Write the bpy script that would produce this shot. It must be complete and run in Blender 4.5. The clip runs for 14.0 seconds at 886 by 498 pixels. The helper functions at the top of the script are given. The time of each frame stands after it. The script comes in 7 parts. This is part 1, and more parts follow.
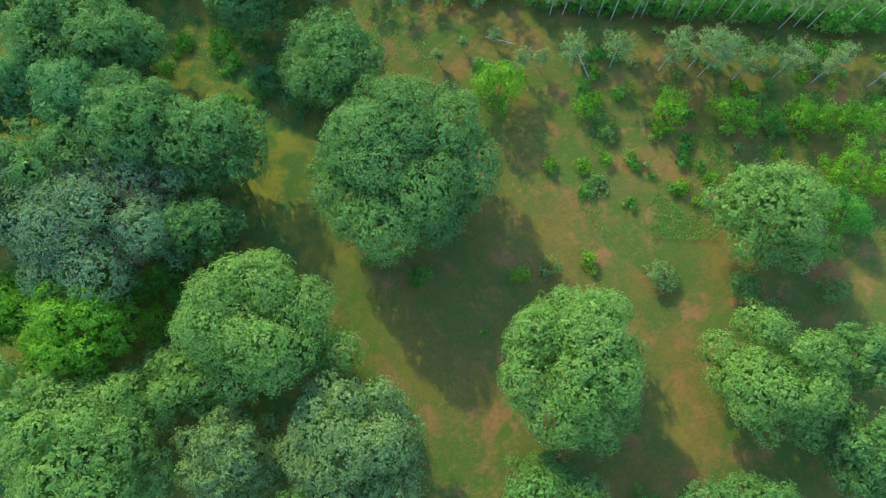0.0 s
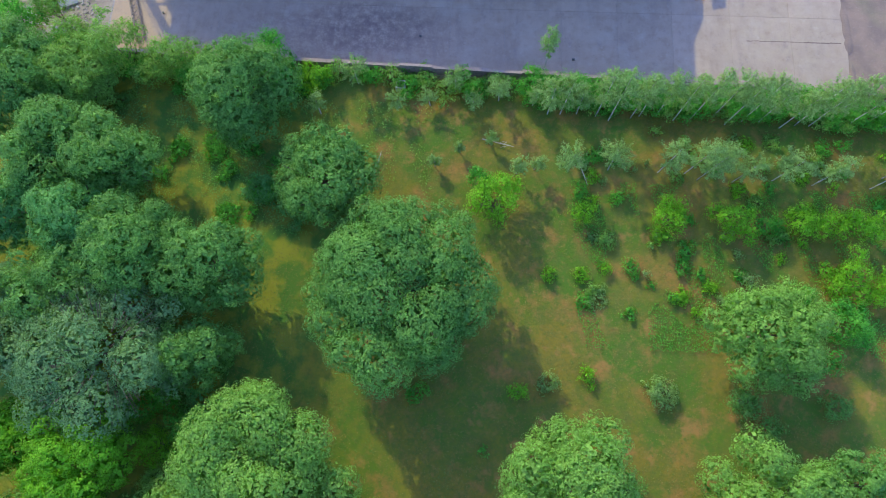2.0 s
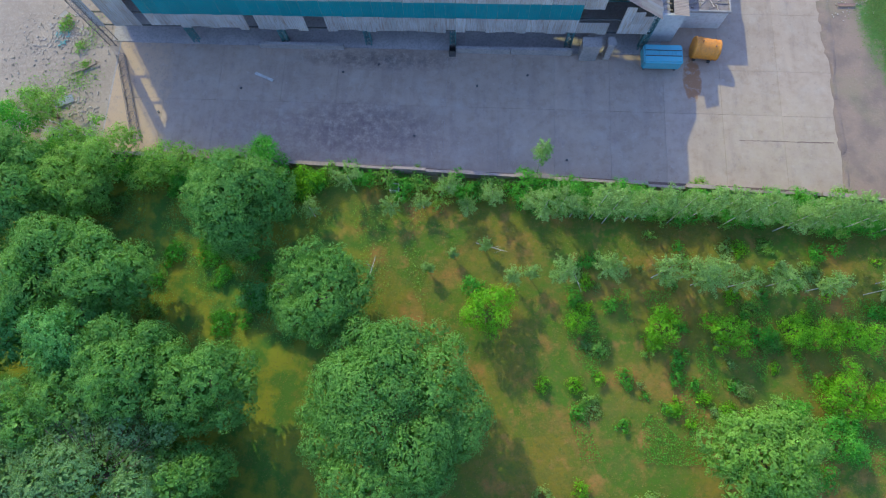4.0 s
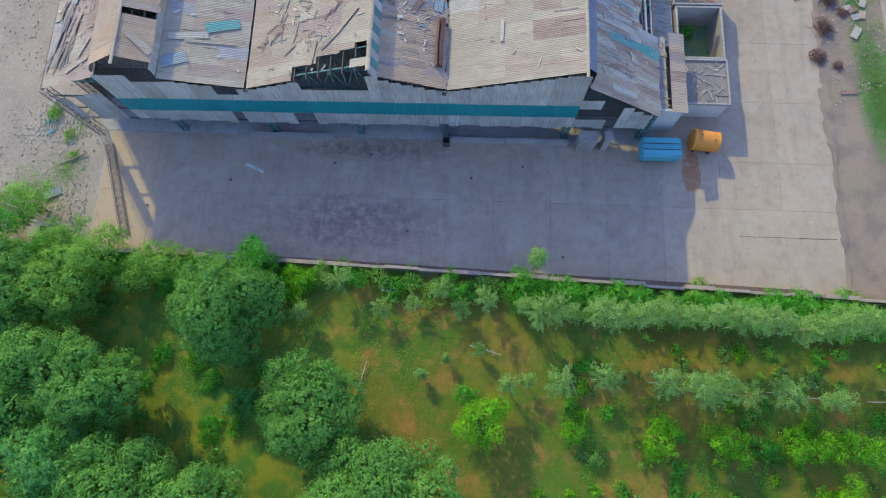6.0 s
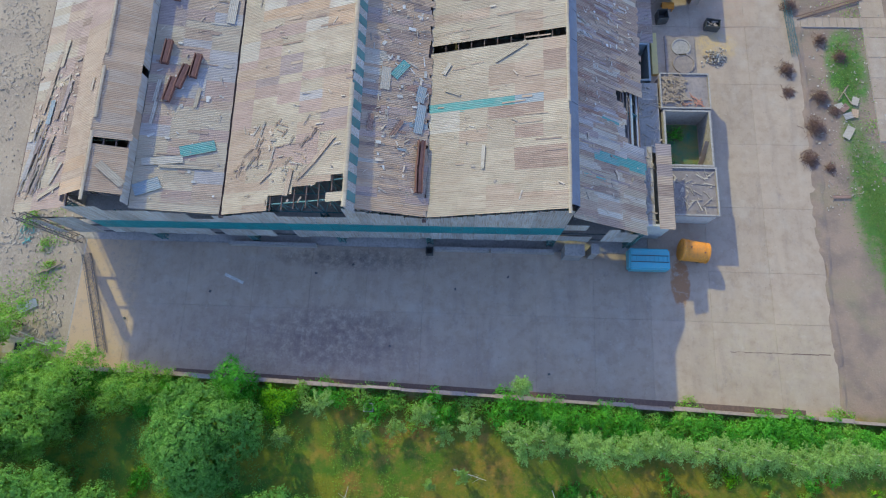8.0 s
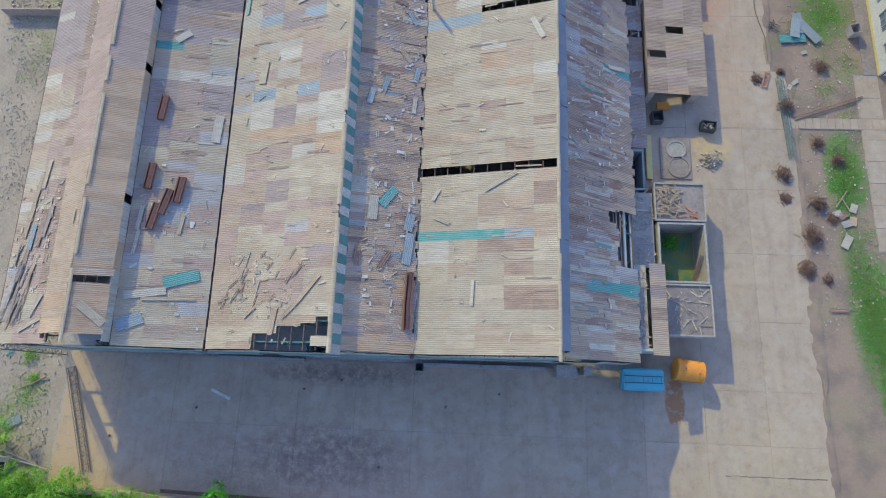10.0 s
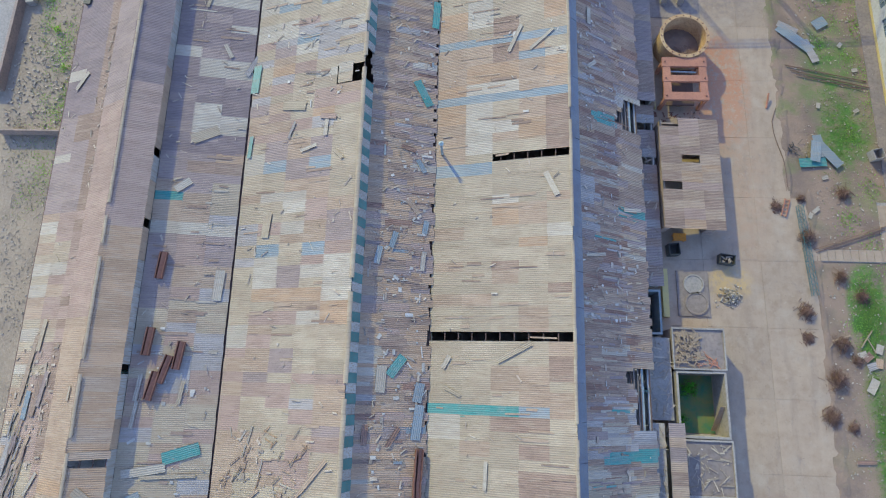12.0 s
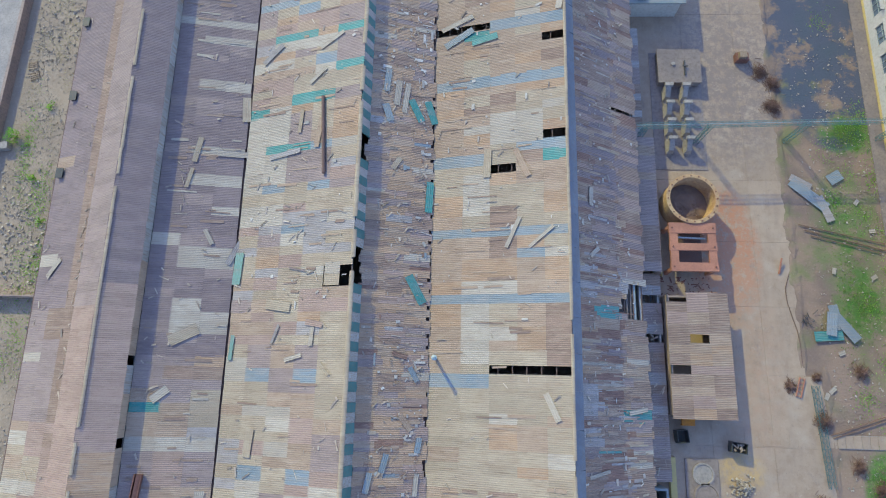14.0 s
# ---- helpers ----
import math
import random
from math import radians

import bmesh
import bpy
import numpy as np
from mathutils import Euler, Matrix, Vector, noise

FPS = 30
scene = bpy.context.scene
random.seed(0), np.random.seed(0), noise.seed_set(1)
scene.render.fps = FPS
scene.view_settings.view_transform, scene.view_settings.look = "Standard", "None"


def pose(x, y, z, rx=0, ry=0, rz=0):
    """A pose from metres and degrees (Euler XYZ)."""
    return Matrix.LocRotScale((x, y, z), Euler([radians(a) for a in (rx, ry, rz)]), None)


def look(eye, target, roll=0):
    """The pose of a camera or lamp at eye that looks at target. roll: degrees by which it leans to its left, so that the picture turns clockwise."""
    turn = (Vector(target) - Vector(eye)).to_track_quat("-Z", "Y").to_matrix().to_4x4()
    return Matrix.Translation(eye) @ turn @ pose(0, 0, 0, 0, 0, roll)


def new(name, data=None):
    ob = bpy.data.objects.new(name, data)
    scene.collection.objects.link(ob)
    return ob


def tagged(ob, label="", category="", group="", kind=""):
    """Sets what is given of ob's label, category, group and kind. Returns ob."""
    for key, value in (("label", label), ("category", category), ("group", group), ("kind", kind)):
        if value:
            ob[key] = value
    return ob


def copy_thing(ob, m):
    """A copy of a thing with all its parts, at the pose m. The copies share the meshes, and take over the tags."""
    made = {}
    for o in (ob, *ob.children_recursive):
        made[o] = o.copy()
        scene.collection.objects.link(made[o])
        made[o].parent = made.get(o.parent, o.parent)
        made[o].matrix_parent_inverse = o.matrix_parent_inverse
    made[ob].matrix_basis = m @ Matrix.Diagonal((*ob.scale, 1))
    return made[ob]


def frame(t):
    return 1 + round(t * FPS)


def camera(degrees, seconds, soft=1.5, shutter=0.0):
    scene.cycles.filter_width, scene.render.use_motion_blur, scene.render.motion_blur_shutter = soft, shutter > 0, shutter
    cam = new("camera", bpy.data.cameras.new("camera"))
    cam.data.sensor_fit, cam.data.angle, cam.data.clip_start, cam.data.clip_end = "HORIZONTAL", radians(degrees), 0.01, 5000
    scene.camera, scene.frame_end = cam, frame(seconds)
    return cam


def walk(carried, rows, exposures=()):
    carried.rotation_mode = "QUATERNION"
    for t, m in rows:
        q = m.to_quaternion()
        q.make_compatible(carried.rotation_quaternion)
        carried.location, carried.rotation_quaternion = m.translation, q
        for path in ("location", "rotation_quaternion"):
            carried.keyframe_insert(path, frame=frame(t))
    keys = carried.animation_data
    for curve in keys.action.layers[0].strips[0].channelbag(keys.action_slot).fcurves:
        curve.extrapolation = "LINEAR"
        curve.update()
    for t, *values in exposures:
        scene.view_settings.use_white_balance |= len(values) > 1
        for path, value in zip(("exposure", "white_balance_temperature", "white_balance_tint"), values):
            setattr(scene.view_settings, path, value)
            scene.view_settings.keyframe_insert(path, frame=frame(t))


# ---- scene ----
cam = camera(76.4, 14.0, 1.15)
PATH = [
    (0, (1.63, 1.333, 48.387), (1.589, 1.804, 46.443), -2.0),
    (0.5, (1.845, 3.887, 48.712), (1.791, 4.348, 46.766), -3.9),
    (1, (2.023, 6.354, 49.259), (1.96, 6.812, 47.313), -5.0),
    (1.5, (1.981, 8.87, 49.841), (1.918, 9.329, 47.896), -5.0),
    (2, (1.96, 11.361, 50.485), (1.898, 11.823, 48.54), -5.0),
    (2.5, (2.033, 13.871, 50.985), (1.967, 14.334, 49.04), -5.4),
    (3, (2.133, 16.236, 51.52), (2.066, 16.703, 49.577), -5.7),
    (5.3, (2.488, 27.083, 53.974), (2.416, 27.551, 52.031), -6.4),
    (5.5, (2.542, 28.007, 53.956), (2.468, 28.478, 52.014), -6.6),
    (6, (2.814, 30.505, 53.979), (2.736, 30.979, 52.038), -7.0),
    (6.5, (3.079, 33.121, 54.126), (2.999, 33.594, 52.184), -7.4),
    (7, (3.411, 36.056, 54.342), (3.33, 36.529, 52.4), -7.6),
    (7.5, (3.847, 38.969, 54.835), (3.763, 39.442, 52.894), -8.0),
    (8, (4.236, 41.639, 55.323), (4.151, 42.118, 53.383), -8.1),
    (8.2, (4.381, 42.604, 55.477), (4.296, 43.089, 53.539), -8.1),
    (10.3, (4.922, 55.099, 57.283), (4.833, 55.569, 55.341), -8.8),
    (10.5, (4.807, 56.331, 57.406), (4.717, 56.803, 55.464), -8.9),
    (11, (4.392, 59.73, 57.741), (4.302, 60.205, 55.8), -9.1),
    (11.5, (3.958, 63.34, 58.041), (3.865, 63.818, 56.102), -9.2),
    (12, (3.758, 67.473, 58.429), (3.663, 67.951, 56.489), -9.6),
    (12.5, (3.583, 71.903, 58.818), (3.488, 72.38, 56.878), -9.6),
    (13, (3.675, 76.511, 59.128), (3.577, 76.989, 57.189), -10.1),
    (13.5, (3.728, 81.475, 59.447), (3.631, 81.947, 57.506), -10.2),
    (14, (3.849, 86.414, 59.6), (3.752, 86.883, 57.658), -10.3),
]
walk(cam, [(t, look(eye, target, roll)) for t, eye, target, roll in PATH],
     [(0, 1.62, 6000, -11), (2.5, 1.57, 6150, -19), (6.5, 1.44, 6700, -26), (8, 1.42, 6800, -27), (11, 1.38, 6900, -28), (14, 1.34, 6950, -28)])
# end of the camera

# ---- light ----
SUN_WAY = Vector((0.94, -1.45, -1.0)).normalized()
world = bpy.data.worlds.new("world")
scene.world = world
world.use_nodes = True
wn = world.node_tree.nodes
sky = wn.new("ShaderNodeTexSky")
sky.sky_type = "NISHITA"
sky.sun_disc = False
sky.sun_elevation = math.asin(-SUN_WAY.z)
sky.sun_rotation = math.atan2(-SUN_WAY.x, -SUN_WAY.y)
sky.air_density, sky.dust_density, sky.ozone_density = 1.2, 0.5, 3.5
cast = wn.new("ShaderNodeMix")  # evening haze gives the skylight a blue-violet cast
cast.data_type, cast.blend_type = "RGBA", "MULTIPLY"
cast.inputs[0].default_value = 1.0
cast.inputs[7].default_value = (1.14, 0.90, 1.38, 1)
world.node_tree.links.new(sky.outputs[0], cast.inputs[6])
world.node_tree.links.new(cast.outputs[2], wn["Background"].inputs[0])
wn["Background"].inputs[1].default_value = 0.15
lamp = bpy.data.lights.new("sun", "SUN")
lamp.energy, lamp.angle, lamp.color = 1.52, radians(0.8), (1.0, 0.82, 0.46)
sun = new("sun", lamp)
sun.matrix_world = look((0, 60, 120), Vector((0, 60, 120)) + SUN_WAY)

# ---- materials ----
def node(nt, kind, **inputs):
    n = nt.nodes.new(kind)
    for k, v in inputs.items():
        n.inputs[k.replace("_", " ")].default_value = v
    return n


def mixed(nt, fac, a, b):
    m = nt.nodes.new("ShaderNodeMix")
    m.data_type = "RGBA"
    for sock, v in ((m.inputs[0], fac), (m.inputs[6], a), (m.inputs[7], b)):
        if isinstance(v, bpy.types.NodeSocket):
            nt.links.new(v, sock)
        elif isinstance(v, (int, float)):
            sock.default_value = v
        else:
            sock.default_value = (*v, 1)
    return m.outputs[2]


def noised(nt, scale, lo, hi, detail=4.0, stretch=None, rough=0.6):
    """Noise at world scale, spread so that lo..hi becomes 0..1."""
    geo = nt.nodes.new("ShaderNodeNewGeometry")
    src = geo.outputs["Position"]
    if stretch:
        mp = nt.nodes.new("ShaderNodeMapping")
        mp.inputs["Scale"].default_value = stretch
        nt.links.new(src, mp.inputs["Vector"])
        src = mp.outputs[0]
    n = node(nt, "ShaderNodeTexNoise", Scale=scale, Detail=detail, Roughness=rough)
    nt.links.new(src, n.inputs["Vector"])
    r = node(nt, "ShaderNodeMapRange")
    r.inputs[1].default_value, r.inputs[2].default_value = lo, hi
    r.clamp = True
    nt.links.new(n.outputs[0], r.inputs[0])
    return r.outputs[0]


def calc(nt, op, a, b=0.0):
    m = nt.nodes.new("ShaderNodeMath")
    m.operation = op
    for sock, v in zip(m.inputs, (a, b)):
        if isinstance(v, bpy.types.NodeSocket):
            nt.links.new(v, sock)
        else:
            sock.default_value = v
    return m.outputs[0]


def surface(name, c1, c2, c3=None, s1=0.5, s2=5.0, wear=0.5, rough=0.85, metal=0.0, bump=0.25, bscale=18.0,
            vary=0.07, island=False, stretch=None, leaf=0.0, spec=0.3):
    """A weathered surface: two colours at a large scale, a third as grain and stains, and a slight change from piece to piece."""
    m = bpy.data.materials.new(name)
    m.use_nodes = True
    nt = m.node_tree
    bsdf = nt.nodes["Principled BSDF"]
    col = mixed(nt, noised(nt, s1, 0.35, 0.65), c1, c2)
    if c3:
        g = calc(nt, "MULTIPLY", noised(nt, s2, 0.45, 0.72, 6.0, stretch), wear)
        col = mixed(nt, g, col, c3)
    if vary:
        if island:
            rnd = nt.nodes.new("ShaderNodeNewGeometry").outputs["Random Per Island"]
        else:
            rnd = nt.nodes.new("ShaderNodeObjectInfo").outputs["Random"]
        hsv = nt.nodes.new("ShaderNodeHueSaturation")
        nt.links.new(calc(nt, "MULTIPLY_ADD", rnd, 2 * vary), hsv.inputs["Value"])
        hsv.inputs["Value"].links[0].from_node.inputs[2].default_value = 1 - vary
        nt.links.new(col, hsv.inputs["Color"])
        col = hsv.outputs[0]
    nt.links.new(col, bsdf.inputs["Base Color"])
    bsdf.inputs["Roughness"].default_value = rough
    bsdf.inputs["Metallic"].default_value = metal
    bsdf.inputs["Specular IOR Level"].default_value = spec
    if bump:
        b = node(nt, "ShaderNodeBump", Strength=bump, Distance=0.03)
        nt.links.new(noised(nt, bscale, 0.2, 0.8, 5.0), b.inputs["Height"])
        nt.links.new(b.outputs[0], bsdf.inputs["Normal"])
    if leaf:
        tr = nt.nodes.new("ShaderNodeBsdfTranslucent")
        nt.links.new(col, tr.inputs[0])
        mx = nt.nodes.new("ShaderNodeMixShader")
        mx.inputs[0].default_value = leaf
        out = nt.nodes["Material Output"]
        nt.links.new(bsdf.outputs[0], mx.inputs[1])
        nt.links.new(tr.outputs[0], mx.inputs[2])
        nt.links.new(mx.outputs[0], out.inputs[0])
    return m


GRAIN = (1.0, 6.0, 1.0)
STREAK = (0.45, 3.2, 0.45)


def sheeting(name, a, b, c, d, rough=0.85):
    """Corrugated sheet: weathered in long streaks down the fall, with rust or dust of its own shape."""
    m = surface(name, a, b, c, 0.35, 4.0, 0.5, rough=rough, stretch=GRAIN, vary=0.1)
    nt = m.node_tree
    bsdf = nt.nodes["Principled BSDF"]
    col = bsdf.inputs["Base Color"].links[0].from_socket
    col = mixed(nt, calc(nt, "MULTIPLY", noised(nt, 1.1, 0.52, 0.60, 3.0, STREAK), 0.55), col, d)
    col = mixed(nt, calc(nt, "MULTIPLY", noised(nt, 0.55, 0.50, 0.64, 5.0, (1.0, 1.6, 1.0)), 0.4), col, c)
    col = mixed(nt, calc(nt, "MULTIPLY", noised(nt, 1.3, 0.54, 0.68, 6.0, (0.5, 8.0, 0.5), 0.7), 0.65), col, tuple(0.62 * v for v in c))
    col = mixed(nt, calc(nt, "MULTIPLY", noised(nt, 1.7, 0.56, 0.70, 6.0, (0.7, 7.0, 0.7), 0.7), 0.45), col, tuple(min(0.6, 1.25 * v) for v in a))
    nt.links.new(col, bsdf.inputs["Base Color"])
    return m


SHEET = {
    "pale": sheeting("sheet_pale", (0.375, 0.305, 0.212), (0.34, 0.27, 0.187), (0.285, 0.212, 0.145), (0.325, 0.243, 0.165)),
    "tan": sheeting("sheet_tan", (0.355, 0.262, 0.182), (0.318, 0.228, 0.157), (0.255, 0.172, 0.118), (0.375, 0.288, 0.205)),
    "rose": sheeting("sheet_rose", (0.335, 0.238, 0.185), (0.305, 0.215, 0.168), (0.25, 0.168, 0.128), (0.345, 0.255, 0.19)),
    "amber": sheeting("sheet_amber", (0.39, 0.265, 0.165), (0.345, 0.232, 0.147), (0.28, 0.18, 0.115), (0.37, 0.28, 0.195)),
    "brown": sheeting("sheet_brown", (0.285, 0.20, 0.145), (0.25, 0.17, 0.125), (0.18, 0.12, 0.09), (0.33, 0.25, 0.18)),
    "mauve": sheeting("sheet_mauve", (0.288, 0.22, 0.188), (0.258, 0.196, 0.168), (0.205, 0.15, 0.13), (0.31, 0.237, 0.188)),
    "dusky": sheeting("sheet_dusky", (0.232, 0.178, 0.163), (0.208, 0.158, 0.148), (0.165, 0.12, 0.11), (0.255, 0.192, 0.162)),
    "grey": sheeting("sheet_grey", (0.345, 0.305, 0.27), (0.305, 0.268, 0.24), (0.24, 0.203, 0.18), (0.29, 0.24, 0.195)),
    "white": sheeting("sheet_white", (0.41, 0.352, 0.272), (0.372, 0.315, 0.243), (0.31, 0.25, 0.19), (0.365, 0.295, 0.217)),
    "teal": sheeting("sheet_teal", (0.045, 0.21, 0.18), (0.085, 0.235, 0.205), (0.22, 0.25, 0.21), (0.13, 0.22, 0.19), 0.6),
    "sea": sheeting("sheet_sea_green", (0.15, 0.27, 0.22), (0.19, 0.29, 0.24), (0.28, 0.27, 0.22), (0.23, 0.26, 0.21), 0.6),
    "blue": sheeting("sheet_blue", (0.165, 0.205, 0.225), (0.21, 0.235, 0.24), (0.29, 0.265, 0.23), (0.27, 0.25, 0.22), 0.6),
    "rust": sheeting("sheet_rust", (0.25, 0.15, 0.108), (0.21, 0.125, 0.092), (0.15, 0.09, 0.068), (0.30, 0.20, 0.14)),
}
CLAD = surface("cladding_grey", (0.37, 0.35, 0.315), (0.30, 0.282, 0.255), (0.22, 0.135, 0.075), 0.5, 2.2, 0.9, stretch=(5, 5, 0.3), vary=0.14)
CLAD_TEAL = surface("cladding_teal", (0.014, 0.145, 0.155), (0.02, 0.18, 0.185), (0.10, 0.15, 0.14), 0.5, 3.0, 0.45, rough=0.5, stretch=(4, 4, 0.4))
STEEL = surface("steel_dark", (0.06, 0.075, 0.075), (0.09, 0.085, 0.075), (0.16, 0.09, 0.06), 0.8, 7.0, 0.5, rough=0.6, metal=0.3)
STEEL_BROWN = surface("steel_weathered", (0.19, 0.16, 0.14), (0.15, 0.13, 0.12), (0.22, 0.13, 0.09), 0.8, 7.0, 0.5, rough=0.7)
STEEL_GREEN = surface("steel_green", (0.07, 0.16, 0.15), (0.10, 0.20, 0.19), (0.20, 0.15, 0.11), 0.8, 7.0, 0.5, rough=0.6, metal=0.2)
STEEL_PALE = surface("steel_pale", (0.34, 0.38, 0.36), (0.28, 0.33, 0.32), (0.24, 0.17, 0.12), 0.8, 7.0, 0.5, rough=0.6, metal=0.2)
RUST = surface("rust", (0.20, 0.095, 0.068), (0.155, 0.075, 0.055), (0.09, 0.05, 0.035), 0.8, 6.0, 0.6, rough=0.9)
REDLEAD = surface("red_oxide", (0.42, 0.19, 0.115), (0.33, 0.15, 0.095), (0.20, 0.10, 0.07), 0.5, 5.0, 0.5, rough=0.7)
FLASH = surface("flashing", (0.16, 0.175, 0.20), (0.14, 0.145, 0.165), (0.14, 0.125, 0.12), 0.5, 4.0, 0.5)
GUTTER = surface("gutter_rust", (0.12, 0.08, 0.065), (0.15, 0.095, 0.075), (0.19, 0.10, 0.065), 0.8, 6.0, 0.5)
CONCRETE = surface("concrete", (0.42, 0.355, 0.29), (0.36, 0.31, 0.26), (0.26, 0.20, 0.15), 0.25, 2.2, 0.55, bscale=10, vary=0.06)
CONC_OLD = surface("concrete_old", (0.36, 0.31, 0.26), (0.28, 0.25, 0.22), (0.17, 0.14, 0.12), 0.6, 4.0, 0.6, bscale=10)
CONC_STAIN = surface("concrete_stained", (0.27, 0.215, 0.175), (0.21, 0.17, 0.15), (0.13, 0.10, 0.085), 0.5, 3.0, 0.6, bscale=10)
PLASTER = surface("plaster_pale", (0.50, 0.47, 0.42), (0.43, 0.41, 0.37), (0.30, 0.26, 0.21), 0.4, 3.0, 0.5, vary=0.04)
OCHRE = surface("plaster_ochre", (0.55, 0.42, 0.16), (0.48, 0.37, 0.16), (0.35, 0.29, 0.18), 0.4, 3.0, 0.5, vary=0.04)
BRICK = surface("wall_render", (0.36, 0.26, 0.20), (0.29, 0.22, 0.18), (0.16, 0.13, 0.10), 0.5, 3.5, 0.6)
RUBBLE = surface("rubble", (0.41, 0.345, 0.265), (0.32, 0.265, 0.20), (0.20, 0.16, 0.12), 0.8, 6.0, 0.5, vary=0.3, island=True)
BLUE = surface("paint_blue", (0.095, 0.30, 0.34), (0.12, 0.32, 0.35), (0.20, 0.27, 0.26), 0.6, 5.0, 0.45, rough=0.5)
ORANGE = surface("paint_orange", (0.66, 0.27, 0.035), (0.56, 0.21, 0.03), (0.26, 0.12, 0.05), 0.6, 5.0, 0.5, rough=0.55)
RINGTAN = surface("tank_lining", (0.55, 0.38, 0.20), (0.44, 0.27, 0.14), (0.20, 0.12, 0.07), 0.5, 4.0, 0.5)
# near-black colour that stands in for unlit depth
DARK = surface("painted_dark", (0.02, 0.025, 0.025), (0.03, 0.03, 0.03), vary=0, bump=0)
WINDOW = surface("window_glass", (0.10, 0.13, 0.16), (0.14, 0.17, 0.20), vary=0.15, bump=0, rough=0.15, spec=0.5)
WOOD = surface("weathered_wood", (0.34, 0.25, 0.16), (0.27, 0.20, 0.14), (0.15, 0.11, 0.08), 0.8, 8.0, 0.5, vary=0.2)
BARK = surface("bark", (0.16, 0.11, 0.075), (0.11, 0.08, 0.06), (0.06, 0.045, 0.035), 1.0, 8.0, 0.6)
BARK_PALE = surface("bark_pale", (0.52, 0.48, 0.40), (0.42, 0.37, 0.30), (0.24, 0.18, 0.13), 1.0, 6.0, 0.5)
SHRED = surface("debris", (0.42, 0.35, 0.265), (0.29, 0.22, 0.165), (0.2, 0.14, 0.10), 1.2, 6.0, 0.4, vary=0.35, island=True)
SCRAP = surface("scrap_rods", (0.18, 0.105, 0.075), (0.13, 0.08, 0.06), (0.20, 0.10, 0.06), 1.5, 6.0, 0.5, vary=0.3, island=True)
TWIG = surface("dry_twig", (0.20, 0.14, 0.10), (0.14, 0.10, 0.08), (0.22, 0.12, 0.07), 1.5, 6.0, 0.5, vary=0.3, island=True)


def foliage(name, a, b, c):
    return surface(name, a, b, c, 0.45, 1.6, 0.6, rough=0.55, bump=0, vary=0.27, island=True, leaf=0.5, spec=0.12)


LEAF = {
    "mango": foliage("leaf_mango", (0.158, 0.322, 0.066), (0.200, 0.375, 0.075), (0.255, 0.430, 0.092)),
    "deep": foliage("leaf_deep", (0.145, 0.338, 0.082), (0.188, 0.390, 0.092), (0.238, 0.440, 0.105)),
    "fresh": foliage("leaf_fresh", (0.222, 0.400, 0.068), (0.275, 0.450, 0.080), (0.330, 0.500, 0.098)),
    "lime": foliage("leaf_lime", (0.215, 0.450, 0.026), (0.265, 0.510, 0.030), (0.150, 0.350, 0.026)),
    "sage": foliage("leaf_sage", (0.262, 0.398, 0.105), (0.312, 0.450, 0.122), (0.200, 0.330, 0.075)),
    "dull": foliage("leaf_dull", (0.215, 0.360, 0.115), (0.190, 0.325, 0.122), (0.265, 0.375, 0.130)),
    "ivy": foliage("leaf_ivy", (0.133, 0.380, 0.042), (0.184, 0.450, 0.054), (0.103, 0.295, 0.040)),
}
GRASS = surface("grass_blade", (0.15, 0.15, 0.028), (0.21, 0.165, 0.032), (0.095, 0.145, 0.022), 0.25, 2.0, 0.6, bump=0, vary=0.3, island=True)

STRAW = surface("straw", (0.40, 0.33, 0.15), (0.33, 0.28, 0.13), (0.24, 0.22, 0.09), 0.25, 2.0, 0.5, bump=0, vary=0.3, island=True)
GRASS_GREEN = surface("grass_green", (0.10, 0.19, 0.03), (0.15, 0.20, 0.035), (0.07, 0.15, 0.025), 0.25, 2.0, 0.6, bump=0, vary=0.25, island=True)


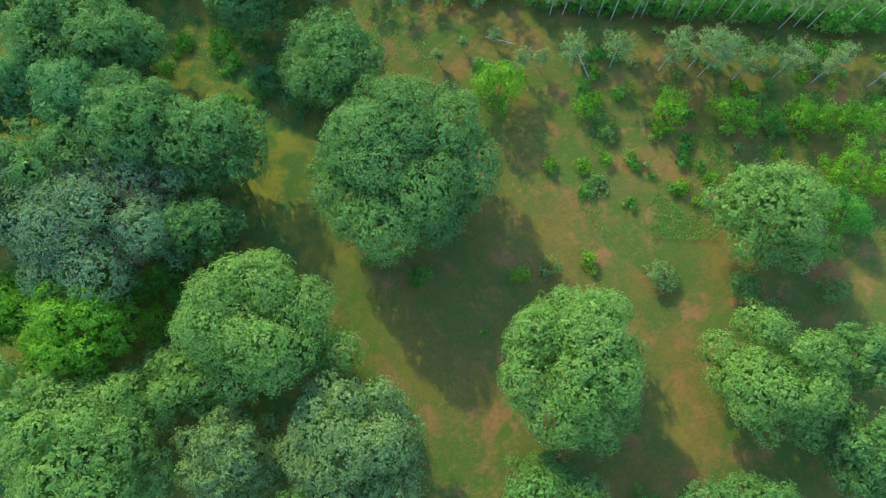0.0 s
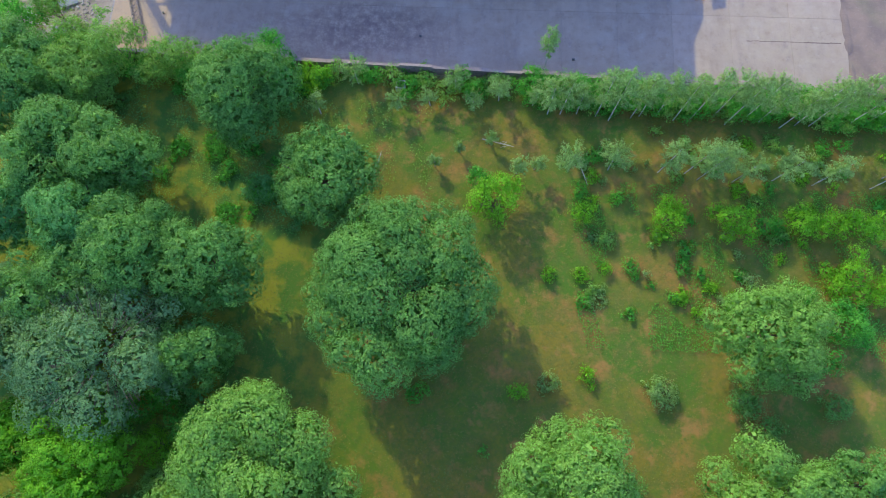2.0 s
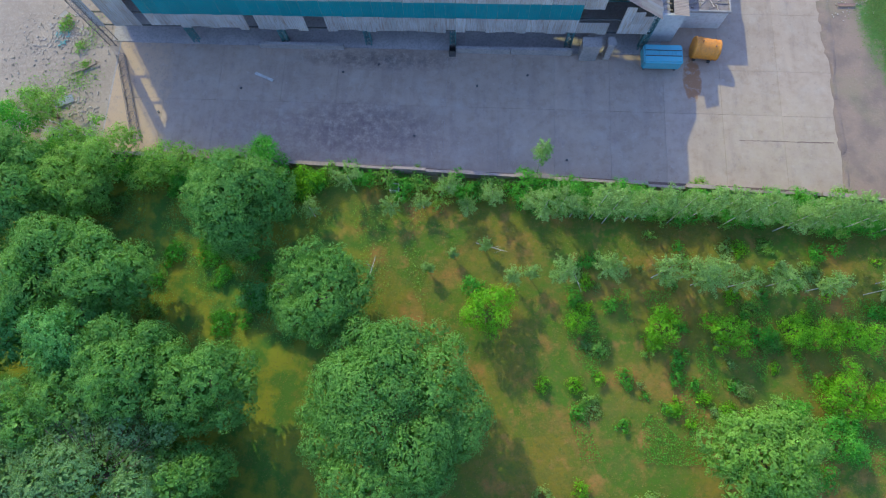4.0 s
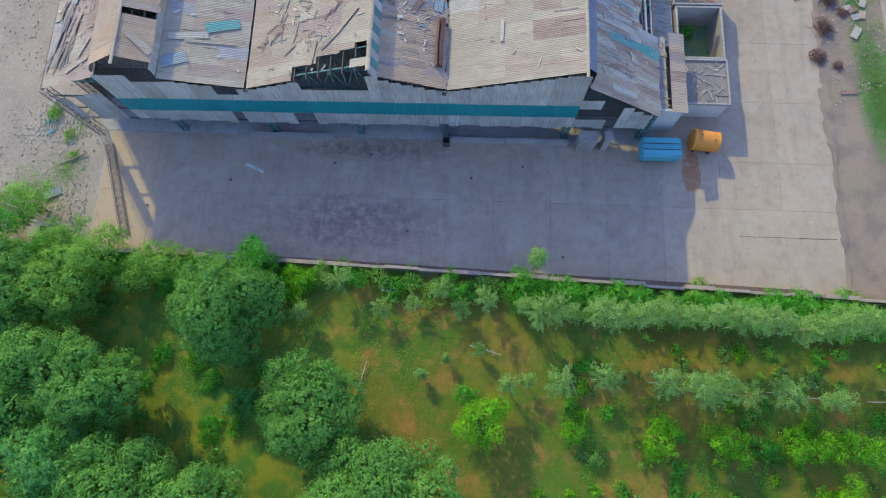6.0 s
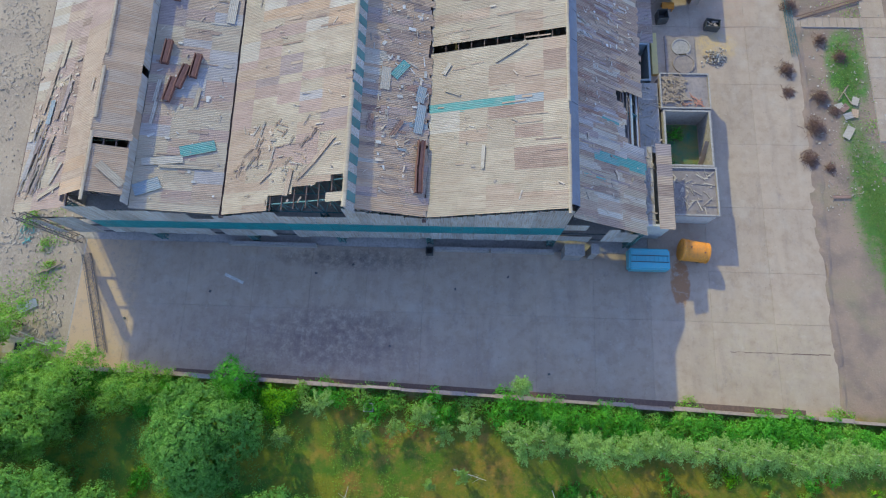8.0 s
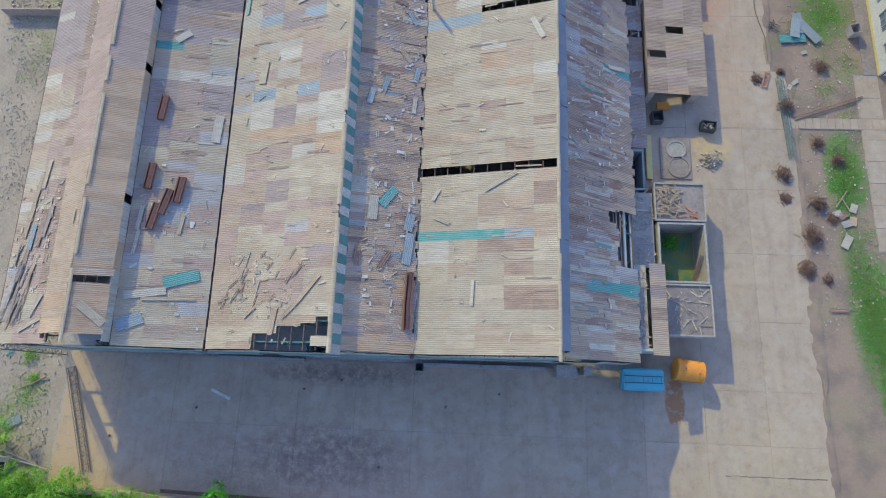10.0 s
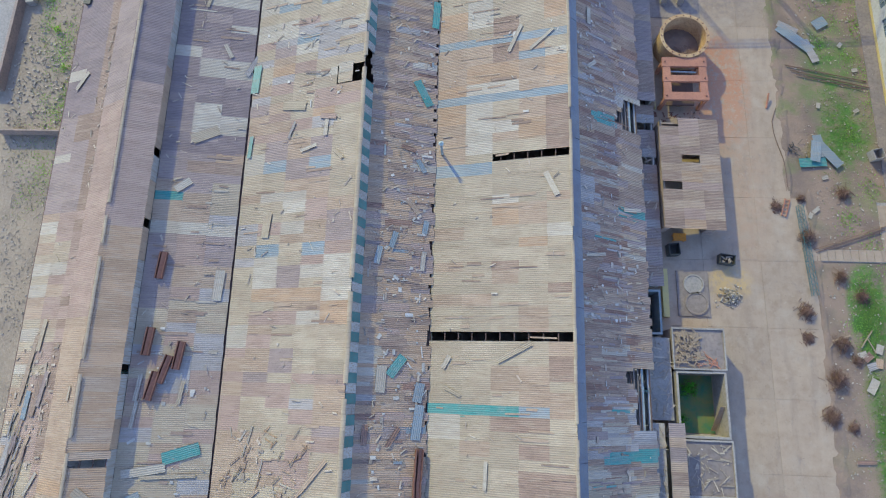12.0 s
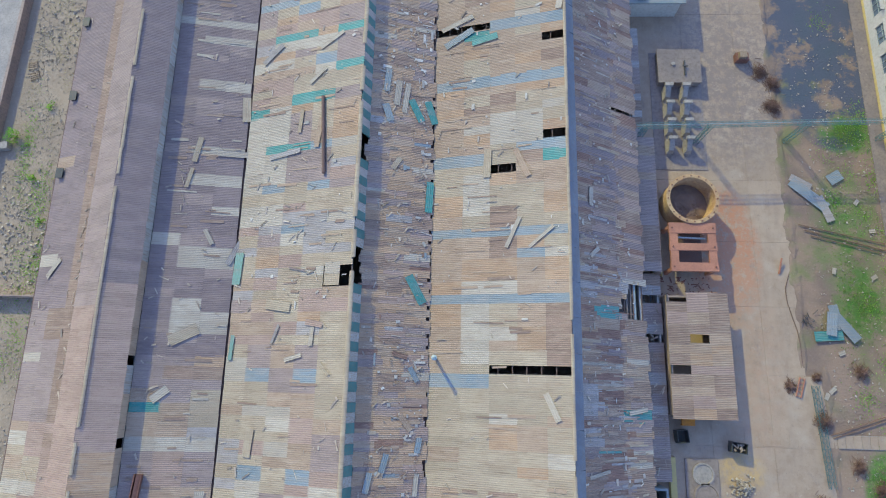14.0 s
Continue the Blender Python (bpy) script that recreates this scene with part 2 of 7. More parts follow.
def ground_material():
    m = bpy.data.materials.new("ground_soil_and_grass")
    m.use_nodes = True
    nt = m.node_tree
    bsdf = nt.nodes["Principled BSDF"]
    sep = nt.nodes.new("ShaderNodeSeparateXYZ")
    nt.links.new(nt.nodes.new("ShaderNodeNewGeometry").outputs["Position"], sep.inputs[0])
    x, y = sep.outputs[0], sep.outputs[1]

    def ramp(v, lo, hi):
        r = nt.nodes.new("ShaderNodeMapRange")
        r.inputs[1].default_value, r.inputs[2].default_value = lo, hi
        nt.links.new(v, r.inputs[0])
        return r.outputs[0]

    wob = calc(nt, "MULTIPLY", calc(nt, "SUBTRACT", noised(nt, 0.5, 0.2, 0.8), 0.5), 5.0)
    # orchard floor: dry grass, green grass and bare earth
    orchard = mixed(nt, noised(nt, 0.11, 0.38, 0.56, 5), (0.205, 0.155, 0.022), (0.082, 0.148, 0.015))
    orchard = mixed(nt, calc(nt, "MULTIPLY", noised(nt, 0.7, 0.46, 0.62, 6), 0.6), orchard, (0.13, 0.132, 0.026))
    orchard = mixed(nt, calc(nt, "MULTIPLY", noised(nt, 0.25, 0.53, 0.66, 6), 0.8), orchard, (0.33, 0.155, 0.045))
    orchard = mixed(nt, calc(nt, "MULTIPLY", noised(nt, 3.5, 0.42, 0.7, 6), 0.5), orchard, (0.09, 0.11, 0.028))
    orchard = mixed(nt, calc(nt, "MULTIPLY", noised(nt, 1.3, 0.52, 0.66, 8, rough=0.72), 0.6), orchard, (0.25, 0.16, 0.04))
    orchard = mixed(nt, calc(nt, "MULTIPLY", noised(nt, 2.1, 0.54, 0.66, 8, rough=0.72), 0.65), orchard, (0.075, 0.135, 0.018))
    orchard = mixed(nt, calc(nt, "MULTIPLY", noised(nt, 0.38, 0.57, 0.66, 8, rough=0.7), 0.7), orchard, (0.31, 0.165, 0.05))
    lush = calc(nt, "MULTIPLY", ramp(calc(nt, "ADD", x, calc(nt, "MULTIPLY", wob, 1.6)), -3.0, -14.0), 0.88)
    orchard = mixed(nt, lush, orchard, mixed(nt, noised(nt, 0.42, 0.44, 0.58, 6), (0.07, 0.15, 0.022), (0.215, 0.215, 0.024)))
    # rubble-strewn ground round the works
    bare = mixed(nt, noised(nt, 0.2, 0.4, 0.6, 6), (0.345, 0.268, 0.19), (0.285, 0.222, 0.162))
    bare = mixed(nt, calc(nt, "MULTIPLY", noised(nt, 2.6, 0.5, 0.66, 8), 0.4), bare, (0.42, 0.35, 0.265))
    # the strip beside the concrete road: brown soil with green patches
    strip = mixed(nt, noised(nt, 0.3, 0.42, 0.6, 6), (0.27, 0.19, 0.135), (0.205, 0.148, 0.112))
    strip = mixed(nt, calc(nt, "MULTIPLY", noised(nt, 0.22, 0.50, 0.66, 7), calc(nt, "ADD", calc(nt, "MULTIPLY", ramp(y, 80.0, 100.0), 0.45), 0.15)), strip, (0.13, 0.19, 0.045))
    strip = mixed(nt, calc(nt, "MULTIPLY", noised(nt, 6.0, 0.58, 0.72, 6), 0.25), strip, (0.40, 0.34, 0.28))
    for cx, cy, rx, ry, amount in ((44.3, 76.3, 2.4, 5.6, 2.2), (45.6, 61.0, 3.0, 7.5, 2.2), (46.6, 54.5, 2.2, 6.0, 1.6), (44.5, 95.5, 3.2, 4.4, 1.3), (45.2, 114.6, 3.2, 2.6, 2.0), (43.8, 103.0, 4.0, 9.0, 0.8), (44.0, 68.0, 1.6, 4.0, 0.7)):
        px = calc(nt, "DIVIDE", calc(nt, "SUBTRACT", x, cx), rx)
        py = calc(nt, "DIVIDE", calc(nt, "SUBTRACT", y, cy), ry)
        weed = calc(nt, "MAXIMUM", calc(nt, "SUBTRACT", 1.0, calc(nt, "ADD", calc(nt, "MULTIPLY", px, px), calc(nt, "MULTIPLY", py, py))), 0.0)
        weed = calc(nt, "MINIMUM", calc(nt, "MULTIPLY", calc(nt, "MULTIPLY", weed, noised(nt, 0.7, 0.36, 0.62, 7, rough=0.7)), amount), 0.85)
        strip = mixed(nt, weed, strip, (0.085, 0.20, 0.035))
    # blue-black oval: ashy soil, with some shade put into its colour
    ax = calc(nt, "DIVIDE", calc(nt, "SUBTRACT", x, 44.0), 6.6)
    ay = calc(nt, "DIVIDE", calc(nt, "SUBTRACT", y, 127.0), 14.5)
    ash_shade = calc(nt, "MAXIMUM", calc(nt, "SUBTRACT", 1.0, calc(nt, "ADD", calc(nt, "MULTIPLY", ax, ax), calc(nt, "MULTIPLY", ay, ay))), 0.0)
    ash_shade = calc(nt, "MINIMUM", calc(nt, "MULTIPLY", calc(nt, "MULTIPLY", calc(nt, "POWER", ash_shade, 0.5), 2.0), noised(nt, 0.28, 0.42, 0.56, 7, rough=0.7)), 0.9)
    strip = mixed(nt, ash_shade, strip, (0.072, 0.086, 0.118))
    right = ramp(calc(nt, "ADD", x, calc(nt, "MULTIPLY", wob, 0.3)), 36.6, 37.6)
    works = mixed(nt, right, bare, strip)
    north = ramp(calc(nt, "ADD", calc(nt, "ADD", y, calc(nt, "MULTIPLY", x, 0.031)), calc(nt, "MULTIPLY", wob, 0.25)), 40.6, 42.2)
    nt.links.new(mixed(nt, north, orchard, works), bsdf.inputs["Base Color"])
    bsdf.inputs["Roughness"].default_value = 0.95
    bsdf.inputs["Specular IOR Level"].default_value = 0.1
    b = node(nt, "ShaderNodeBump", Strength=0.4, Distance=0.1)
    nt.links.new(noised(nt, 4.5, 0.2, 0.8, 8.0), b.inputs["Height"])
    nt.links.new(b.outputs[0], bsdf.inputs["Normal"])
    return m


def yard_material():
    """Cast concrete with oil and rust stains of their own shape."""
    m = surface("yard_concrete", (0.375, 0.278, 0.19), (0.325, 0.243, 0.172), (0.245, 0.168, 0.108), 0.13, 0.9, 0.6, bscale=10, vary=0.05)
    nt = m.node_tree
    bsdf = nt.nodes["Principled BSDF"]
    col = bsdf.inputs["Base Color"].links[0].from_socket
    # tyre-worn streaks along the road, pale scour and fine dark spatter
    col = mixed(nt, calc(nt, "MULTIPLY", noised(nt, 0.5, 0.50, 0.64, 7.0, (1.6, 0.25, 1.0)), 0.4), col, (0.25, 0.185, 0.135))
    col = mixed(nt, calc(nt, "MULTIPLY", noised(nt, 0.32, 0.52, 0.66, 8.0, rough=0.7), 0.5), col, (0.395, 0.32, 0.24))
    col = mixed(nt, calc(nt, "MULTIPLY", noised(nt, 2.4, 0.60, 0.68, 9.0, rough=0.7), 0.45), col, (0.19, 0.14, 0.11))
    sep = nt.nodes.new("ShaderNodeSeparateXYZ")
    nt.links.new(nt.nodes.new("ShaderNodeNewGeometry").outputs["Position"], sep.inputs[0])
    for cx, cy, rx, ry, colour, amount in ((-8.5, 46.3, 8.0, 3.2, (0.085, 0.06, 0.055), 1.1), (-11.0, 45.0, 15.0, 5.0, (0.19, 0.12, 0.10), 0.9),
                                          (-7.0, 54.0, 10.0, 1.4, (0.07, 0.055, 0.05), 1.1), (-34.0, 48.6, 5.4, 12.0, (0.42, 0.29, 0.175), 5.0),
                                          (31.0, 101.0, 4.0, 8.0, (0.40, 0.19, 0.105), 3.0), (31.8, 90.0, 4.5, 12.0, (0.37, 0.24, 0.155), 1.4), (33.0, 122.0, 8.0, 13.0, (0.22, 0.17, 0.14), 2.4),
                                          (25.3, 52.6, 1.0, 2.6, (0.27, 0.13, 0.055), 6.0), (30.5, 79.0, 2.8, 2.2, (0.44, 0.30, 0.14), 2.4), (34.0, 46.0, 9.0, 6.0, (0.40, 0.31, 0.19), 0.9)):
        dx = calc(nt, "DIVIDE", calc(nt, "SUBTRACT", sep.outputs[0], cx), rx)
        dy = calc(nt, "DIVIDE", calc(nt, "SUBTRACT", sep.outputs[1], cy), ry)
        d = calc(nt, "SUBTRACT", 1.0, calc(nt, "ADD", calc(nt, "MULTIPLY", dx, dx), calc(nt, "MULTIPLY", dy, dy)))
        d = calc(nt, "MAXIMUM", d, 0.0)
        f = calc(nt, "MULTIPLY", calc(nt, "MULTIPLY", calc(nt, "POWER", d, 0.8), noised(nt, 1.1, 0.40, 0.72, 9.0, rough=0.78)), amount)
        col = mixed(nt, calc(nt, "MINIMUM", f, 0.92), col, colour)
    # fine drips, tyre scuffs and patches of dust
    col = mixed(nt, calc(nt, "MULTIPLY", noised(nt, 5.5, 0.58, 0.66, 8.0, rough=0.75), 0.5), col, (0.15, 0.11, 0.095))
    col = mixed(nt, calc(nt, "MULTIPLY", noised(nt, 0.85, 0.56, 0.70, 9.0, (1.0, 0.5, 1.0), 0.72), 0.45), col, (0.20, 0.155, 0.135))
    col = mixed(nt, calc(nt, "MULTIPLY", noised(nt, 1.6, 0.57, 0.66, 9.0, rough=0.75), 0.4), col, (0.44, 0.36, 0.27))
    nt.links.new(col, bsdf.inputs["Base Color"])
    return m


GROUND, YARD = ground_material(), yard_material()


# ---- shapes ----
class Geo:
    """Collects simple solids; made() turns them into one mesh object."""

    def __init__(self, origin=(0, 0, 0)):
        self.v, self.f, self.o = [], [], Vector(origin)

    def add(self, verts, faces):
        n = len(self.v)
        self.v += [tuple(Vector(p) - self.o) for p in verts]
        self.f += [tuple(i + n for i in f) for f in faces]
        return self

    def box(self, x0, y0, z0, x1, y1, z1, m=None):
        vs = [Vector((x, y, z)) for z in (z0, z1) for x, y in ((x0, y0), (x1, y0), (x1, y1), (x0, y1))]
        if m is not None:
            vs = [m @ p for p in vs]
        return self.add(vs, [(3, 2, 1, 0), (4, 5, 6, 7), (0, 1, 5, 4), (1, 2, 6, 5), (2, 3, 7, 6), (3, 0, 4, 7)])

    def bar(self, p, q, w=0.1, h=None, up=(0, 0, 1)):
        p, q, h = Vector(p), Vector(q), h or w
        d = (q - p).normalized()
        up = Vector(up)
        if abs(d.dot(up)) > 0.95:
            up = Vector((0, 1, 0))
        s = d.cross(up).normalized() * w / 2
        u = s.cross(d).normalized() * h / 2
        vs = [e + a * s + b * u for e in (p, q) for a, b in ((-1, -1), (1, -1), (1, 1), (-1, 1))]
        return self.add(vs, [(0, 1, 2, 3), (7, 6, 5, 4), (0, 4, 5, 1), (1, 5, 6, 2), (2, 6, 7, 3), (3, 7, 4, 0)])

    def tube(self, p, q, r0, r1=None, seg=10, cap=True):
        p, q = Vector(p), Vector(q)
        r1 = r0 if r1 is None else r1
        d = (q - p).normalized()
        s = d.orthogonal().normalized()
        u = d.cross(s)
        vs = [e + r * (math.cos(2 * math.pi * i / seg) * s + math.sin(2 * math.pi * i / seg) * u) for e, r in ((p, r0), (q, r1)) for i in range(seg)]
        fs = [(i, (i + 1) % seg, seg + (i + 1) % seg, seg + i) for i in range(seg)]
        if cap:
            fs += [tuple(range(seg - 1, -1, -1)), tuple(range(seg, 2 * seg))]
        return self.add(vs, fs)

    def lathe(self, profile, seg=32, centre=(0, 0, 0), m=None):
        """profile: (radius, z) from one end to the other."""
        c = Vector(centre)
        vs = [Vector((r * math.cos(2 * math.pi * i / seg), r * math.sin(2 * math.pi * i / seg), z)) for r, z in profile for i in range(seg)]
        vs = [(m @ p if m is not None else p) + c for p in vs]
        fs = [(k * seg + i, k * seg + (i + 1) % seg, (k + 1) * seg + (i + 1) % seg, (k + 1) * seg + i) for k in range(len(profile) - 1) for i in range(seg)]
        return self.add(vs, fs)

    def lattice(self, p, q, w, h, step, t=0.07, up=(0, 0, 1)):
        """A braced girder of four chords from p to q."""
        p, q = Vector(p), Vector(q)
        d = (q - p).normalized()
        up = Vector(up)
        if abs(d.dot(up)) > 0.95:
            up = Vector((0, 1, 0))
        s = d.cross(up).normalized() * w / 2
        u = s.cross(d).normalized() * h / 2
        n = max(2, round((q - p).length / step))
        corner = [(-1, -1), (1, -1), (1, 1), (-1, 1)]
        for a, b in corner:
            self.bar(p + a * s + b * u, q + a * s + b * u, t * 1.3)
        for k in range(n):
            e0, e1 = p.lerp(q, k / n), p.lerp(q, (k + 1) / n)
            for i in range(4):
                (a, b), (c, e) = corner[i], corner[(i + 1) % 4]
                self.bar(e0 + a * s + b * u, e0 + c * s + e * u, t * 0.8)
                self.bar(e0 + a * s + b * u, e1 + c * s + e * u, t * 0.7)
        return self

    def made(self, name, material, parent=None, label="", smooth=False):
        me = bpy.data.meshes.new(name)
        me.from_pydata(self.v, [], self.f)
        me.materials.append(material)
        if smooth:
            me.shade_smooth()
        ob = new(name, me)
        ob.parent = parent
        if label:
            ob["label"] = label
        return ob


def thing(name, at, label, category, group="", kind="", turn=0.0):
    ob = new(name)
    ob.empty_display_size = 0.2
    ob.matrix_basis = pose(*at, 0, 0, turn)
    return tagged(ob, label, category, group, kind)


def solo(ob, label, category, group="", kind=""):
    return tagged(ob, label, category, group, kind)

# ---- ground, yard and walls ----
g = Geo()
STEPX = [-700, -200, -90] + [-60 + 6 * i for i in range(21)] + [90, 200, 700]
STEPY = [-700, -200, -60] + [-30 + 6 * i for i in range(33)] + [200, 320, 900]


def lie(x, y):
    """The ground's height: nearly level, a little uneven in the orchard."""
    if -60 < x < 60 and -30 < y < 38:
        return 0.12 * noise.noise(Vector((x * 0.15, y * 0.15, 3.0))) - 0.06
    return -0.06


g.add([(x, y, lie(x, y)) for y in STEPY for x in STEPX],
      [(j * len(STEPX) + i, j * len(STEPX) + i + 1, (j + 1) * len(STEPX) + i + 1, (j + 1) * len(STEPX) + i)
       for j in range(len(STEPY) - 1) for i in range(len(STEPX) - 1)])
ground = solo(g.made("ground", GROUND), "dry grass, bare earth and rubble-strewn soil", "ground", kind="structure")


def wall_y(x):
    return 41.3 - 0.031 * x


def pave_slab(name, x0, y0, x1, y1, parent, z=0.0, mat=YARD, skew=False):
    """One cast slab with chamfered edges; its near edge may follow the boundary wall."""
    ya, yb = (wall_y(x0), wall_y(x1)) if skew else (y0, y0)
    gap, c, t = 0.007, 0.007, 0.16
    low = [(x0 + gap, ya + gap, z - t), (x1 - gap, yb + gap, z - t), (x1 - gap, y1 - gap, z - t), (x0 + gap, y1 - gap, z - t)]
    mid = [(p[0], p[1], z - c + random.uniform(0, 0.012)) for p in low]
    top = [(p[0] + (c if i in (0, 3) else -c), p[1] + (c if i < 2 else -c), mid[i][2] + c) for i, p in enumerate(low)]
    fs = [(8, 9, 10, 11)] + [(a, (a + 1) % 4, 4 + (a + 1) % 4, 4 + a) for a in range(4)] + [(4 + a, 4 + (a + 1) % 4, 8 + (a + 1) % 4, 8 + a) for a in range(4)]
    return Geo().add(low + mid + top, fs).made(name, mat, parent)


yard = Geo().box(-35.4, 42.9, -0.09, 37.6, 150, -0.05).made("pavement", CONC_OLD)
solo(yard, "stained cast-concrete yard and service road in large slabs", "pavement", kind="structure")
YX = [-35.2, -29.5, -23.9, -17.2, -11.4, -5.7, 0.0, 5.5, 11.2, 16.8, 22.3, 28.1, 34.0, 39.4]
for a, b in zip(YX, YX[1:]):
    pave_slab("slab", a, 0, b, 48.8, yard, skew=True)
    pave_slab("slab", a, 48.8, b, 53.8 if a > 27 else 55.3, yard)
for a, b in zip(YX[10:], YX[11:]):
    ys = [53.8 if a > 27 else 55.3] + [60.5 + 6.95 * k for k in range(14)]
    for c, d in zip(ys, ys[1:]):
        if a > 27:
            pave_slab("slab", a, c, min(b, 37.8) if c > 87 else b, d, yard)
        elif d > 60:
            pave_slab("slab", a, c, b, d, yard)

# boundary wall: rendered panels between piers, with a coping that has broken away in places
bw = Geo().box(-60, 42.0, -0.3, -59.9, 42.1, 0.1).made("boundary_wall", BRICK)
solo(bw, "low rendered boundary wall with broken coping, overgrown", "wall", kind="structure")
x = -60.0
k = 0
while x < 46:
    n = x + random.choice((2.8, 3.2, 3.6))
    ya, yb, h = wall_y(x), wall_y(n), random.choice((0.95, 1.05, 1.15))
    off = random.choice((-0.1, 0.0, 0.0, 0.06)) + random.uniform(-0.03, 0.03)
    Geo().add([(x, ya - 0.14 + off, -0.3), (n, yb - 0.14 + off, -0.3), (n, yb + 0.12 + off, -0.3), (x, ya + 0.12 + off, -0.3),
               (x, ya - 0.14 + off, h), (n, yb - 0.14 + off, h), (n, yb + 0.12 + off, h), (x, ya + 0.12 + off, h)],
              [(3, 2, 1, 0), (4, 5, 6, 7), (0, 1, 5, 4), (1, 2, 6, 5), (2, 3, 7, 6), (3, 0, 4, 7)]).made("wall_panel", BRICK, bw)
    if random.random() < 0.55:
        Geo().add([(x + 0.02, ya - 0.2 + off, h + 0.003), (n - 0.02, yb - 0.2 + off, h + 0.003), (n - 0.02, yb + 0.18 + off, h + 0.003), (x + 0.02, ya + 0.18 + off, h + 0.003),
                   (x + 0.02, ya - 0.2 + off, h + 0.1), (n - 0.02, yb - 0.2 + off, h + 0.1), (n - 0.02, yb + 0.18 + off, h + 0.1), (x + 0.02, ya + 0.18 + off, h + 0.1)],
                  [(3, 2, 1, 0), (4, 5, 6, 7), (0, 1, 5, 4), (1, 2, 6, 5), (2, 3, 7, 6), (3, 0, 4, 7)]).made("coping", CONC_OLD if off < -0.05 else BRICK, bw)
    x = n
    k += 1

# a narrow dark brown strip between the wall and the yard
FOOT_BROWN = surface("wall_foot_brown", (0.135, 0.085, 0.062), (0.105, 0.07, 0.055), (0.20, 0.13, 0.085), 0.4, 4.0, 0.6)
drain = Geo().add([(x, wall_y(x) + d, z) for z in (-0.05, 0.016) for x, d in ((-24.0, 0.16), (36.0, 0.16), (36.0, 0.72), (4.0, 0.62), (-24.0, 0.5))],
                  [(0, 4, 3, 2, 1), (5, 6, 7, 8, 9), (0, 1, 6, 5), (1, 2, 7, 6), (2, 3, 8, 7), (3, 4, 9, 8), (4, 0, 5, 9)]).made("drain", FOOT_BROWN)
solo(drain, "narrow dark brown strip along the inner foot of the wall", "drain", kind="structure")

# ---- the factory shed ----
FRONT, BACK = 55.3, 150.0


def front_y(x):
    return 55.63 + 0.0093 * x


PROFILE = [(-36.4, 8.55), (-30.4, 10.65), (-30.4, 11.2), (-27.5, 12.9), (-24.8, 11.8), (-24.7, 10.6), (-17.3, 9.2), (-5.75, 12.8), (-5.1, 11.4),
           (0.5, 9.45), (12.3, 12.65), (13.1, 11.95), (13.15, 10.0), (20.4, 5.3)]


def roof_z(x):
    for (xa, za), (xb, zb) in zip(PROFILE, PROFILE[1:]):
        if xa <= x <= xb and xb > xa:
            return za + (zb - za) * (x - xa) / (xb - xa)
    return 8.8 if x < 0 else 5.3


shed = thing("factory_shed", (-8, 55.5, 0), "long derelict factory shed with patched corrugated saw-tooth roofs", "building")
O = (-8, 55.5, 0)
sheet_cache = {}


def sheet_arrays(length, width, waves, amp=0.011):
    n = waves * 4
    ys = [-width / 2 + width * k / n for k in range(n + 1)]
    zs = [amp * math.cos(2 * math.pi * k / 4) for k in range(n + 1)]
    v = [(s * length / 2, y, z) for s in (-1, 1) for y, z in zip(ys, zs)]
    f = [(k, n + 1 + k, n + 2 + k, k + 1) for k in range(n)]
    f = [tuple(reversed(q)) for q in f]
    return v, f


def sheet_mesh(key, length, width=7 / 6, waves=7):
    k = (key, round(length, 2), round(width, 2), waves)
    if k not in sheet_cache:
        v, f = sheet_arrays(length, width, waves)
        me = bpy.data.meshes.new("corrugated_sheet")
        me.from_pydata(v, [], f)
        me.materials.append(key if isinstance(key, bpy.types.Material) else SHEET[key])
        sheet_cache[k] = me
    return sheet_cache[k]


def basis(p, d, y, scale=(1, 1, 1)):
    d, y = Vector(d).normalized(), Vector(y)
    y = (y - d * y.dot(d)).normalized()
    m = Matrix((d, y, d.cross(y))).transposed().to_4x4()
    m.translation = p
    return m @ Matrix.Diagonal((*scale, 1))


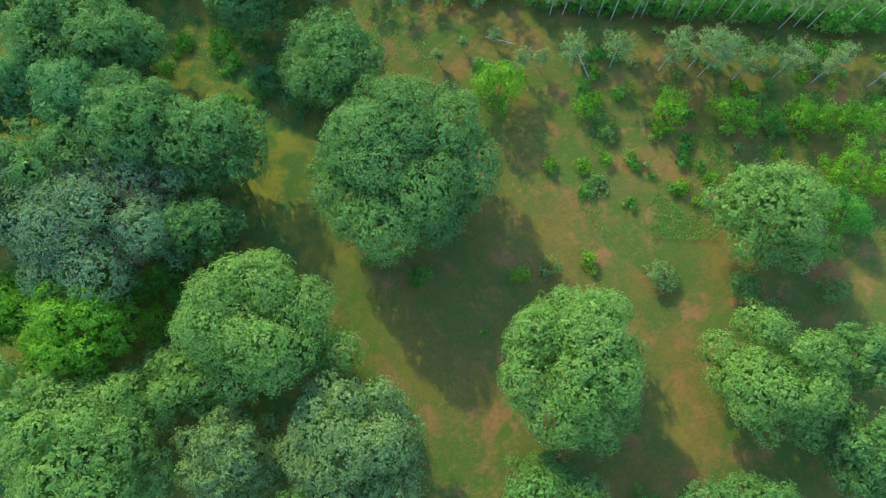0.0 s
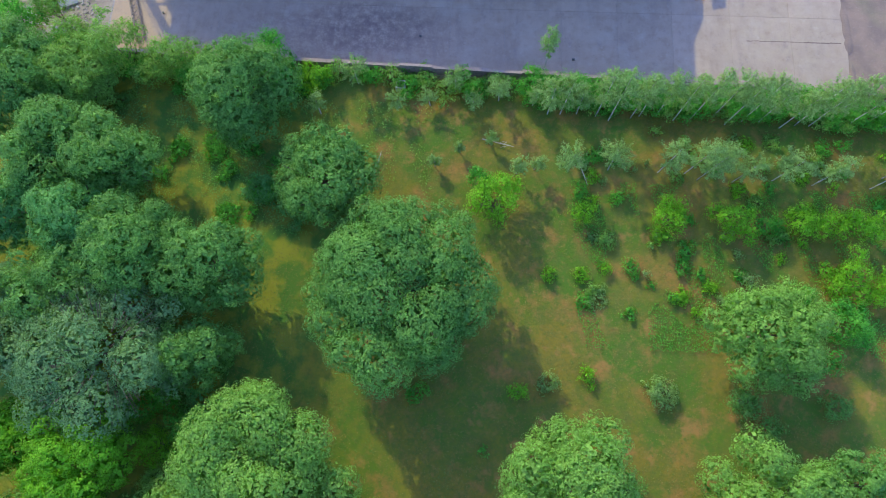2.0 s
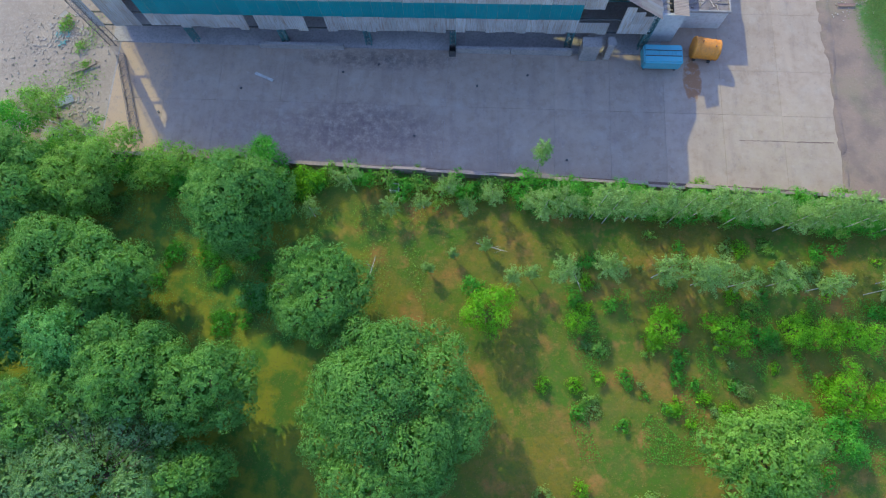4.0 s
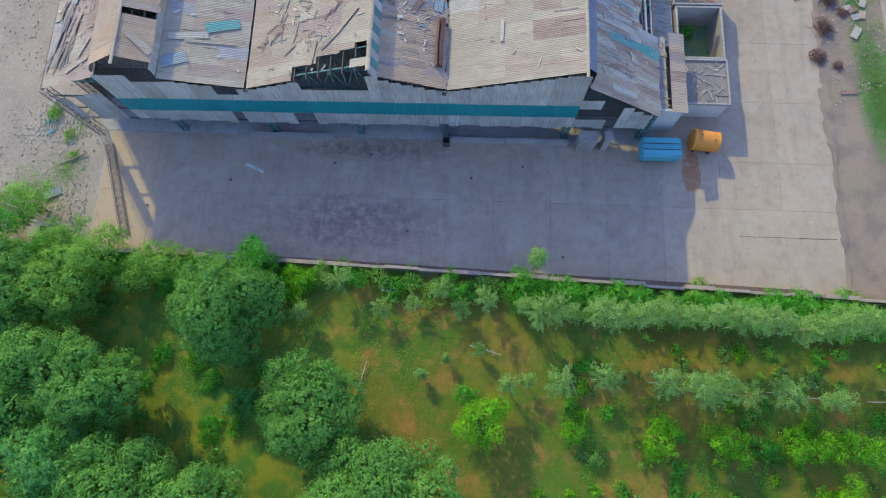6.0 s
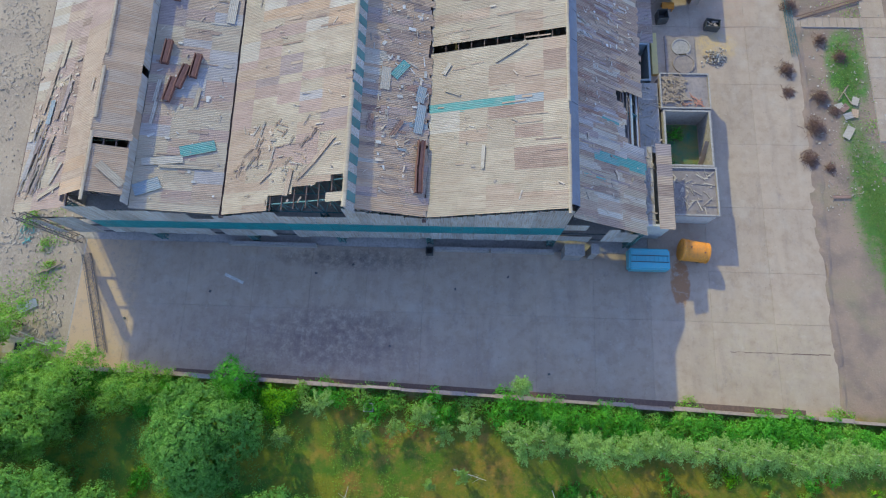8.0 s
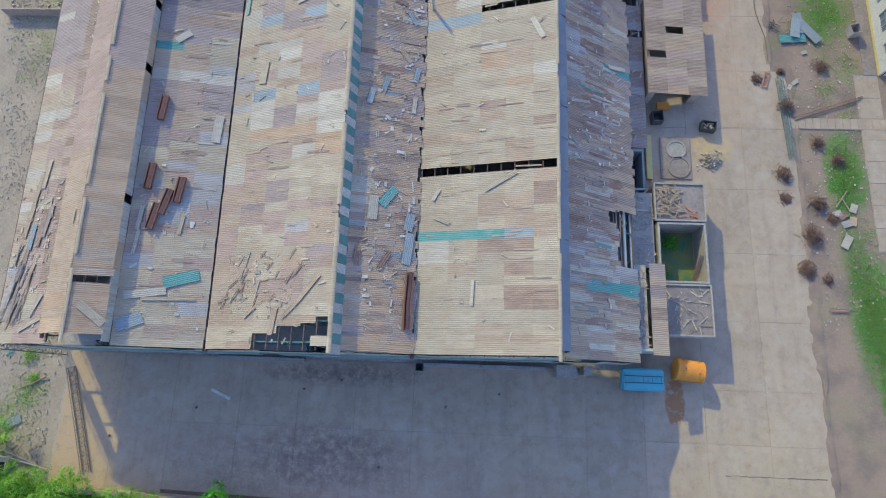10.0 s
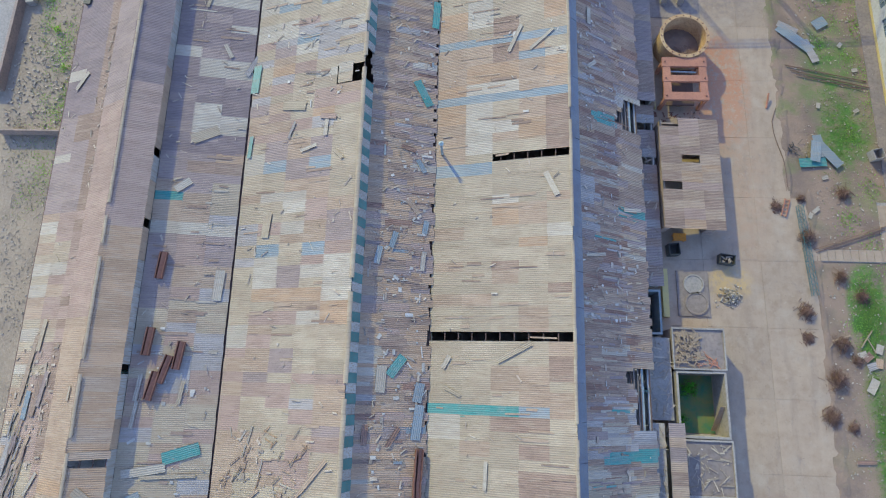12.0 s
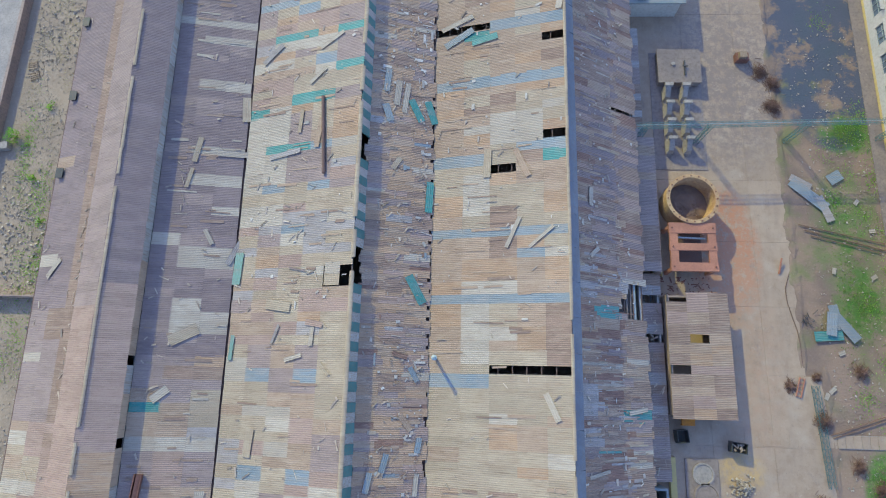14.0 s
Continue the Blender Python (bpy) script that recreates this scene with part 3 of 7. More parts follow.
def roof_slope(name, xa, za, xb, zb, bounds, pick, y1=BACK, single=115.0, label="", first=0, pitch=1.0):
    """Purlins with corrugated sheets on them: those of the near stretch one by one, the far ones joined.
    bounds: where along x each course of sheets begins and ends; pitch: how far apart the rows lie."""
    d = Vector((xb - xa, 0, zb - za))
    length = d.length
    d.normalize()
    up = Vector((-d.z, 0, d.x))
    pg = Geo(O)
    count = max(2, round(length / 1.18))
    rest = []
    for k in range(count + 1):
        p = Vector((xa, 0, za)) + d * (0.08 + (length - 0.16) * k / count) - up * 0.12
        if k:
            rest.append(p)
        else:
            pg.bar((p.x, FRONT + 0.25 + 0.9 * first, p.z), (p.x, y1, p.z), 0.07, 0.13)
    roof = pg.made(name, STEEL, shed, label)
    for p in rest:
        Geo(O).bar((p.x, FRONT + 0.25 + 0.9 * first, p.z), (p.x, y1, p.z), 0.07, 0.13).made("purlin", GUTTER, roof)
    keys = list(SHEET)
    waves = 7 if pitch > 0.8 else 4
    wide = waves / 6.0
    fv, ff, fm = [], [], []
    j, y = 0, FRONT + 0.5 * pitch
    while y < y1:
        for i, (b0, b1) in enumerate(zip(bounds, bounds[1:]) if y > FRONT + first else ()):
            run = (b1 - b0) / d.x + (0.12 if pitch > 0.8 else 0.5)
            c = Vector((xa, y, za)) + d * (((b0 + b1) / 2 - xa) / d.x)
            c.y = max(c.y, front_y((b0 + b1) / 2) + 0.05 + wide / 2)
            key = pick(i, j, c.x, y)
            if not key:
                continue
            stretch = 1.0
            if isinstance(key, tuple):
                key, stretch = key
            lift = 0.03 + 0.006 * (i % 2) + 0.004 * (j % 2) + random.uniform(0, 0.002)
            slide = random.uniform(-0.03, 0.03) if pitch > 0.8 else random.uniform(-0.25, 0.25)
            if pitch < 0.8:
                lift += 0.012 * ((i + j) % 3)
            fall = 0.004 if za > zb else -0.004
            m = basis(c + up * lift - Vector(O) + d * slide, d + up * fall + Vector((0, random.gauss(0, 0.003), 0)), (0, 1, 0), (1, stretch, 1))
            if y < single:
                ob = new("roof_sheet", sheet_mesh(key, run, wide, waves))
                ob.parent = roof
                ob.matrix_basis = m
            else:
                v, f = sheet_arrays(run, wide, waves)
                n = len(fv)
                fv += [m @ Vector(p) for p in v]
                ff += [tuple(q + n for q in t) for t in f]
                fm += [keys.index(key)] * len(f)
        j += 1
        y += pitch
    if fv:
        me = bpy.data.meshes.new("roof_sheeting")
        me.from_pydata(fv, [], ff)
        for key in keys:
            me.materials.append(SHEET[key])
        me.polygons.foreach_set("material_index", fm)
        ob = new("roof_sheeting", me)
        ob.parent = roof
        ob["kind"] = "stuff"
    return roof


def patchy(weights, seed, sx=0.9, sy=0.16, loose=0.14):
    """Chooses sheet kinds in patches: neighbours tend to be alike."""
    keys, w = list(weights), list(weights.values())
    total = sum(w)

    def choose(i, j):
        v = noise.noise(Vector((i * sx + seed * 7.1, (j // 2) * sy * 2 + seed * 3.3, seed))) * 0.75 + 0.5
        v = v * (1 - loose) + random.random() * loose
        v = min(max((v - 0.22) / 0.56, 0), 0.999) * total
        for key, q in zip(keys, w):
            if v < q:
                return key
            v -= q
        return keys[-1]
    return choose


pale = patchy({"white": 0.3, "pale": 7.4, "amber": 0.2, "tan": 2.2, "brown": 0.6}, 1.0)
buff = patchy({"grey": 0.8, "white": 0.9, "pale": 4.0, "rose": 1.2, "tan": 2.9, "mauve": 1.2}, 2.0)
drab = patchy({"white": 0.4, "grey": 0.6, "tan": 2.0, "amber": 1.0, "mauve": 3.0, "brown": 2.6}, 3.0)
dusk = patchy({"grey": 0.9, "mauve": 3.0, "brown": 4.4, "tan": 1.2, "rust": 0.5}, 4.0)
warm = patchy({"white": 0.5, "pale": 3.0, "amber": 2.6, "tan": 3.2, "brown": 1.0}, 6.0)
plum = patchy({"mauve": 8, "brown": 0.6}, 5.0, loose=0.1)


def patched(rows, rest):
    """A choice of sheets: named stretches (x from, x to, y from, y to, kind) over what rest gives; "gap" leaves the sheet out."""
    def pick(i, j, x, y):
        key = rest(i, j, x, y)
        for x0, x1, y0, y1, kind in rows:
            if x0 < x < x1 and y0 < y < y1:
                key = kind
        return None if key == "gap" else key
    return pick


C1_SHEETS = [
    (5.7, 12.4, 56.2, 57.4, "tan"), (8, 12.4, 59.3, 60.9, "brown"), (8, 10.3, 62.1, 63.3, "brown"), (5.7, 10.3, 64.3, 65.3, "brown"), (0.6, 8, 65.5, 66.5, "teal"), (8, 10.3, 65.5, 66.5, "blue"),
    (10.2, 12.4, 65.5, 67.5, "tan"), (5.7, 10.3, 67.4, 69.4, "tan"), (10.2, 12.4, 68.4, 70.4, "brown"), (0.6, 3.4, 63.4, 65.4, "white"), (0.6, 12.4, 71.5, 72.5, "gap"),
    (10.2, 12.4, 75.4, 76.5, "brown"), (5.7, 8, 77.4, 78.5, "brown"), (5.7, 8, 83.4, 84.5, "white"), (0.6, 5.7, 86.5, 87.5, "blue"), (5.7, 12.4, 87.4, 88.5, "gap"), (3.4, 8, 90.4, 91.4, "white")]
C1_FAR = [
    (0.6, 12.4, 93.4, 94.5, "blue"), (0.6, 12.4, 99.4, 100.5, "blue"), (8, 10.3, 97.4, 98.5, "blue"), (5.7, 10.3, 102.4, 104.5, "pale"), (5.7, 8, 105.5, 106.5, "gap"), (0.6, 5.7, 106.4, 107.4, "blue"),
    (10.2, 12.4, 106.4, 107.4, "teal"), (8, 12.4, 107.5, 108.5, "blue"), (10.2, 12.4, 108.5, 109.5, "gap"), (5.7, 10.3, 108.5, 111.4, "white"), (3.4, 5.7, 109.5, 110.6, "white"), (3.4, 5.7, 112.4, 113.6, "pale"), (0.6, 12.4, 114.4, 115.4, "blue"),
    (3.4, 5.7, 115.5, 117.5, "pale"), (0.6, 5.7, 120.4, 121.4, "gap"), (3.4, 5.7, 119.4, 120.4, "teal"), (5.7, 12.4, 120.5, 121.4, "blue"), (10.2, 12.4, 118.5, 119.5, "gap")]
B1_SHEETS = [
    (-15.4, -8.7, 74.2, 75.2, "amber"), (-17.2, -15.4, 70.2, 72.8, "white"), (-13.1, -8.7, 71, 72.8, "pale"), (-8.7, -5.7, 72.2, 74.3, "amber"), (-15.4, -13.1, 75.2, 78.4, "white"), (-8.7, -5.7, 75.2, 78.2, "white"),
    (-13.1, -10.8, 75.5, 77.5, "mauve"), (-15.4, -13.1, 78.5, 79.5, "blue"), (-10.8, -8.7, 78.5, 79.5, "blue"), (-13.1, -10.8, 79, 80.2, "tan"), (-15.4, -10.8, 83.5, 84.6, "white"), (-15.4, -13.1, 86.5, 87.5, "blue"),
    (-10.8, -8.7, 86.5, 87.5, "blue"), (-15.4, -13.1, 87.5, 89.5, "mauve"), (-17.2, -15.4, 86, 88.4, "white"), (-13.1, -10.8, 68.4, 70.4, "mauve"), (-10.8, -8.7, 65.2, 66.4, "grey"), (-8.7, -5.7, 94.5, 96.5, "gap")]
B1_FAR = [
    (-17.2, -13.1, 100.3, 102.8, "white"), (-8.7, -5.7, 100.9, 102.4, "pale"), (-15.4, -13.1, 102.8, 104.6, "blue"), (-10.8, -8.7, 102.9, 104.3, "blue"), (-17.2, -13.1, 104.6, 112, "white"), (-13.1, -8.7, 104.4, 107.3, "mauve"),
    (-15.4, -10.8, 107.4, 108.4, "teal"), (-10.8, -8.7, 107.4, 108.4, "blue"), (-13.1, -10.8, 108.5, 111.6, "mauve"), (-8.7, -5.7, 108.5, 111.4, "amber"), (-17.2, -15.4, 111.5, 112.5, "teal"), (-13.1, -8.7, 112.3, 113.3, "teal"),
    (-10.8, -5.7, 113.4, 115.4, "pale"), (-8.7, -5.7, 115.5, 116.5, "teal"), (-17.2, -13.1, 116.5, 117.5, "white"), (-15.4, -10.8, 118.4, 119.4, "white"), (-15.4, -10.8, 119.5, 120.5, "teal"), (-8.7, -5.7, 119.5, 120.5, "teal")]
A2_SHEETS = [
    (-24.7, -22.3, 73.4, 80, "mauve"), (-22.3, -19.9, 75.4, 80, "rose"), (-19.9, -17.4, 77.3, 80, "mauve"), (-22.3, -17.4, 75.4, 77.3, "tan"), (-24.7, -17.4, 80.3, 81.4, "white"), (-24.7, -19.9, 81.4, 83.6, "tan"),
    (-24.7, -22.3, 83.7, 84.8, "teal"), (-19.9, -17.4, 83.5, 85.4, "pale"), (-22.3, -17.4, 90.5, 92.5, "white"), (-22.3, -17.4, 96.3, 98.3, "white"), (-24.7, -22.3, 98, 99.2, "white"), (-22.3, -17.4, 104.4, 105.5, "white"),
    (-22.3, -17.4, 107.5, 108.6, "white"), (-22.3, -17.4, 114.4, 115.4, "white"), (-22.3, -17.4, 119, 120.2, "white"), (-24.7, -17.4, 121.5, 122.6, "white")]
A1_SHEETS = [
    (-36.6, -34.2, 67.5, 68.6, "white"), (-36.6, -34.2, 70.6, 71.6, "white"), (-36.6, -34.2, 74.4, 75.4, "white"), (-36.6, -32.2, 76.5, 77.5, "white"), (-36.6, -34.2, 80.5, 81.5, "white"), (-36.6, -34.2, 87.4, 88.4, "white"), (-36.6, -34.2, 96.4, 97.4, "white"),
    (-36.6, -34.2, 106.5, 107.5, "tan"), (-36.6, -34.2, 61.4, 62.5, "grey")]
C2_SHEETS = [
    (18.5, 20.5, 64.4, 69.8, "gap"), (17.6, 18.5, 68.5, 69.6, "gap"), (17.6, 18.5, 93.1, 95.0, "gap"), (18.5, 20.5, 92.7, 96.1, "gap"), (15.4, 20.5, 61.7, 62.6, "teal"), (17.6, 20.5, 83.8, 84.9, "teal"), (15.3, 17.6, 92.7, 93.7, "teal"),
    (17, 20.5, 113.6, 114.5, "gap"), (15.4, 20.5, 120.9, 121.6, "mauve")]


def bay_c1(i, j, x, y):
    if y < 71:
        return "tan" if random.random() < 0.08 else "pale"
    if abs(y - 71.3) < 0.6 or abs(y - 73.3) < 0.6 or (x > 5.5 and (abs(y - 86.8) < 0.3 or abs(y - 88.8) < 0.3)):
        return (pale(i, j), 1.1)
    return warm(i, j) if y > 88 or random.random() < 0.22 else pale(i, j)


def bay_b1(i, j, x, y):
    if y < 58.3 and x > -12.8:
        return "gap"
    if y > 90:
        return random.choice(("white", "mauve", "tan", "pale", "pale", "amber", "grey", "blue")) if random.random() < 0.4 else buff(i, j)
    key = buff(i, j)
    return "tan" if key == "grey" and y < 75 else key


def bay_a2(i, j, x, y):
    if y > 88:
        return ("white" if random.random() < 0.05 and i > 0 else "dusky" if random.random() < 0.75 else "mauve")
    return drab(i, j) if y > 84 else ("pale", "rose", "grey", "tan", "pale")[int(random.random() * 5)]


def bay_a1(i, j, x, y):
    if y < 82:
        return random.choice(("pale", "tan", "pale", "tan", "pale")) if i == 0 else ("rose" if random.random() < 0.75 else random.choice(("tan", "pale"))) if i == 1 else random.choice(("rose", "brown", "rose"))
    return "brown" if i == 2 else "dusky" if y > 92 else plum(i, j)


def bay_b2(i, j, x, y):
    if random.random() < 0.05:
        return random.choice(("white", "blue", "rust", "grey"))
    return drab(i, j // 2) if random.random() < 0.2 else random.choice(("tan", "amber", "amber", "rose", "brown", "amber"))


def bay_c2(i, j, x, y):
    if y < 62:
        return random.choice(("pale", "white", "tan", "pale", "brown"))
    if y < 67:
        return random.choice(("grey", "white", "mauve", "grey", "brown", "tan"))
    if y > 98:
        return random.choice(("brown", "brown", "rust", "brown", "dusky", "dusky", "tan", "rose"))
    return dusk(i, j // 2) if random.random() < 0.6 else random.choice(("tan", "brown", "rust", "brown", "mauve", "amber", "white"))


def lantern_west(i, j, x, y):
    return ("tan" if random.random() < 0.93 else "amber") if y < 72 else "rose" if y < 92 else "mauve"


def lantern_east(i, j, x, y):
    return ("amber" if random.random() < 0.93 else "tan") if y < 80 else "rose" if y < 94 else "dusky"


roof_slope("roof", -36.4, 8.55, -30.2, 10.7, (-36.4, -34.2, -32.2, -30.2), patched(A1_SHEETS, bay_a1))
roof_slope("lantern_roof", -30.5, 11.2, -27.5, 12.9, (-30.5, -27.5), lantern_west, first=1)
roof_slope("lantern_roof", -27.45, 12.9, -24.7, 11.8, (-27.45, -24.7), patched([(-27.5, -24.6, 60.0, 61.1, "gap")], lantern_east), first=1)
roof_slope("roof", -24.65, 10.6, -17.45, 9.2, (-24.65, -22.3, -19.9, -17.45), patched(A2_SHEETS, bay_a2))
roof_slope("roof", -17.15, 9.2, -5.75, 12.8, (-17.15, -15.1, -12.8, -10.5, -8.4, -5.75), patched(B1_SHEETS + B1_FAR, bay_b1))
roof_slope("roof", -5.05, 11.4, 0.35, 9.6, (-5.05, -3.3, -1.5, 0.35), bay_b2, single=105.0, pitch=0.5)
roof_slope("roof", 0.65, 9.4, 12.3, 12.65, (0.65, 3.4, 5.75, 8.05, 10.3, 12.3), patched(C1_SHEETS + C1_FAR, bay_c1))
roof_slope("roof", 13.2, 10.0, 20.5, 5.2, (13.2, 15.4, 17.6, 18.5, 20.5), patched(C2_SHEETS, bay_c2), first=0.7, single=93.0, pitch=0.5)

# ridge caps, gutters and the upright faces between the roofs
def ridge_cap(x, z, r=0.2):
    pts = [(r * math.cos(a), r * 0.55 * math.sin(a) - 0.02) for a in [math.pi * k / 6 for k in range(7)]]
    me = None
    cap = Geo(O).bar((x, FRONT + 0.1, z - 0.14), (x, BACK, z - 0.14), 0.06).made("ridge", STEEL, shed)
    y = FRONT + 0.05
    while y < BACK:
        if me and random.random() < 0.09:
            y += 1.22
            continue
        if me is None:
            ob = Geo().add([(px, yy, pz) for yy in (0, 1.25) for px, pz in pts], [(k, k + 1, 8 + k, 7 + k) for k in range(6)]).made("ridge_tile", SHEET["pale"], cap)
            me = ob.data
        else:
            ob = new("ridge_tile", me)
            ob.parent = cap
        ob.matrix_basis = pose(x - O[0] + random.uniform(-0.02, 0.02), y - O[1], z + random.uniform(0, 0.025), random.uniform(-0.6, 0.6), 0, random.uniform(-0.5, 0.5))
        y += 1.22


ridge_cap(-27.3, 12.94, 0.15)
ridge_cap(-5.72, 12.87, 0.2)
ridge_cap(12.32, 12.69, 0.14)
for gx, gz in ((-17.3, 9.1), (0.5, 9.33)):
    gg = Geo(O)
    gg.box(gx - 0.16, FRONT, gz - 0.16, gx + 0.16, BACK, gz - 0.12)
    gg.box(gx - 0.18, FRONT, gz - 0.16, gx - 0.16, BACK, gz + 0.08)
    gg.box(gx + 0.16, FRONT, gz - 0.16, gx + 0.18, BACK, gz + 0.08)
    gg.made("gutter", GUTTER, shed, "rusted valley gutter")
Geo(O).box(-36.62, FRONT, 8.32, -36.4, BACK, 8.48).made("gutter", GUTTER, shed, "rusted eaves gutter")

y, k = FRONT, 0
strip = Geo(O).box(-5.16, FRONT + 0.2, 11.28, -5.1, BACK, 11.44).made("clerestory", STEEL, shed, "striped leaning band of alternating panels")


def leaning_panel(y0, y1, mat, proud):
    """One pane of the leaning band, with thickness."""
    c = [(-5.66 + proud, 12.76), (-5.1 + proud, 11.42), (-5.2, 11.42), (-5.76, 12.76)]
    return Geo(O).add([(px, yy, pz) for yy in (y0, y1) for px, pz in c], [(0, 1, 5, 4), (1, 2, 6, 5), (2, 3, 7, 6), (3, 0, 4, 7), (3, 2, 1, 0), (4, 5, 6, 7)]).made("panel", mat, strip)


while y < 135:
    n = y + 0.82
    if not 94.3 < y < 97.2 and not 105.6 < y < 108.2:
        leaning_panel(y, n - 0.02, (CLAD, STEEL_GREEN)[k % 2] if y < 104 else (SHEET["grey"], STEEL_GREEN)[k % 2], 0.02 * (k % 2))
    y, k = n, k + 1
leaning_panel(y, BACK, SHEET["grey"], 0.0)
face = Geo(O).box(-24.8, FRONT + 0.4, 10.5, -24.74, BACK, 10.68).made("lantern_side", STEEL, shed, "upright side of the lantern in grey sheet")
y, k = FRONT + 0.4, 0
while y < BACK:
    n = y + random.choice((2.4, 3.0, 3.6))
    if k not in (4, 9, 12):
        Geo(O).box(-24.78, y, 10.68, -24.72 + 0.012 * (k % 2), n - 0.03, 11.75).made("panel", random.choice((CLAD, CLAD, CLAD, SHEET["tan"])), face)
        y = n
    else:
        y += 0.8
    k += 1
Geo(O).box(-30.4, FRONT + 0.5, 10.75, -30.34, BACK, 11.2).made("lantern_side", SHEET["mauve"], shed)
hood = Geo(O).box(13.1, FRONT + 0.4, 9.9, 13.17, BACK, 10.05).made("clerestory", STEEL, shed, "grey sheet hood and upright band below the ridge")
y = FRONT + 0.9
while y < BACK:
    n = y + 3.0
    e0, e1 = random.uniform(-0.05, 0.05), random.uniform(-0.05, 0.05)
    Geo(O).add([(12.36, y, 12.67), (12.36, n - 0.02, 12.67), (13.25, n - 0.02, 11.9 + e1), (13.25, y, 11.9 + e0), (13.18, y, 9.95), (13.18, n - 0.02, 9.95)],
               [(0, 3, 2, 1), (3, 4, 5, 2)]).made("panel", FLASH, hood)
    y = n

# gable front: vertical cladding in three bands on columns
wall_frame = Geo(O)
for z, xe in ((2.9, 20.0), (4.95, 19.6), (7.2, 13.0)):
    wall_frame.bar((-36.2, front_y(-36) + 0.1, z), (xe, front_y(xe) + 0.1, z), 0.1, 0.16)
gable = wall_frame.made("gable_wall", STEEL, shed, "gable front in grey corrugated cladding with a teal band")


def clad(x, z0, z1, mat, lean=0.0, drop=0.0):
    ob = new("cladding_sheet", sheet_mesh(mat, 1.0, 0.985, 6))
    ob.parent = gable
    if mat is CLAD and z0 < 4:
        z0 += random.choice((0, 0, 0.05, -0.08, 0.15, -0.2))
    lean += random.gauss(0, 0.006)
    p = Vector((x, front_y(x) - 0.03 - random.uniform(0, 0.03) - drop, (z0 + z1) / 2)) - Vector(O)
    ob.matrix_basis = basis(p, (lean, 0, 1), (-1, 0, 0), (z1 - z0, 1, 1))


x = -35.7
k = 0
while x < 19.8:
    top = min(roof_z(x - 0.45), roof_z(x + 0.45)) - 0.07
    if x < -30.5:
        if k % 4 != 1:
            clad(x, 3.0, min(top, 7.0 + 0.25 * k), CLAD)
    elif x < -24.5:
        clad(x, 3.0, 4.98, CLAD)
        clad(x, 4.92, 7.24, CLAD_TEAL)
        clad(x, 7.18, min(top, 11.2 if -30.2 < x < -27.0 else 10.2), CLAD)
    elif x < 12.6:
        if not (-14 < x < -12.6 or -20.4 < x < -19.2):
            clad(x, 2.75 if x < 0 else 2.95, 4.98, CLAD)
        clad(x, 4.92, 7.24, CLAD_TEAL)
        cap = top
        if -12.5 < x < -5.9:
            cap = min(top, 9.3)
        if -20.2 < x < -18.0:
            cap = min(top, 8.2)
        clad(x, 7.18, cap, CLAD)
    else:
        if x < 15:
            clad(x, 6.6, 8.2, CLAD)
        if not 15.5 < x < 16.5:
            clad(x, 2.95, 4.6, CLAD)
        if x > 16.4:
            clad(x, 4.5, min(top, 7.3), CLAD)
    x += 1.0
    k += 1

# roof trusses at the gable and behind it
def truss(y, xs, zb, mat=STEEL_GREEN):
    gg = Geo(O)
    gg.bar((xs[0], y, zb), (xs[-1], y, zb), 0.09, 0.12)
    n = 10
    last = None
    for k in range(n + 1):
        x = xs[0] + (xs[-1] - xs[0]) * k / n
        z = roof_z(x) - 0.3
        if last:
            gg.bar(last, (x, y, z), 0.09, 0.12)
            gg.bar((last[0], y, zb) if k % 2 else last, (x, y, z) if k % 2 else (x, y, zb), 0.06)
        if z > zb:
            gg.bar((x, y, zb), (x, y, z), 0.06)
        last = (x, y, z)
    return gg.made("truss", mat, shed, "painted steel lattice roof truss")


for y in (56.2, 57.9, 61.8, 67.8, 73.8):
    for xs in ((-36.2, -30.6), (-24.5, -17.5), (-17.1, -6.0), (-4.9, 0.3), (0.7, 12.2)):
        truss(y, xs, 8.5)
    truss(y + (0.5 if y < 57 else 0.0), (-30.2, -25.0), 10.3, STEEL_BROWN if y < 57 else STEEL_GREEN)
    truss(y, (13.2, 20.2), 5.0) if y > 57 else None
for x in (-27.0, -17.3, -8.4, 0.5, 12.5, 20.1):
    for y in (front_y(x) + 0.35, 67.8, 79.8):
        Geo(O).lattice((x, y, -0.05), (x, y, 8.5 if x < 13 else 5.2), 0.55, 0.4, 0.8, 0.08).made("column", STEEL_GREEN, shed)
Geo(O).lattice((-36.1, 55.2, -0.05), (-36.1, 55.25, 8.7), 0.7, 0.7, 0.9, 0.045).made("column", STEEL_BROWN, shed)
Geo(O).lattice((-35.6, 58.2, -0.05), (-35.6, 58.2, 8.7), 0.7, 0.7, 0.9, 0.045).made("column", STEEL_BROWN, shed)
for y0, y1 in ((64.2, 69.9), (92.5, 96.3)):
    for x, w in ((18.62, 0.12), (19.05, 0.1), (19.5, 0.22)):
        Geo(O).bar((x, y0, roof_z(x) - 0.2), (x, y1, roof_z(x) - 0.2), w, 0.16).made("edge_beam", STEEL_PALE if w > 0.15 else STEEL_BROWN, shed)
    # slab added close below the gap so it reads grey, not black
    Geo(O).box(16.5, y0 - 1.0, 4.2, 20.1, y1 + 1.0, 4.34).made("loft_floor", CONC_STAIN, shed)
Geo(O).box(-36.3, 59, -0.05, -36.15, BACK, 8.4).made("side_wall", SHEET["grey"], shed)
Geo(O).box(20.15, 56.6, -0.05, 20.3, BACK, 5.1).made("side_wall", PLASTER, shed)
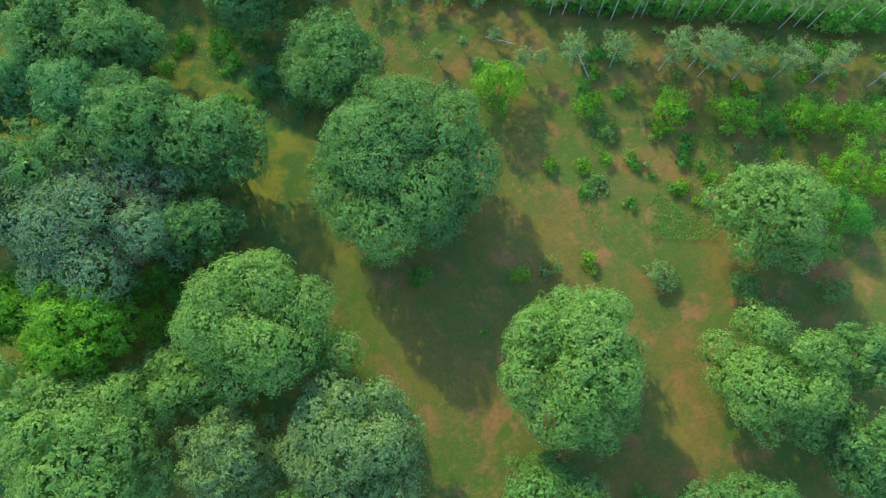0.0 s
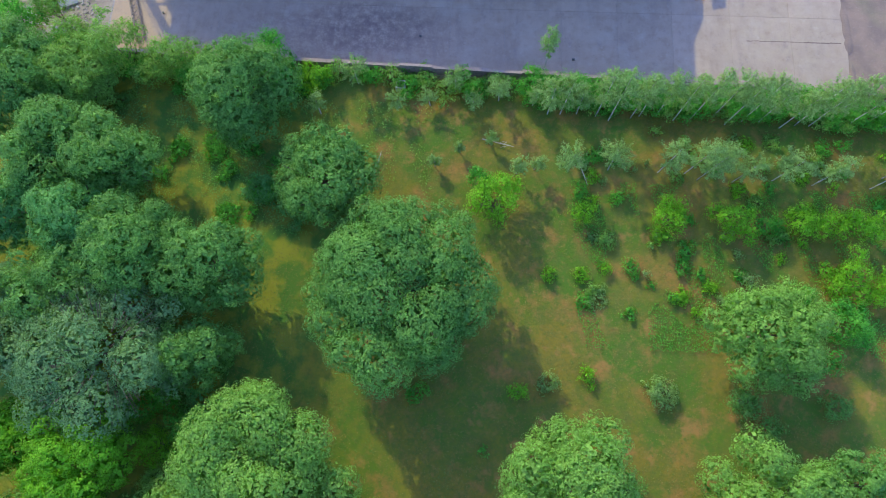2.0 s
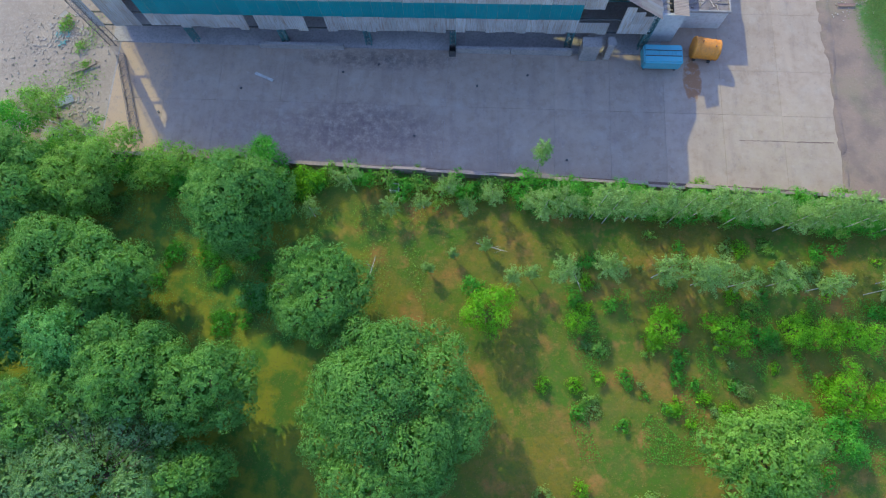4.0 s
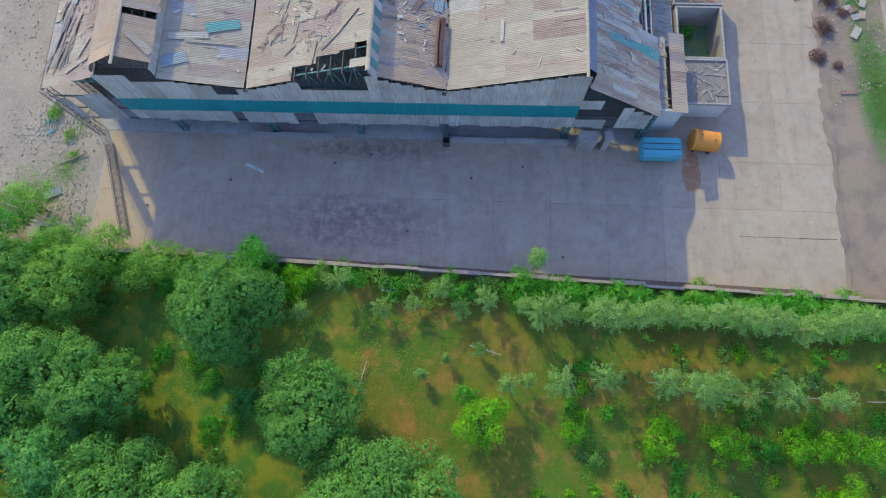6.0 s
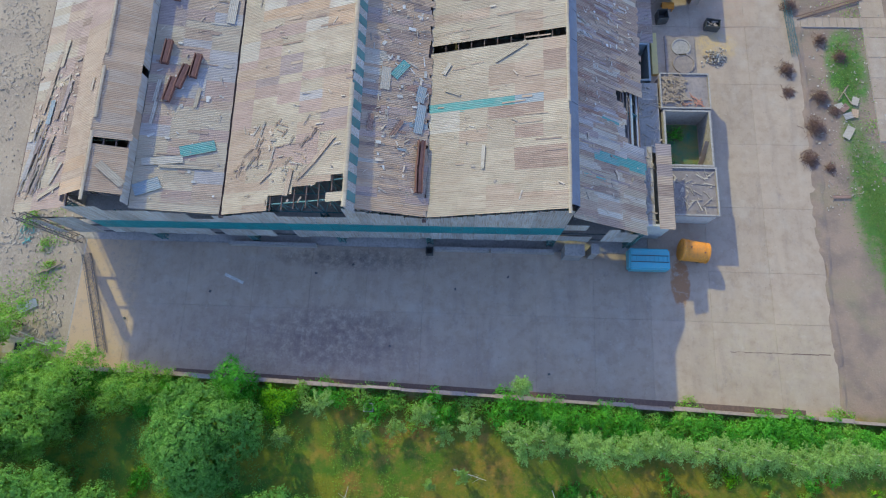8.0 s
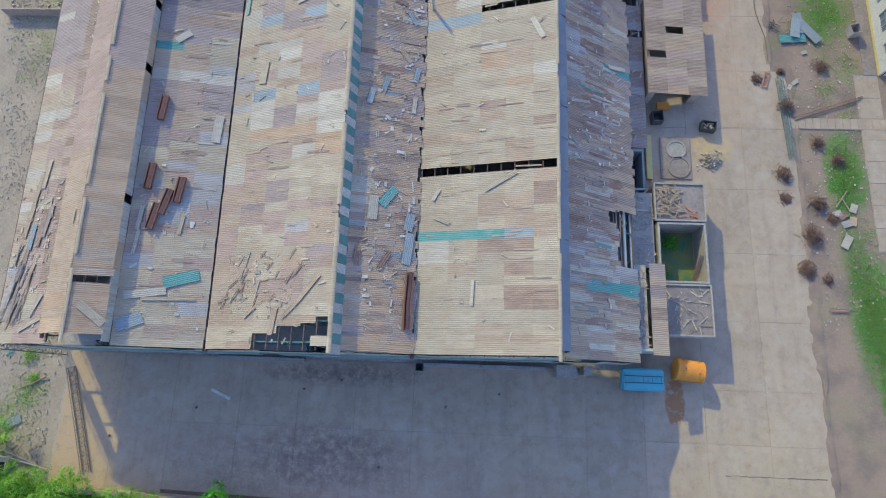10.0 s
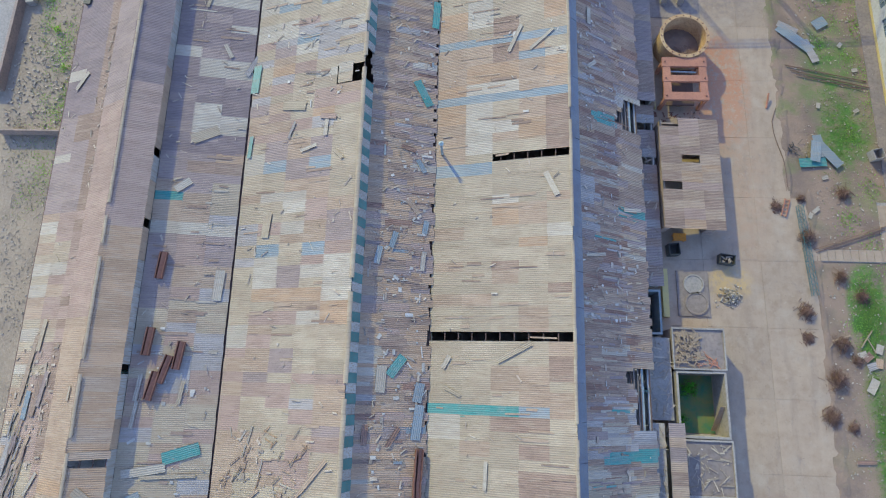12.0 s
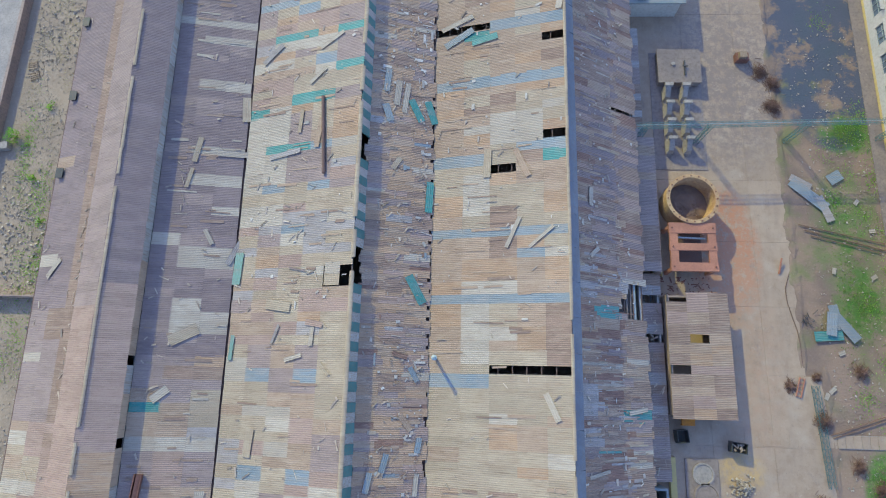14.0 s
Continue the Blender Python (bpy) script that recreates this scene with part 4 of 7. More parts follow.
Geo(O).box(-36.3, BACK - 0.3, -0.05, 20.2, BACK - 0.1, 9.0).made("end_wall", SHEET["grey"], shed)
Geo(O).box(-36.2, 55.4, -0.05, 20.1, BACK, -0.012).made("floor", CONC_OLD, shed)
Geo(O).box(-36.2, 63.0, 0, 20.1, 63.2, 4.0).made("inner_wall", CONC_OLD, shed)

# the western bays fan out a little towards the back
def fan(x):
    """How far the line of a roof at x swings west for each metre that it runs back."""
    return float(np.interp(x, [-36.4, -17.3, 0.5, 12.3], [-0.020, -0.0175, -0.009, 0.0]))


def fanned(ob, at=(0, 0, 0)):
    """Swings the vertices of a mesh that was laid out square along with the roofs."""
    m = ob.matrix_basis
    back = m.inverted()
    for v in ob.data.vertices:
        p = m @ v.co
        p.x += fan(p.x + at[0]) * (p.y + at[1] - 56.0)
        v.co = back @ p
    return ob


for ob in shed.children_recursive:
    if ob.data.users == 1:
        fanned(ob, O)
    else:
        m = ob.matrix_basis.copy()
        p = m.translation.copy()
        k = fan(p.x + O[0])
        ob.matrix_basis = Matrix.Translation(p + Vector((k * (p.y + O[1] - 56.0), 0, 0))) @ Matrix.Rotation(-k, 4, "Z") @ Matrix.Translation(-p) @ m

# ---- trees and shrubs ----
def leaves(name, centres, normals, sizes, mat, parent, rng, label=""):
    """Many small folded leaf sprays, each a pair of triangles."""
    n = len(centres)
    t = rng.normal(size=(n, 3))
    nn = normals + rng.normal(scale=0.34, size=(n, 3))
    nn /= np.linalg.norm(nn, axis=1)[:, None]
    a = np.cross(nn, t)
    a /= np.linalg.norm(a, axis=1)[:, None]
    b = np.cross(nn, a)
    s = sizes[:, None]
    v = np.empty((n, 4, 3))
    v[:, 0] = centres - a * s
    v[:, 1] = centres - b * s * 0.55 - nn * s * 0.25
    v[:, 2] = centres + a * s
    v[:, 3] = centres + b * s * 0.55 - nn * s * 0.25
    me = bpy.data.meshes.new(name)
    me.vertices.add(4 * n)
    me.vertices.foreach_set("co", v.reshape(-1).astype(np.float32))
    me.loops.add(4 * n)
    me.loops.foreach_set("vertex_index", np.arange(4 * n, dtype=np.int32))
    me.polygons.add(n)
    me.polygons.foreach_set("loop_start", np.arange(0, 4 * n, 4, dtype=np.int32))
    me.update(calc_edges=True)
    me.materials.append(mat)
    ob = new(name, me)
    ob.parent = parent
    if label:
        ob["label"] = label
    return ob


def dome(rng, n, up=-0.25):
    d = rng.normal(size=(n * 3 + 12, 3))
    d /= np.linalg.norm(d, axis=1)[:, None]
    return d[d[:, 2] > up][:n]


def crown_points(rng, r, z0, z1, lobes, density=6.0, per=15, low=-0.35):
    """Leaf places, ways and sizes on a crown of rounded boughs, each set with small tufts, over a darker inner layer."""
    h = z1 - z0
    squash = np.array([1.0, 1.0, min(1.0, 0.62 * h / r)])
    base = dome(rng, lobes, -0.25)
    lr = r * rng.uniform(0.14, 0.37, size=len(base))
    cs = base * (r * rng.uniform(0.82, 1.2, size=len(base)) - lr * 0.85)[:, None] * rng.uniform(0.84, 1.16, size=3)
    cs = np.concatenate([cs, np.zeros((1, 3))])
    lr = np.append(lr, r * 0.6)
    pts, nor, siz = [], [], []
    for k, (c, q) in enumerate(zip(cs, lr)):
        d = dome(rng, int(2.6 * math.pi * q * q * density), low)
        p = c + d * (q * (1 + rng.normal(scale=0.05, size=len(d))))[:, None]
        away = np.linalg.norm(p[:, None] - cs[None], axis=2) / lr[None]
        away[:, k] = 9
        seen = away.min(axis=1) > 0.9
        p, d = p[seen], d[seen]
        n = len(p)
        if not n:
            continue
        tw = rng.normal(size=(n, per, 3))
        tw /= np.linalg.norm(tw, axis=2)[:, :, None]
        tw = tw + d[:, None] * 0.7
        rad = rng.uniform(0.16, 0.34, size=(n, 1, 1)) * (0.75 + 0.06 * r)
        pts.append((p[:, None] + tw * rad).reshape(-1, 3))
        nor.append((d[:, None] * 0.7 + tw * 0.5 + np.array([0, 0, 0.2])).reshape(-1, 3))
        siz.append(rng.uniform(0.05, 0.125, size=n * per))
        inner = dome(rng, int(2.6 * math.pi * q * q * 7.0), -0.7)
        pts.append(c + inner * q * 0.84)
        nor.append(inner)
        siz.append(rng.uniform(0.18, 0.32, size=len(inner)))
    p = np.concatenate(pts) * squash + np.array([0, 0, z0 + h * 0.4])
    return p, np.concatenate(nor), np.concatenate(siz)


def trunk_mesh(rng, r, z1, thick, mat, parent, limbs=6):
    gg = Geo()
    lean = Vector((rng.uniform(-0.3, 0.3), rng.uniform(-0.3, 0.3), z1 * 0.36))
    gg.tube((0, 0, -0.25), (0, 0, 0.25), thick * 1.5, thick * 1.05, 9, False)
    gg.tube((0, 0, 0.2), lean, thick * 1.05, thick * 0.75, 9, False)
    for k in range(limbs):
        a = 2 * math.pi * (k + rng.uniform(-0.3, 0.3)) / limbs
        mid = lean + Vector((math.cos(a) * r * 0.35, math.sin(a) * r * 0.35, z1 * rng.uniform(0.12, 0.24)))
        end = mid + Vector((math.cos(a + rng.uniform(-0.5, 0.5)) * r * 0.34, math.sin(a) * r * 0.34, z1 * rng.uniform(0.08, 0.24)))
        gg.tube(lean - Vector((0, 0, 0.1)), mid, thick * 0.5, thick * 0.32, 7, False)
        gg.tube(mid, end, thick * 0.32, thick * 0.1, 6, False)
        gg.tube(mid, mid + Vector((rng.uniform(-1, 1), rng.uniform(-1, 1), 1.2)) * r * 0.25, thick * 0.22, thick * 0.06, 5, False)
    return gg.made("trunk", mat, parent, smooth=True)


def tree(x, y, r, h, kind, seed, label, bare=0.0, group="orchard trees"):
    rng = np.random.default_rng(seed)
    ob = thing("tree", (x, y, lie(x, y)), label, "tree", group)
    trunk_mesh(rng, r, h, 0.1 + 0.028 * r, BARK, ob)
    z0 = h * 0.22
    p, n, s = crown_points(rng, r * 0.95, z0, h, int(20 + 5 * r))
    keep = rng.random(len(p)) > bare
    leaves("crown", p[keep], n[keep], s[keep], LEAF[kind], ob, rng)
    if bare:
        gg = Geo()
        for _ in range(150):
            d = dome(rng, 1, 0.1)[0]
            e = Vector((d[0] * r * 0.95, d[1] * r * 0.95, z0 + h * 0.3 + d[2] * h * 0.45))
            gg.bar(e * 0.62 + Vector((0, 0, h * 0.2)), e, 0.03)
        gg.made("dead_twig_tangle", TWIG, ob, "bare grey twigs showing through the crown")
    return ob


def shrub(x, y, r, h, kind, seed, label, group="shrubs", lobes=9, size=0.85, name="shrub"):
    rng = np.random.default_rng(seed)
    ob = thing(name, (x, y, lie(x, y)), label, "shrub", group)
    gg = Geo()
    for k in range(5):
        a = 2 * math.pi * k / 5 + rng.uniform(-0.4, 0.4)
        gg.tube((0, 0, -0.15), (math.cos(a) * r * 0.55, math.sin(a) * r * 0.55, h * 0.6), 0.02 + 0.012 * r, 0.008, 5, False)
    gg.made("woody_base", BARK, ob)
    p, n, s = crown_points(rng, r, 0.02, h, lobes, 13.0, 8, -0.5)
    keep = (rng.random(len(p)) > 0.05) & (p[:, 2] > 0.0)
    leaves("foliage", p[keep], n[keep], s[keep] * size, LEAF[kind], ob, rng)
    return ob


def slender(x, y, h, r, kind, seed, label, group="young plantation trees"):
    """A young plantation tree: a thin pale stem and a narrow feathery crown."""
    rng = np.random.default_rng(seed)
    ob = thing("sapling", (x, y, lie(x, y)), label, "tree", group)
    gg = Geo()
    bend = Vector((rng.uniform(-0.25, 0.35), rng.uniform(-0.25, 0.25), h * 0.95))
    ring = [bend * t + Vector((0, 0, -0.2 * (1 - t))) for t in (0, 0.3, 0.6, 0.85, 1.0)]
    gg.add([c + Vector((q * math.cos(a), q * math.sin(a), 0)) for c, q in zip(ring, (0.055, 0.046, 0.036, 0.022, 0.008)) for a in [2 * math.pi * k / 7 for k in range(7)]],
           [(k * 7 + i, k * 7 + (i + 1) % 7, k * 7 + 7 + (i + 1) % 7, k * 7 + 7 + i) for k in range(4) for i in range(7)])
    gg.made("trunk", BARK_PALE, ob, "thin pale trunk")
    pts, way, siz = [], [], []
    for k in range(int(16 + 6.5 * h)):
        t = rng.uniform(0.4, 1.0)
        a = rng.uniform(0, 6.283)
        reach = r * 1.15 * math.sin(min(1.0, (1.12 - t) / 0.72) * 2.3) * rng.uniform(0.6, 1.1)
        out = np.array([math.cos(a), math.sin(a), rng.uniform(0.35, 0.8)])
        foot = np.array([bend.x * t, bend.y * t, h * 0.95 * t])
        n = int(10 + 22 * reach)
        q = np.sqrt(rng.uniform(0.04, 1, size=n))
        pts.append(foot + out * (reach * q)[:, None] + rng.normal(scale=0.085, size=(n, 3)))
        way.append(np.tile(out * 0.5 + np.array([0, 0, 0.6]), (n, 1)))
        siz.append(rng.uniform(0.05, 0.12, size=n) * (1.25 - 0.5 * q))
    leaves("crown", np.concatenate(pts), np.concatenate(way), np.concatenate(siz), LEAF[kind], ob, rng)
    return ob


BIG = "broad dense-crowned green orchard tree standing in dry grass"
DIM = "broad tree with a thin greyish crown and bare twigs"
LIM = "bright yellow-green leafy tree among darker ones"
WEST_TREES = [
    (-3.0, 18.6, 6.9, 9.6, "mango", "largest spreading mango-like tree in the clearing"), (-10.2, 28.4, 4.7, 7.6, "mango", BIG), (-18.6, 36.8, 5.0, 7.4, "mango", BIG), (-30.6, 23.4, 3.8, 8.6, "deep", BIG),
    (-25.3, 20.9, 4.3, 9.0, "mango", BIG), (-19.0, 20.2, 4.2, 8.6, "mango", BIG), (-19.3, 12.7, 3.2, 7.4, "mango", BIG), (-33.6, 29.8, 4.9, 8.2, "mango", BIG),
    (-37.6, 24.5, 3.6, 7.5, "deep", BIG), (-26.4, 12.4, 6.4, 9.4, "dull", DIM), (-31.5, 17.6, 4.2, 8.2, "mango", BIG), (-28.5, 29.0, 4.0, 7.8, "mango", BIG),
    (-36.0, 14.0, 4.5, 8.0, "dull", BIG), (-41.0, 36.8, 4.8, 7.6, "mango", BIG), (-35.2, 37.4, 4.0, 5.6, "fresh", BIG), (-42.5, 20.0, 4.5, 7.5, "deep", BIG)]
SOUTH_TREES = [
    (27.3, 16.4, 4.3, 7.4, "fresh", BIG), (11.4, 3.4, 6.1, 9.4, "fresh", BIG), (-12.3, 4.9, 6.2, 8.8, "fresh", BIG), (26.7, 3.4, 4.8, 6.8, "fresh", BIG),
    (-24.0, -4.6, 6.3, 8.8, "fresh", BIG), (-29.8, -1.2, 3.6, 7.4, "fresh", BIG), (-18.4, 0.6, 3.0, 6.4, "fresh", BIG), (-27.0, 4.3, 4.0, 7.6, "lime", LIM),
    (-5.1, -3.2, 5.2, 8.6, "sage", BIG), (34.2, 4.9, 2.9, 5.8, "mango", BIG), (33.3, -1.8, 3.2, 6.0, "mango", BIG), (-33.6, 4.9, 3.2, 6.5, "lime", LIM),
    (-14.3, -4.4, 3.4, 7.2, "sage", BIG), (-36.0, -3.0, 5.0, 8.0, "fresh", BIG), (10.0, -8.0, 4.5, 7.0, "mango", BIG), (24.0, -9.0, 5.0, 7.5, "mango", BIG),
    (-8.0, -13.0, 5.5, 8.0, "mango", BIG)]
for x, y, r, h, kind, label in WEST_TREES + SOUTH_TREES:
    tree(x, y, r, h, kind, int(1000 + x * 7 + y * 131) & 0xFFFF, label, bare=0.25 if label == DIM else 0.0)

LSH = "bright lime-green shrub in the dry grass"
BSH = "small leafy green bush in the grass"
LIME_SHRUBS = [
    (4.7, 27.6, 2.8, 5.6, "lime"), (20.5, 26.8, 1.9, 3.2, "lime"), (26.5, 26.9, 2.0, 3.3, "lime"), (32.6, 27.0, 1.8, 3.0, "lime"), (35.2, 26.9, 1.6, 3.0, "lime"), (37.8, 26.8, 1.8, 3.0, "lime"),
    (13.1, 27.0, 1.1, 2.6, "lime"), (36.6, 22.1, 2.3, 3.2, "lime"), (39.5, 21.0, 2.0, 3.0, "lime"), (7.4, 11.0, 0.8, 1.9, "lime"), (15.1, 22.0, 0.6, 0.9, "lime"), (12.8, 21.5, 0.8, 0.8, "lime"),
    (9.9, 21.3, 0.7, 0.7, "lime"), (13.4, 12.4, 0.9, 0.9, "lime"), (-30.0, 9.0, 2.0, 3.6, "lime"), (24.5, 20.8, 0.7, 0.7, "lime"), (-22.8, 5.2, 1.9, 4.2, "lime")]
GREEN_SHRUBS = [
    (3.4, 29.6, 1.3, 3.6, "ivy"), (29.5, 26.5, 1.2, 2.2, "ivy"), (35.0, 17.8, 2.5, 3.2, "ivy"), (32.0, 20.0, 1.3, 2.0, "ivy"), (34.2, 11.0, 1.3, 1.8, "mango"), (-1.4, 10.4, 1.1, 1.0, "ivy"),
    (-5.6, 11.6, 0.6, 0.8, "ivy"), (10.0, 11.9, 1.0, 1.2, "sage"), (19.8, 11.6, 1.6, 1.4, "sage"), (26.4, 11.0, 1.6, 2.4, "mango"), (28.4, 9.0, 1.2, 1.6, "mango"), (9.1, -4.8, 2.0, 4.0, "mango"),
    (-12.9, 26.0, 1.6, 1.8, "deep"), (-17.0, 28.0, 1.8, 1.8, "deep"), (4.6, 6.0, 0.5, 0.8, "ivy"), (22.0, 22.5, 0.8, 0.7, "ivy"), (-22.0, 31.8, 1.0, 1.0, "ivy"), (-22.6, 8.8, 1.5, 3.2, "ivy"),
    (-4.0, 0.8, 1.2, 1.6, "ivy"), (-17.2, -1.0, 2.2, 4.0, "mango"), (33.0, 14.5, 1.6, 2.0, "ivy"), (17.5, -7.5, 1.6, 2.0, "ivy"), (-20.4, 6.4, 2.0, 3.4, "ivy"), (-24.2, 8.2, 2.0, 4.0, "ivy"),
    (-19.6, 9.0, 1.6, 2.8, "deep"), (-21.6, 2.6, 1.8, 3.6, "fresh")]
for x, y, r, h, kind in LIME_SHRUBS + GREEN_SHRUBS:
    shrub(x, y, r, h, kind, int(5000 + x * 17 + y * 71) & 0xFFFF, LSH if kind == "lime" else BSH)

ru = random.Random(61)
for k in range(34):
    x, y = ru.uniform(-36, -15), ru.uniform(23, 39.5)
    if x + 0.9 * (y - 23) > -24:
        shrub(x, y, ru.uniform(0.6, 1.5), ru.uniform(0.4, 1.2), ru.choice(("ivy", "deep", "ivy", "mango")), 3100 + k, "low green undergrowth between the trees", "undergrowth", lobes=6)

# growth along the boundary wall
WSH = "dense green growth against the boundary wall"
rs = random.Random(5)
for x, y, r, h, kind in ((-32.0, 41.6, 3.1, 6.6, "fresh"), (-25.6, 40.6, 2.6, 5.0, "fresh"), (-36.4, 42.2, 2.4, 5.4, "fresh"), (-28.5, 40.2, 2.2, 4.2, "fresh"), (-40.2, 46.2, 2.2, 6.0, "fresh"), (-43.0, 44.0, 2.4, 6.0, "ivy"), (-16.9, 41.1, 2.6, 5.2, "ivy"), (-24.2, 39.6, 2.0, 3.6, "ivy"),
                         (8.4, 40.0, 1.9, 2.2, "ivy"), (-13.0, 39.6, 1.6, 2.8, "lime"), (-38.2, 41.0, 2.4, 3.8, "ivy"), (12.5, 39.6, 1.7, 1.6, "ivy")):
    shrub(x, y, r, h, kind, int(9000 + x * 13 + y * 7) & 0xFFFF, WSH, "growth along the wall", lobes=12)
x = -44.0
while x < 45:
    if not 6 < x < 10.5:
        k = 1.35 if x > 4 else 1.1
        shrub(x, wall_y(x) - k * rs.uniform(0.6, 1.9), k * rs.uniform(1.0, 1.6), k * rs.uniform(0.9, 1.6), rs.choice(("ivy", "ivy", "fresh")), int(x * 50 + 30000), "low creeper and weeds at the foot of the wall", "growth along the wall", lobes=7)
    x += rs.uniform(1.2, 2.0)

HED = "rounded emerald bush hugging the boundary wall"
x = 10.0
while x < 46:
    if not 40.5 < x < 42.5:
        shrub(x, wall_y(x) - rs.uniform(1.5, 2.1), rs.uniform(1.5, 2.1), rs.uniform(2.2, 3.0), "ivy", int(x * 70 + 41000), HED, "growth along the wall", lobes=10, size=0.75)
    x += rs.uniform(1.7, 2.5)

POP = "slender young plantation tree with a pale trunk"
for k, x in enumerate(np.arange(9.5, 46, 1.6)):
    slender(float(x) + rs.uniform(-0.4, 0.4), 37.2 + rs.uniform(-0.5, 0.5), rs.uniform(6.4, 9.2) if x > 14 else rs.uniform(4.6, 6.2), rs.uniform(0.95, 1.6), "sage", 700 + k, POP)
for k, x in enumerate(np.arange(11.8, 47, 1.75)):
    if not 16.4 < x < 19.6 and rs.random() < 0.85:
        slender(float(x) + rs.uniform(-0.5, 0.5), 31.4 + rs.uniform(-0.7, 0.7), rs.uniform(4.6, 7.6) if x > 19 else rs.uniform(4.4, 6.0), rs.uniform(0.95, 1.6), "sage", 900 + k, POP)
for k in range(95):
    x, y = rs.uniform(13, 45), rs.uniform(18, 36)
    shrub(x, y, rs.uniform(0.4, 1.1), rs.uniform(0.3, 0.9), rs.choice(("ivy", "fresh", "sage", "lime")), 2600 + k, "low green weeds in the shade of young trees", "weeds", lobes=5)
for k, (x, y, h, r) in enumerate(((-8.9, 39.9, 3.6, 1.4), (0.8, 39.4, 3.6, 1.2), (5.1, 38.6, 3.8, 1.2), (9.5, 42.0, 7.2, 0.9), (6.9, 31.0, 3.2, 0.9), (8.6, 31.5, 2.6, 0.8), (-4.6, 37.4, 2.2, 1.2),
                                 (-1.6, 37.8, 2.0, 1.0), (2.6, 37.6, 2.2, 1.1), (-0.8, 31.5, 1.8, 0.6), (4.4, 34.0, 1.8, 0.7), (-12.3, 36.5, 3.0, 1.0), (1.5, 33.0, 1.6, 0.5), (8.4, 38.2, 3.6, 1.0))):
    slender(x, y, h, r, "sage", 1200 + k, "young grey-green sapling in rough grass")
for x0, y0, x1, y1 in ((-6.6, 30.2, -6.0, 32.6), (3.6, 34.4, 6.6, 33.6), (9.0, 41.0, 13.5, 39.6), (12.6, 33.0, 13.6, 30.0)):
    gg = Geo()
    gg.tube((x0, y0, 0.1), (x1, y1, 0.35), 0.05, 0.02, 6)
    for k in range(4):
        t = 0.4 + 0.14 * k
        px, py = x0 + (x1 - x0) * t, y0 + (y1 - y0) * t
        gg.tube((px, py, 0.2), (px + rs.uniform(-0.8, 0.8), py + rs.uniform(-0.6, 0.6), 0.5), 0.02, 0.008, 5)
    solo(gg.made("fallen_branch", BARK_PALE), "bleached fallen branch lying in the grass", "branch", "fallen branches")

# rough grass of the orchard floor
rng = np.random.default_rng(77)
n = 110000
px, py = rng.uniform(-44, 46, n), rng.uniform(-14, 40.2, n)
p = np.stack([px, py, np.array([lie(a, b) + 0.07 for a, b in zip(px, py)])], 1)
keep = np.array([noise.noise(Vector((a * 0.22, b * 0.22, 0))) > -0.25 for a, b in zip(px, py)])
p = p[keep]
tufts = leaves("grass", p, np.tile(np.array([0.0, 0.0, 1.6]), (len(p), 1)), rng.uniform(0.025, 0.075, len(p)), GRASS, None, rng)
solo(tufts, "tufts of dry and green grass across the orchard", "grass", kind="stuff")

m = 30000
px, py = rng.uniform(-44, 2, m), rng.uniform(-14, 40.2, m)
keep = np.array([noise.noise(Vector((a * 0.3, b * 0.3, 4.0))) > -0.05 + 0.012 * a + 0.2 for a, b in zip(px, py)])
p = np.stack([px, py, np.array([lie(a, b) + 0.1 for a, b in zip(px, py)])], 1)[keep]
tufts = leaves("grass", p, np.tile(np.array([0.0, 0.0, 1.0]), (len(p), 1)), rng.uniform(0.03, 0.08, len(p)), GRASS_GREEN, None, rng)
solo(tufts, "lush green ground cover between the trees", "grass", kind="stuff")

# the yellow-green streaks imitate sunlight falling through the canopy
for x0, y0, x1, y1, m, mat, label in ((12, 15, 46, 30.5, 40000, LEAF["ivy"], "low leafy weeds under the young trees"), (-34, 22, -13, 40, 16000, LEAF["deep"], "dark leafy ground cover below the western trees"),
                                      (-33, 24, -1, 38, 9000, LEAF["fresh"], "long yellow-green grass in streaks that imitate sun between the crowns")):
    px, py = rng.uniform(x0, x1, m), rng.uniform(y0, y1, m)
    keep = np.array([noise.noise(Vector((a * 0.42 + b * 0.1, b * 0.17, 0.3 * x0))) > 0.08 for a, b in zip(px, py)])
    p = np.stack([px, py, np.array([lie(a, b) + 0.14 for a, b in zip(px, py)])], 1)[keep]
    weeds = leaves("ground_cover", p, np.tile(np.array([0.0, 0.0, 0.9]), (len(p), 1)), rng.uniform(0.03, 0.09, len(p)), mat, None, rng)
    solo(weeds, label, "weeds", kind="stuff")

